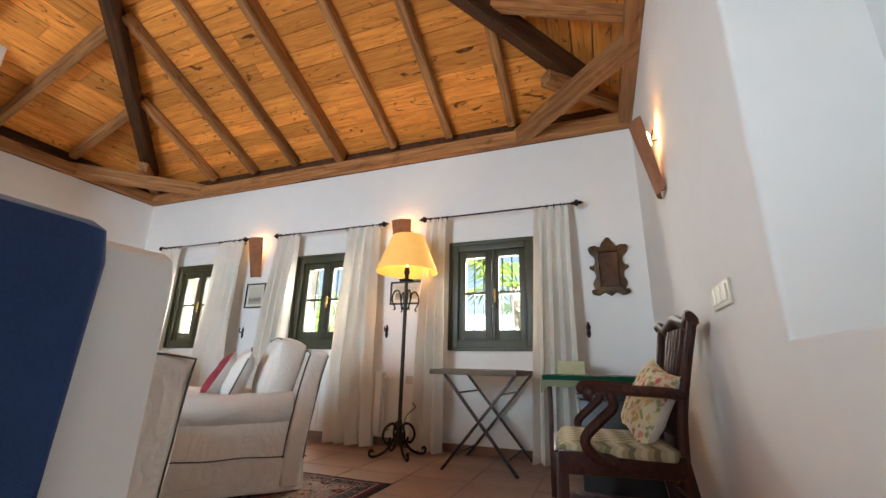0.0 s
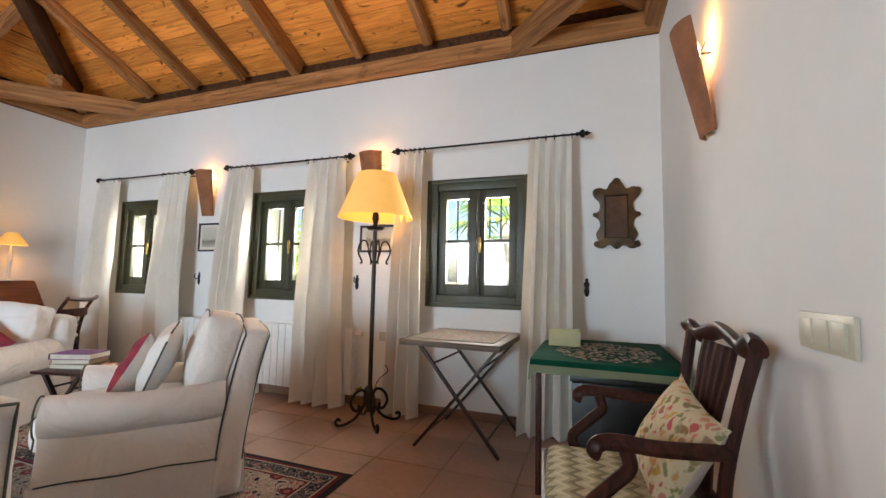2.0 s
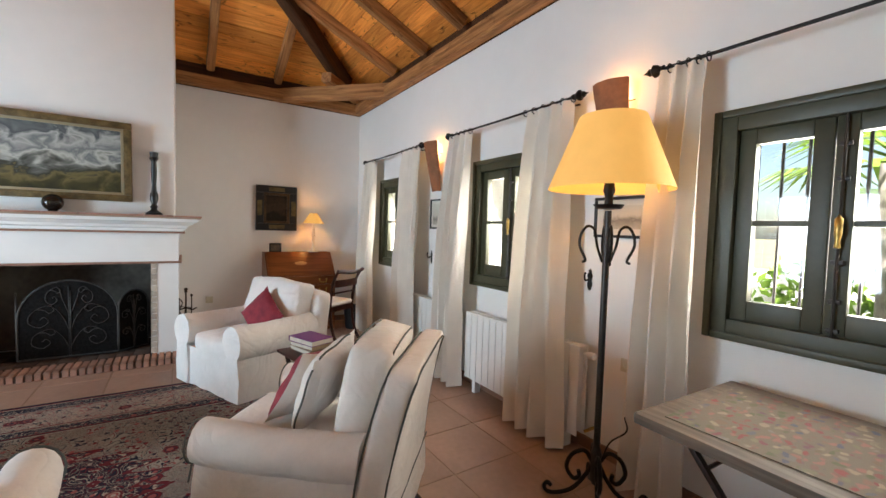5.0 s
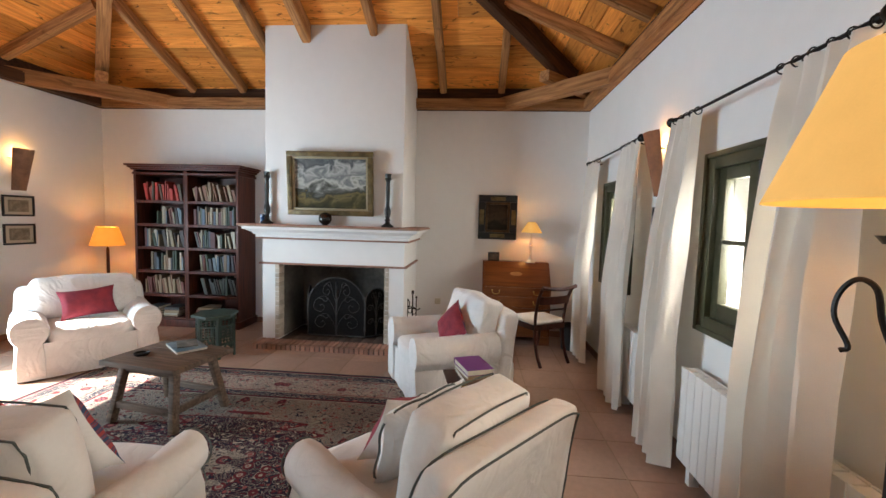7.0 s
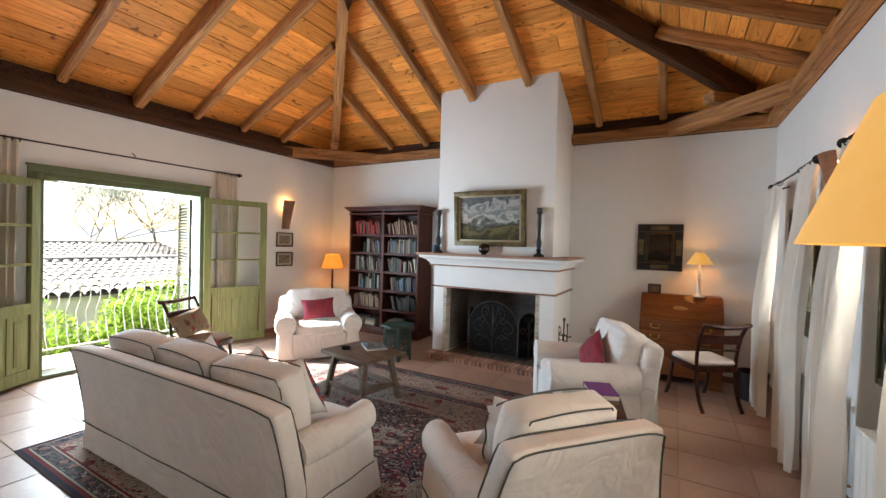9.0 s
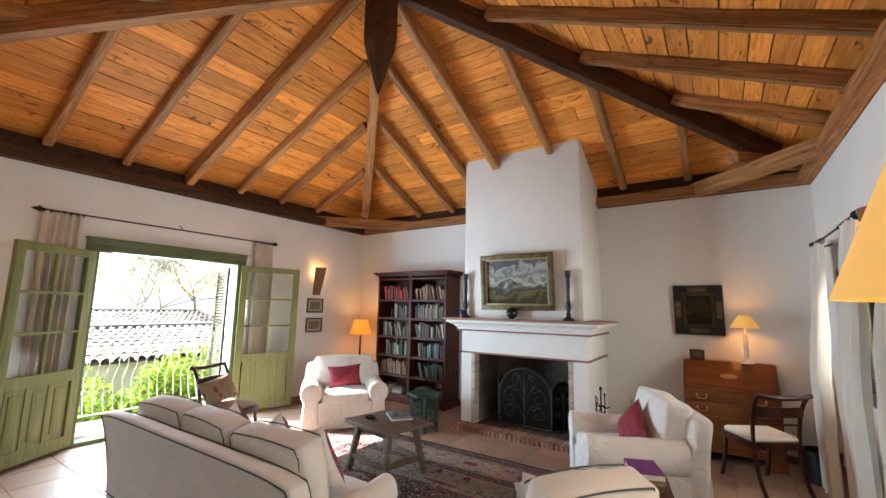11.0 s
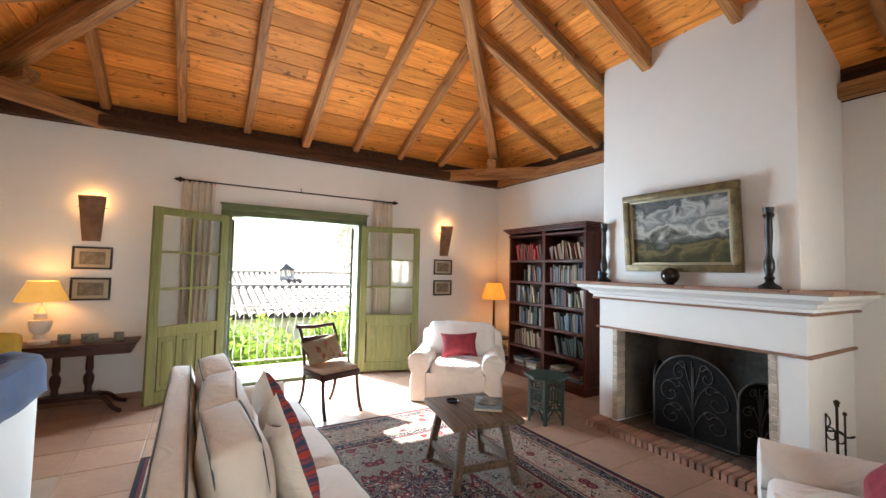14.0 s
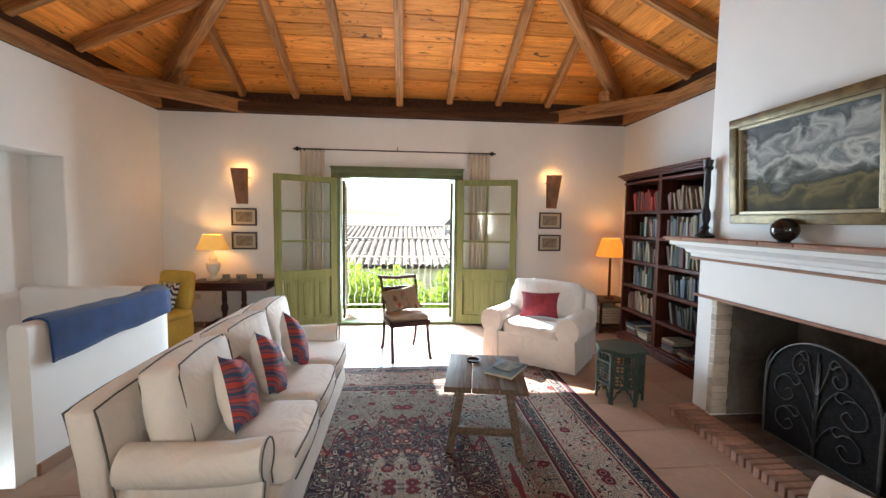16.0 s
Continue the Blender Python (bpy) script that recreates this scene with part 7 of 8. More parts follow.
def frame_picture(name, m, w, h, fw, fd, frame_mat, pic_mat, label, category, liner=None, mount=None):
    """A framed picture on a wall: local x to the right, z up from its foot, -y out of the wall."""
    p = thing(name, m, label, category)
    bm = bmesh.new()
    for a, b, c_, d in ((-w / 2, 0, w / 2, fw), (-w / 2, h - fw, w / 2, h), (-w / 2, fw, -w / 2 + fw, h - fw), (w / 2 - fw, fw, w / 2, h - fw)):
        bm_box(bm, a, -fd, b, c_, -0.001, d, min(0.008, fw * 0.3))
    part("frame", bm, frame_mat, p)
    k = fw
    if liner:
        bm = bmesh.new()
        q = fw * 0.35
        for a, b, c_, d in ((-w / 2 + k, k, w / 2 - k, k + q), (-w / 2 + k, h - k - q, w / 2 - k, h - k), (-w / 2 + k, k + q, -w / 2 + k + q, h - k - q), (w / 2 - k - q, k + q, w / 2 - k, h - k - q)):
            bm_box(bm, a, -fd * 0.7, b, c_, -0.001, d, 0.003)
        part("liner", bm, liner, p)
        k += q
    if mount:
        part("mount", box(-w / 2 + k, -0.008, k, w / 2 - k, -0.001, h - k), mount, p)
        k += w * 0.12
        part("picture", box(-w / 2 + k, -0.0105, k * 0.85, w / 2 - k, -0.0085, h - k * 0.85), pic_mat, p)
    else:
        part("picture", box(-w / 2 + k - 0.002, -0.010, k - 0.002, w / 2 - k + 0.002, -0.001, h - k + 0.002), pic_mat, p)
    return p


def paint_mat(name, stops, dirs, scale, distort, z0, z1):
    """Loose oil painting: tones by height, broken by brushy noise."""
    m = bpy.data.materials.new(name)
    m.use_nodes = True
    n, l = m.node_tree.nodes, m.node_tree.links
    b = n["Principled BSDF"]
    b.inputs["Roughness"].default_value = 0.65
    b.inputs["Specular IOR Level"].default_value = 0.15
    tc = n.new("ShaderNodeTexCoord")
    sp = n.new("ShaderNodeSeparateXYZ")
    l.new(tc.outputs["Object"], sp.inputs[0])
    nz = n.new("ShaderNodeTexNoise")
    nz.inputs["Scale"].default_value, nz.inputs["Detail"].default_value, nz.inputs["Distortion"].default_value = scale, 6, 0.7
    mp = n.new("ShaderNodeMapping")
    mp.inputs["Scale"].default_value = dirs
    l.new(tc.outputs["Object"], mp.inputs[0])
    l.new(mp.outputs[0], nz.inputs["Vector"])
    mr = n.new("ShaderNodeMapRange")
    mr.inputs[1].default_value, mr.inputs[2].default_value = z0, z1
    l.new(sp.outputs[2], mr.inputs[0])
    ma = n.new("ShaderNodeMath")
    ma.operation = "MULTIPLY_ADD"
    ma.inputs[1].default_value, ma.inputs[2].default_value = distort, -distort / 2
    l.new(nz.outputs[0], ma.inputs[0])
    ad = n.new("ShaderNodeMath")
    ad.operation = "ADD"
    l.new(ma.outputs[0], ad.inputs[0])
    l.new(mr.outputs[0], ad.inputs[1])
    rp = n.new("ShaderNodeValToRGB")
    while len(rp.color_ramp.elements) < len(stops):
        rp.color_ramp.elements.new(0.5)
    for i, (p, c) in enumerate(stops):
        rp.color_ramp.elements[i].position, rp.color_ramp.elements[i].color = p, (*c, 1)
    l.new(ad.outputs[0], rp.inputs[0])
    l.new(rp.outputs[0], b.inputs["Base Color"])
    bp = n.new("ShaderNodeBump")
    bp.inputs["Strength"].default_value, bp.inputs["Distance"].default_value = 0.4, 0.003
    l.new(nz.outputs[0], bp.inputs["Height"])
    l.new(bp.outputs[0], b.inputs["Normal"])
    return m


GILT = mat("dull_gilt", (0.21, 0.15, 0.065), 0.42, metal=0.45, var=0.3, scale=14, fine=70, bump=0.2)
GILT_DARK = mat("old_dark_gilt", (0.13, 0.065, 0.022), 0.45, metal=0.4, var=0.4, scale=9, fine=60, bump=0.4, color2=(0.03, 0.018, 0.01))
LINER = mat("pale_gilt_liner", (0.36, 0.30, 0.19), 0.45, metal=0.3, var=0.1)
LANDSCAPE = paint_mat("stormy_landscape", [(0.0, (0.035, 0.033, 0.02)), (0.16, (0.07, 0.06, 0.025)), (0.27, (0.16, 0.13, 0.055)), (0.34, (0.045, 0.045, 0.035)), (0.44, (0.14, 0.145, 0.13)), (0.54, (0.46, 0.46, 0.42)), (0.64, (0.16, 0.175, 0.175)), (0.76, (0.40, 0.40, 0.38)), (0.86, (0.08, 0.09, 0.095)), (1.0, (0.16, 0.17, 0.17))], (1.0, 1.0, 1.35), 5.5, 0.85, 0.03, 0.70)
frame_picture("landscape_painting", pose(0.935, 3.79, 1.575, 4, 0, 90), 1.02, 0.735, 0.062, 0.05, GILT, LANDSCAPE, "stormy mountain landscape painting in a gilt frame above the mantel", "painting", LINER)
DARKPIC = paint_mat("dark_devotional_painting", [(0.0, (0.012, 0.010, 0.008)), (0.45, (0.02, 0.016, 0.012)), (0.6, (0.06, 0.04, 0.025)), (1.0, (0.018, 0.014, 0.01))], (2, 2, 2), 6.0, 0.8, 0.0, 0.5)
p = frame_picture("dark_painting", pose(0.002, 5.78, 1.315, 0, 0, 90), 0.52, 0.60, 0.095, 0.04, BLACK, DARKPIC, "dark old painting in a black frame with gilt corners", "painting", GILT_DARK)
for sx in (-1, 1):
    part("gilt_ornament", box(sx * 0.215 - 0.03, -0.044, 0.20, sx * 0.215 + 0.03, -0.038, 0.40, 0.004), GILT, p, "dull gilt ornament")
part("gilt_ornament", box(-0.10, -0.044, 0.525, 0.10, -0.038, 0.575, 0.004), GILT, p, "dull gilt ornament")
part("gilt_ornament", box(-0.10, -0.044, 0.025, 0.10, -0.038, 0.075, 0.004), GILT, p, "dull gilt ornament")
MOUNT = mat("cream_mount", (0.50, 0.43, 0.32), 0.8, var=0.06)
ETCH = mat("sepia_print", (0.32, 0.26, 0.18), 0.7, var=0.4, scale=16, fine=60, color2=(0.12, 0.095, 0.065))
SHIP = paint_mat("ship_print", [(0.0, (0.45, 0.40, 0.32)), (0.3, (0.20, 0.18, 0.15)), (0.45, (0.50, 0.46, 0.38)), (1.0, (0.55, 0.52, 0.45))], (3, 3, 3), 9.0, 0.35, 0.05, 0.25)
for x in (5.64, 1.15):
    for z in (1.46, 1.12):
        frame_picture("framed_print", pose(x, 0.002, z, 0, 0, 180), 0.35, 0.25, 0.022, 0.02, BLACK, ETCH, "small sepia print in a black frame on the wall", "picture", None, MOUNT)
frame_picture("framed_print", pose(2.32, RY - 0.002, 1.40), 0.31, 0.31, 0.018, 0.02, BLACK, SHIP, "small ship print in a black frame between the windows", "picture", None, MAT_WHITE := mat("white_mount", (0.66, 0.62, 0.54), 0.8, var=0.05))
frame_picture("framed_print", pose(4.41, RY - 0.002, 1.38), 0.38, 0.25, 0.018, 0.02, BLACK, SHIP, "small animal print in a black frame behind the lamp", "picture", None, MAT_WHITE)


def carved_frame():
    c = thing("carved_mirror", pose(6.435, RY - 0.002, 1.42), "small old carved giltwood mirror with scrolled edges", "mirror")
    out = [(-0.125, 0.03), (-0.155, 0.0), (-0.10, -0.02), (-0.05, 0.005), (0.0, -0.025), (0.05, 0.005), (0.10, -0.02), (0.155, 0.0), (0.125, 0.03), (0.145, 0.09), (0.118, 0.15), (0.128, 0.20), (0.165, 0.235), (0.125, 0.27), (0.12, 0.33), (0.16, 0.38), (0.165, 0.43), (0.12, 0.45), (0.07, 0.435), (0.045, 0.48), (0.0, 0.51), (-0.045, 0.48), (-0.07, 0.435), (-0.12, 0.45), (-0.165, 0.43), (-0.16, 0.38), (-0.12, 0.33), (-0.125, 0.27), (-0.165, 0.235), (-0.128, 0.20), (-0.118, 0.15), (-0.145, 0.09)]
    outer = smooth_path([(x, 0, z) for x, z in out] + [(out[0][0], 0, out[0][1])], 4)[:-1]
    bm = bmesh.new()
    n = len(outer)
    r0 = [bm.verts.new((p.x, -0.004, p.z)) for p in outer]
    r1 = [bm.verts.new((p.x * 0.97, -0.03, 0.23 + (p.z - 0.23) * 0.97)) for p in outer]
    r2 = [bm.verts.new((max(-0.085, min(0.085, p.x * 0.8)), -0.036, max(0.055, min(0.385, 0.23 + (p.z - 0.23) * 0.8)))) for p in outer]
    r3 = [bm.verts.new((max(-0.075, min(0.075, p.x * 0.72)), -0.012, max(0.065, min(0.375, 0.23 + (p.z - 0.23) * 0.72)))) for p in outer]
    for a, b in ((r0, r1), (r1, r2), (r2, r3)):
        for i in range(n):
            k = (i + 1) % n
            bm.faces.new((a[i], a[k], b[k], b[i]))
    part("frame", bm, GILT_DARK, c)
    part("mirror_glass", box(-0.08, -0.013, 0.06, 0.08, -0.010, 0.38), mat("foxed_mirror_glass", (0.16, 0.10, 0.07), 0.25, metal=0.6, var=0.4, scale=14, color2=(0.07, 0.04, 0.03)), c, "dark foxed glass")
    for k, (x, z, r) in enumerate(((-0.14, 0.01, 0.022), (0.14, 0.01, 0.022), (-0.145, 0.235, 0.018), (0.145, 0.235, 0.018), (-0.145, 0.415, 0.022), (0.145, 0.415, 0.022), (0.0, 0.485, 0.026), (0, 0.0, 0.02))):
        part("scroll", tube([(x + q[0], -0.036, z + q[2]) for q in spiral(0, 0, r, r * 0.25, k, 1.5, 16)], 0.007, 6), GILT_DARK, c)


carved_frame()


def fire_screen():
    f = thing("fire_screen", pose(0.76, 3.80, 0.064), "black wrought iron fire screen with arched scrollwork panels", "fire screen")
    SCREEN_IRON = mat("worn_grey_iron", (0.10, 0.094, 0.09), 0.45, metal=0.4, var=0.25, scale=14, fine=90, bump=0.2)
    MESH = mat("black_wire_mesh", (0.016, 0.014, 0.0135), 0.8, metal=0.0, var=0.3, scale=40, fine=300, bump=0.5, spec=0.1)

    def panel(m, w, h0, h1):
        p = part("screen_panel", bmesh.new(), SCREEN_IRON, f)
        bm = bmesh.new()
        arc = [(-w / 2, 0, 0.02)] + [(-w / 2, 0, h0 * k / 4) for k in range(1, 4)] + [(w / 2 * -math.cos(math.pi * k / 16), 0, h0 + (h1 - h0) * math.sin(math.pi * k / 16)) for k in range(17)] + [(w / 2, 0, h0 * k / 4) for k in range(3, 0, -1)] + [(w / 2, 0, 0.02)]
        tube(arc, 0.008, 6, bm, closed=True)
        tube([(-0.006, 0, 0.03), (-0.006, 0, h1 - 0.05)], 0.005, 6, bm)
        tube([(0.006, 0, 0.03), (0.006, 0, h1 - 0.10)], 0.005, 6, bm)
        q = w / 0.72
        for sx in (-1, 1):
            # branches that leave the stem, swing out and curl in
            for z0, reach, top, r in ((0.10, 0.27, 0.30, 0.055), (0.26, 0.29, 0.52, 0.062), (0.42, 0.17, 0.69, 0.05)):
                z0, top = z0 * h1 / 0.75, top * h1 / 0.75
                rr = r * q
                out = smooth_path([(sx * 0.004, -0.004, z0), (sx * 0.05 * q, -0.004, z0 + (top - z0) * 0.55), (sx * reach * 0.5 * q, -0.004, top - 0.005), (sx * reach * 0.92 * q, -0.004, top - rr * 1.1), (sx * reach * 0.98 * q, -0.004, top - rr * 2.6), (sx * reach * 0.72 * q, -0.004, top - rr * 3.3), (sx * reach * 0.52 * q, -0.004, top - rr * 2.5), (sx * reach * 0.62 * q, -0.004, top - rr * 1.8), (sx * reach * 0.72 * q, -0.004, top - rr * 2.15)], 5)
                tube(out, 0.0031, 5, bm)
                tube(smooth_path([(sx * reach * 0.80 * q, -0.004, top - rr * 0.6), (sx * reach * 0.62 * q, -0.004, top - rr * 0.7), (sx * reach * 0.50 * q, -0.004, top - rr * 1.2), (sx * reach * 0.38 * q, -0.004, top - rr * 0.8), (sx * reach * 0.42 * q, -0.004, top - rr * 0.45)], 4), 0.004, 5, bm)
        bm.to_mesh(p.data)
        bm.free()
        for q in p.data.polygons:
            q.use_smooth = True
        p.matrix_basis = m
        bm = bmesh.new()
        vs = [bm.verts.new((x * 0.985, 0.004, z)) for x, y_, z in arc]
        bm.faces.new(vs)
        g = bmesh.ops.extrude_face_region(bm, geom=bm.faces[:])
        for v in [q for q in g["geom"] if isinstance(q, bmesh.types.BMVert)]:
            v.co.y += 0.003
        part("mesh", bm, MESH, p, "fine black wire mesh", smooth=False)
    panel(pose(0, 0, 0, 0, 0, 90), 0.72, 0.40, 0.75)
    panel(pose(-0.09, 0.365 + 0.115, 0, 0, 0, 90 + 38), 0.29, 0.46, 0.62)
    panel(pose(-0.142, -0.40, 0, 0, 0, 90 - 76), 0.29, 0.46, 0.62)


fire_screen()
ft = thing("fire_tools", pose(0.64, 4.735, 0, 0, 0, -20) @ Matrix.Scale(1.07, 4), "dark iron fire tools with ring handles on a stand", "fire tools")
TOOL_IRON = mat("brown_black_iron", (0.045, 0.032, 0.024), 0.5, metal=0.5, var=0.25, scale=12, bump=0.2)
part("base", lathe([(0.0, 0), (0.10, 0), (0.10, 0.015), (0.02, 0.03), (0.0, 0.03)], 18), TOOL_IRON, ft)
part("stem", tube([(0, 0, 0.02), (0, 0, 0.585)], 0.008, 8), TOOL_IRON, ft)
part("finial", lathe([(0.0, 0.575), (0.016, 0.59), (0.012, 0.60), (0.02, 0.612), (0.012, 0.625), (0.0, 0.632)], 10), TOOL_IRON, ft)
part("cross_bar", tube(smooth_path([(0.0, -0.10, 0.425), (0, -0.06, 0.405), (0, 0, 0.42), (0, 0.06, 0.405), (0, 0.10, 0.425)], 4), 0.007, 6), TOOL_IRON, ft)
for dy, top in ((-0.055, 0.50), (0.06, 0.545)):
    part("poker", tube([(0.02, dy, 0.06), (0.02, dy, top)], 0.006, 6), TOOL_IRON, ft)
    part("knob", lathe([(0.0, top - 0.005), (0.012, top + 0.005), (0.012, top + 0.018), (0.0, top + 0.028)], 10, pose(0.02, dy, 0)), TOOL_IRON, ft)
for dy, z in ((-0.055, 0.475), (-0.022, 0.40), (0.03, 0.395)):
    part("ring_handle", tube([(0.022, dy + 0.03 * math.cos(a), z + 0.04 * math.sin(a)) for a in [2 * math.pi * k / 16 for k in range(16)]], 0.005, 6, closed=True), TOOL_IRON, ft)

# switch and sockets
IVORY = mat("ivory_plastic", (0.60, 0.56, 0.44), 0.35, var=0.04, scale=6)
s = thing("light_switch", pose(RX, 4.785, 0.985, 0, 0, -90), "ivory triple light switch on the wall", "light switch")
part("plate", box(-0.115, -0.012, 0, 0.115, -0.0005, 0.088, 0.005), IVORY, s)
for k in range(3):
    part("rocker", box(-0.10 + k * 0.068, -0.019, 0.014, -0.10 + k * 0.068 + 0.06, -0.011, 0.074, 0.004), IVORY, s)
for m_ in (pose(4.49, RY, 0.58), pose(0.0, 4.99, 0.38, 0, 0, 90), pose(6.30, 0.0, 0.40, 0, 0, 180)):
    s = thing("wall_socket", m_, "ivory electric socket on the wall", "socket", "wall sockets")
    part("plate", box(-0.04, -0.010, 0, 0.04, -0.0005, 0.08, 0.004), IVORY, s)
    part("insert", lathe([(0.026, 0), (0.026, 0.004), (0.02, 0.004), (0.018, -0.002), (0.0, -0.002)], 16, pose(0, -0.010, 0.04, 90)), IVORY, s)


# ==== outdoors ====
ROOF_TILE = mat("bleached_roof_tile", (0.30, 0.28, 0.255), 0.85, var=0.25, scale=1.2, fine=14, bump=0.2, rand=0.25, island=True)
LIME = mat("limewash", (0.80, 0.78, 0.74), 0.9, var=0.05, scale=1.0)
LEAF = leafy(mat("hedge_leaf", (0.26, 0.38, 0.05), 0.6, var=0.4, scale=1.4, fine=8, bump=0.0, rand=0.45, island=True, color2=(0.13, 0.24, 0.03)))
LEAF_PALE = leafy(mat("olive_leaf", (0.36, 0.40, 0.34), 0.6, var=0.3, scale=1.4, bump=0.0, rand=0.4, island=True))
# bark kept pale: haze over the far trees is put into its colour
BARK = mat("grey_haze_bark", (0.34, 0.31, 0.27), 0.9, var=0.3, scale=8, fine=40, bump=0.6)
SOIL = mat("dry_grass_ground", (0.14, 0.14, 0.065), 0.95, var=0.3, scale=0.05, fine=0.8, bump=0.2, color2=(0.20, 0.16, 0.09))
# distance haze put into the hills as a pale blue colour that glows
HAZE_GLOW = shade_mat("hill_haze_glow", (0.30, 0.34, 0.38), (0.80, 0.90, 1.0), 0.20)
STONE = mat("pale_balcony_tile", (0.50, 0.42, 0.34), 0.8, var=0.12, scale=3, fine=30)
RAILING = mat("white_painted_iron", (0.60, 0.60, 0.57), 0.5, var=0.1, scale=20)

bm = bmesh.new()
bmesh.ops.create_circle(bm, cap_ends=True, segments=64, radius=2500, matrix=Matrix.Translation((3, 0, -3.6)))
structure("ground", bm, SOIL, "dry grassy ground below the house")
bm = bmesh.new()
prev = None
for k in range(121):
    a = radians(180 + 180 * k / 120)
    R = 900
    x, y = 3 + R * math.cos(a), R * math.sin(a)
    z = 2 + 20 * (0.5 + 0.5 * noise.noise((k * 0.13, 1.0, 0))) + 7 * noise.noise((k * 0.6, 4.0, 0))
    cur = (bm.verts.new((x, y, -8)), bm.verts.new((x, y, z)), bm.verts.new((x * 1.4, y * 1.4, -8)))
    if prev:
        bm.faces.new((prev[0], cur[0], cur[1], prev[1]))
        bm.faces.new((prev[1], cur[1], cur[2], prev[2]))
    prev = cur
structure("backdrop", bm, HAZE_GLOW, "low hills on the horizon in painted glowing haze")

bal = tagged(part("balcony_floor", box(1.2, -1.25, -0.20, 5.8, -T - 0.001, -0.03, 0.01), STONE), "pale tiled balcony outside the door", "balcony", kind="structure")
structure("door_sill", box(DX0 + 0.002, -T, -0.03, DX1 - 0.002, -0.141, 0.012, 0.004), STONE, "pale stone sill of the balcony door")
rail = thing("balcony_railing", Matrix(), "white iron balcony railing with bellied wavy bars", "railing")
part("top_rail", box(1.25, -1.20, 0.90, 5.75, -1.165, 0.925, 0.005), RAILING, rail)
part("bottom_rail", box(1.25, -1.20, 0.05, 5.75, -1.17, 0.07, 0.004), RAILING, rail)
base = None
for k in range(40):
    x = 1.32 + k * 0.112
    pts = smooth_path([(0, 0, 0.06), (0.012, -0.03, 0.18), (-0.012, -0.13, 0.32), (0.012, -0.10, 0.50), (-0.008, -0.02, 0.68), (0, 0, 0.91)], 3)
    if base is None:
        base = part("baluster", tube(pts, 0.008, 6), RAILING, rail, m=pose(x, -1.183, 0))
    else:
        o = new("baluster", base.data)
        o.parent = rail
        o.matrix_basis = pose(x, -1.183, 0)


def tiled_roof(name, x0, x1, y0, z0, y1, z1, label, hip=0.0):
    """A farm building whose near slope, from eave (y0, z0) up to ridge (y1, z1), is laid with barrel tiles."""
    h = thing(name, Matrix(), label, "building", "farm buildings")
    bm = bmesh.new()
    n = int((x1 - x0) / 0.24)
    rows = 9
    for i in range(n):
        xa = x0 + i * (x1 - x0) / n
        w = (x1 - x0) / n
        prof = [(0.0, -0.02), (0.12, 0.045), (0.3, 0.085), (0.5, 0.10), (0.7, 0.085), (0.88, 0.045), (1.0, -0.02)]
        for r in range(rows):
            ta, tb = r / rows, (r + 1) / rows
            lo, hi = [], []
            for u, dz in prof:
                j = 0.008 * noise.noise((i * 1.3, r * 2.1, 0))
                lo.append(bm.verts.new((xa + u * w * 0.98, y0 + (y1 - y0) * ta, z0 + (z1 - z0) * ta + dz + 0.03 + j)))
                hi.append(bm.verts.new((xa + u * w * 0.98, y0 + (y1 - y0) * tb, z0 + (z1 - z0) * tb + dz + j)))
            for k in range(6):
                bm.faces.new((lo[k], lo[k + 1], hi[k + 1], hi[k]))
    tagged(part("roof_tiles", bm, ROOF_TILE, h), "bleached barrel roof tiles", kind="stuff")
    bm = bmesh.new()
    q = [(x0, y0, z0), (x1, y0, z0), (x1, y1, z1), (x0, y1, z1), (x0, 2 * y1 - y0, z0), (x1, 2 * y1 - y0, z0)]
    v = [bm.verts.new((a, b, c - 0.03)) for a, b, c in q]
    for f in ((0, 1, 2, 3), (3, 2, 5, 4)):
        bm.faces.new([v[i] for i in f])
    part("roof_deck", bm, ROOF_TILE, h, smooth=False)
    part("wall", box(x0 + 0.3, 2 * y1 - y0 + 0.4, -3.6, x1 - 0.3, y0 - 0.35, z0 - 0.03), LIME, h, "whitewashed wall")
    part("ridge_tiles", tube([(x0, y1, z1 + 0.03), (x1, y1, z1 + 0.03)], 0.13, 8), ROOF_TILE, h)
    return h


tiled_roof("farm_building", -6.0, 16.0, -6.3, 0.12, -10.2, 0.72, "long farm building with a bleached tiled roof")
tiled_roof("farm_building", -5.0, 9.0, -13.0, 0.55, -17.0, 1.12, "farther farm building with a bleached tiled roof")
ch = thing("chimney", pose(1.02, -15.2, 0.35), "whitewashed chimney with a small tiled cap", "chimney")
part("shaft", box(-0.35, -0.3, -0.3, 0.35, 0.3, 0.75, 0.02), LIME, ch)
for x in (-0.27, 0.0, 0.27):
    part("pillar", box(x - 0.06, -0.28, 0.75, x + 0.06, 0.28, 1.0), LIME, ch)
part("cap", lathe([(0.0, 1.32), (0.5, 1.02), (0.5, 0.99), (0.0, 0.99)], 4, pose(0, 0, 0, 0, 0, 45)), ROOF_TILE, ch, smooth=False)


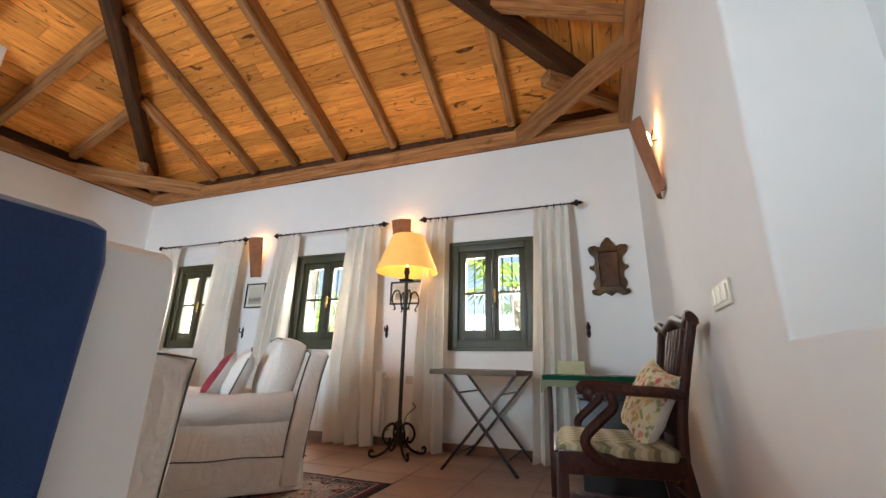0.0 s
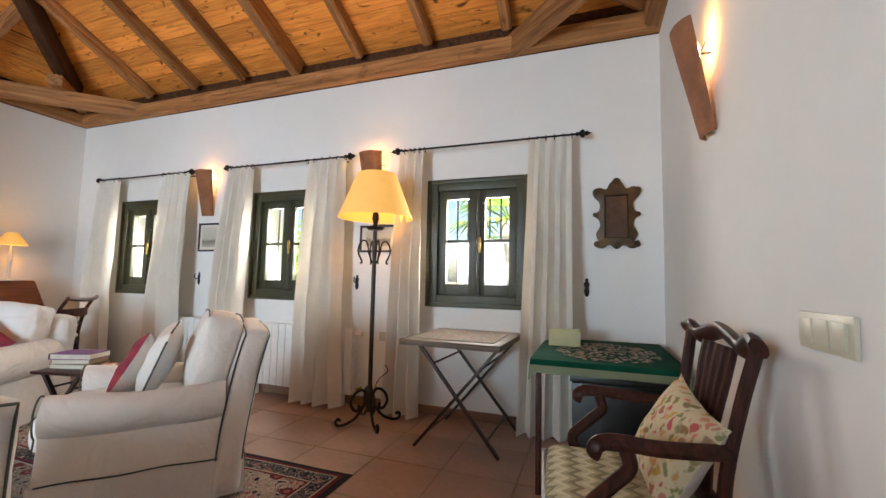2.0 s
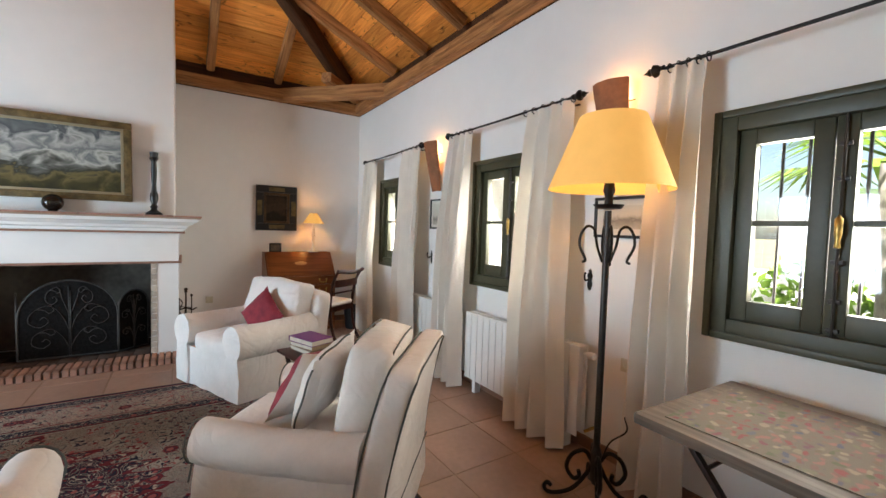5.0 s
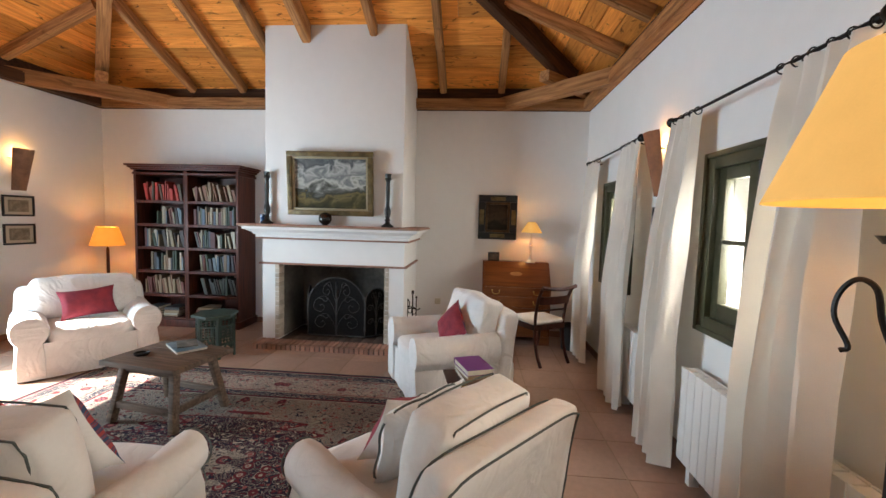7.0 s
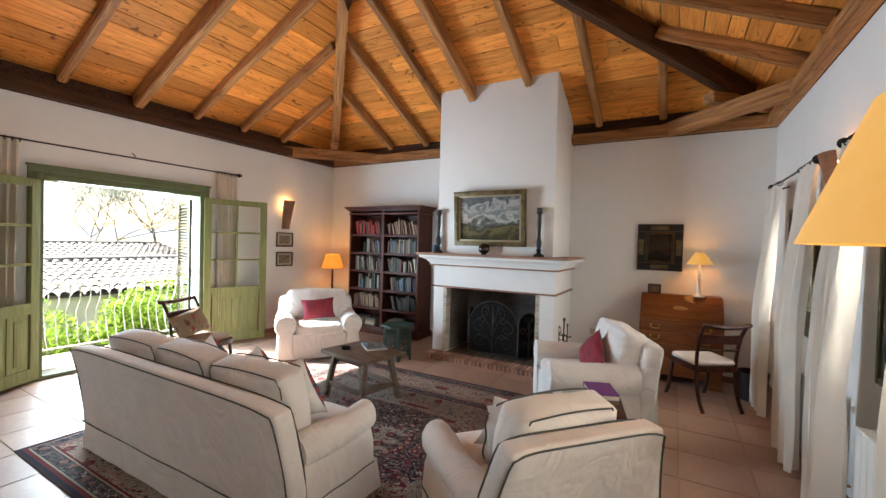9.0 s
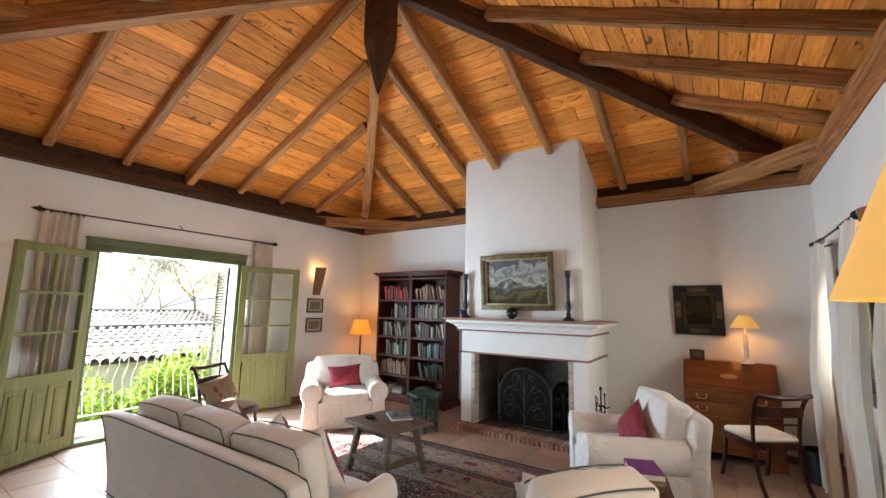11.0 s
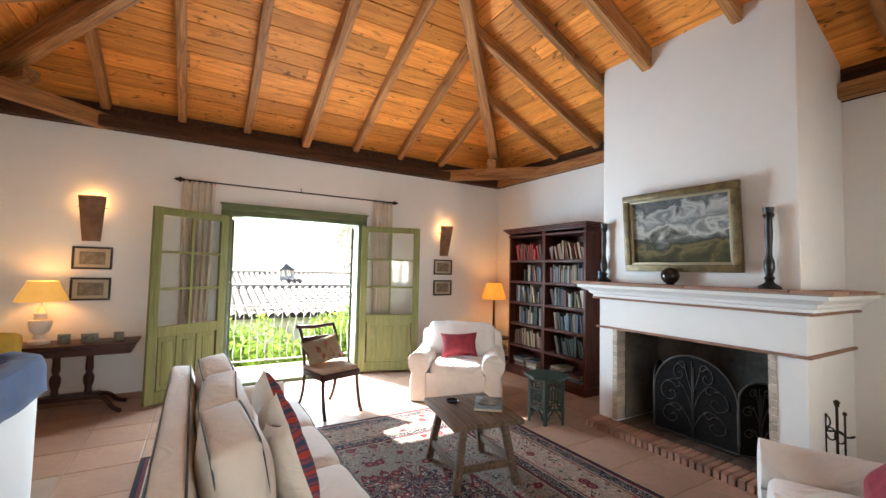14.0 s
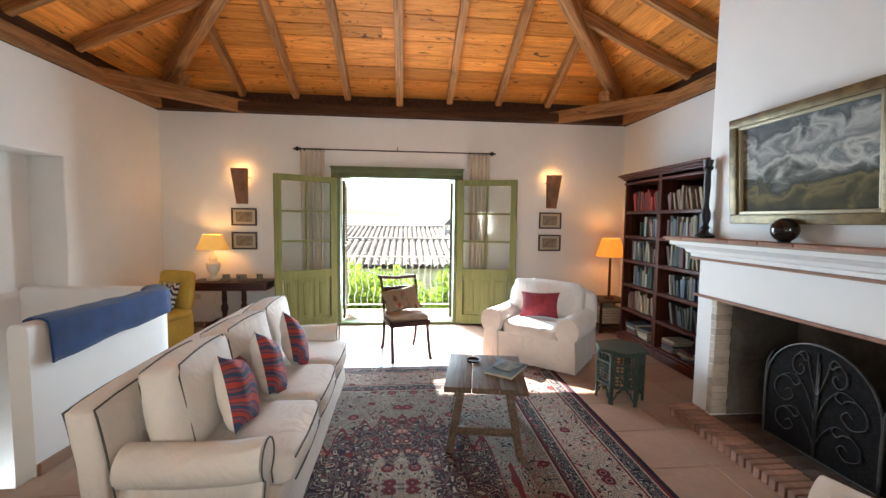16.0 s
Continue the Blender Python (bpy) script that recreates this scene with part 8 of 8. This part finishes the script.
def leaf_cloud(boxes, count, size, seed, bm=None):
    """Many small leaves strewn through ellipsoids (centre, radii), denser on the outside."""
    rng = random.Random(seed)
    vs, fs = [], []
    for k in range(count):
        c, r = boxes[rng.randrange(len(boxes))]
        d = Vector((rng.gauss(0, 1), rng.gauss(0, 1), rng.gauss(0, 1))).normalized()
        rad = rng.random() ** 0.4
        p = Vector((c[0] + d.x * r[0] * rad, c[1] + d.y * r[1] * rad, c[2] + d.z * r[2] * rad))
        s = size * rng.uniform(0.6, 1.4)
        a = Vector((rng.gauss(0, 1), rng.gauss(0, 1), rng.gauss(0, 1))).normalized()
        b = a.orthogonal().normalized()
        i = len(vs)
        vs += [p - a * s, p + b * s * 0.45, p + a * s, p - b * s * 0.45]
        fs.append((i, i + 1, i + 2, i + 3))
    me = bpy.data.meshes.new("leaves")
    me.from_pydata([tuple(v) for v in vs], [], fs)
    return me


def shrub(x, y, z, r, h, seed, material, count=2600, size=0.055, label="sunlit green shrub below the balcony"):
    rng = random.Random(seed)
    s = thing("shrub", pose(x, y, z), label, "shrub", "garden shrubs")
    bm = bmesh.new()
    for k in range(6):
        a = rng.uniform(0, 6.28)
        tube(smooth_path([(0, 0, 0), (0.15 * r * math.cos(a), 0.15 * r * math.sin(a), h * 0.4), (0.6 * r * math.cos(a), 0.6 * r * math.sin(a), h * 0.85)], 3), 0.03, 5, bm)
    part("stem", bm, BARK, s)
    me = leaf_cloud([((rng.uniform(-0.6, 0.6) * r, rng.uniform(-0.6, 0.6) * r, h * rng.uniform(0.45, 0.82)), (r * 0.5, r * 0.5, h * 0.26)) for k in range(9)], count, size, seed)
    me.materials.append(material)
    o = new("leaves", me)
    o.parent = s
    tagged(o, kind="stuff")
    return s


for k in range(9):
    shrub(-1.6 + k * 1.15, -2.9 - 0.5 * (k % 3), -3.6, 1.15, 4.10 + 0.22 * math.sin(k * 2.1), 50 + k, LEAF, 8500, 0.062)


def bare_tree(x, y, z, h, seed, label):
    rng = random.Random(seed)
    t = thing("tree", pose(x, y, z), label, "tree", "garden trees")
    bm, tips = bmesh.new(), []

    def grow(p, d, L, r, depth):
        q = p + d * L
        m_ = (p + q) / 2 + Vector((rng.uniform(-1, 1), rng.uniform(-1, 1), 0)) * L * 0.08
        tube([p, m_, q], r, 5, bm, taper=[1, 0.85, 0.7])
        if depth == 0:
            tips.append(q)
            return
        for k in range(3):
            nd = (d + Vector((rng.uniform(-1, 1), rng.uniform(-1, 1), rng.uniform(-0.3, 0.6))) * 0.95).normalized()
            grow(q, nd, L * rng.uniform(0.6, 0.8), r * 0.66, depth - 1)
    grow(Vector((0, 0, 0)), Vector((0.05, 0, 1)), h * 0.30, 0.075, 5)
    part("trunk", bm, BARK, t)
    me = leaf_cloud([(tuple(p), (0.5, 0.5, 0.45)) for p in tips], 15000, 0.04, seed)
    me.materials.append(LEAF_PALE)
    o = new("crown", me)
    o.parent = t
    tagged(o, kind="stuff")


bare_tree(-3.6, -20.0, -3.6, 11.0, 4, "thin-leaved tree behind the farm roofs")
bare_tree(-7.6, -21.5, -3.6, 11.5, 9, "thin-leaved tree behind the farm roofs")


def palm(x, y, z, h, seed):
    rng = random.Random(seed)
    p = thing("palm_tree", pose(x, y, z), "green fan palm outside the window", "tree")
    part("trunk", tube([(0.03 * math.sin(k), 0.03 * math.cos(k), h * k / 10) for k in range(11)], 0.16, 10), BARK, p)
    for k in range(16):
        a, el = 2.399 * k, rng.uniform(-0.3, 1.0)
        bm = bmesh.new()
        d = Vector((math.cos(a) * math.cos(el), math.sin(a) * math.cos(el), math.sin(el)))
        c = Vector((0, 0, h)) + d * 0.7
        tube([(0, 0, h), c], 0.014, 5, bm)
        side = d.cross(Vector((0, 0, 1))).normalized()
        up = side.cross(d)
        for j in range(17):
            b = radians(-95 + 190 * j / 16)
            e = d * math.cos(b) + side * math.sin(b)
            tip = c + e * 0.75 - Vector((0, 0, 0.18))
            w = side * math.cos(b) - d * math.sin(b)
            v = [bm.verts.new(q) for q in (c, c + e * 0.4 + w * 0.03 + up * 0.01, tip, c + e * 0.4 - w * 0.03 + up * 0.01)]
            bm.faces.new(v)
        part("frond", bm, LEAF, p, smooth=False)


palm(5.0, 10.3, -3.6, 5.75, 3)
for k in range(5):
    shrub(-2.2 + k * 2.3, 10.8 + 0.6 * (k % 2), -3.6, 1.5, 5.3 + 0.5 * math.sin(k * 1.7), 80 + k, LEAF, 4600, 0.08, "bright green bush outside the windows")
gw = thing("garden_wall", Matrix(), "whitewashed garden wall outside the windows", "wall")
part("wall", box(-8, 13.2, -3.6, 14, 13.5, 0.85, 0.03), LIME, gw)

# ==== floor tiles ====
rng = random.Random(21)
NX, NY = 15, 15
tw, th_ = RX / NX, RY / NY
tile_meshes = []
for k in range(4):
    bm = box(0.005, 0.005, -0.0115, tw - 0.005, th_ - 0.005, 0.0, 0.003)
    for v in bm.verts:
        v.co += Vector((noise.noise((v.co.x * 9 + k * 5, v.co.y * 9, 0)), noise.noise((v.co.x * 9, v.co.y * 9 + k * 5, 3)), 0)) * 0.0025
    me = bpy.data.meshes.new("floor_tile")
    bm.to_mesh(me)
    bm.free()
    me.materials.append(TERRACOTTA)
    tile_meshes.append(me)
for i in range(NX):
    for j in range(NY):
        x, y = i * tw, j * th_
        if x + tw > WELL[0] + 0.02 and y + th_ > WELL[1] + 0.02 and y < WELL[2] - 0.02:
            continue
        o = new("floor_tile", tile_meshes[rng.randrange(4)])
        o.parent = floor_slab
        o.matrix_basis = pose(x, y, rng.uniform(-0.0012, 0.0008), rng.uniform(-0.12, 0.12), rng.uniform(-0.12, 0.12))
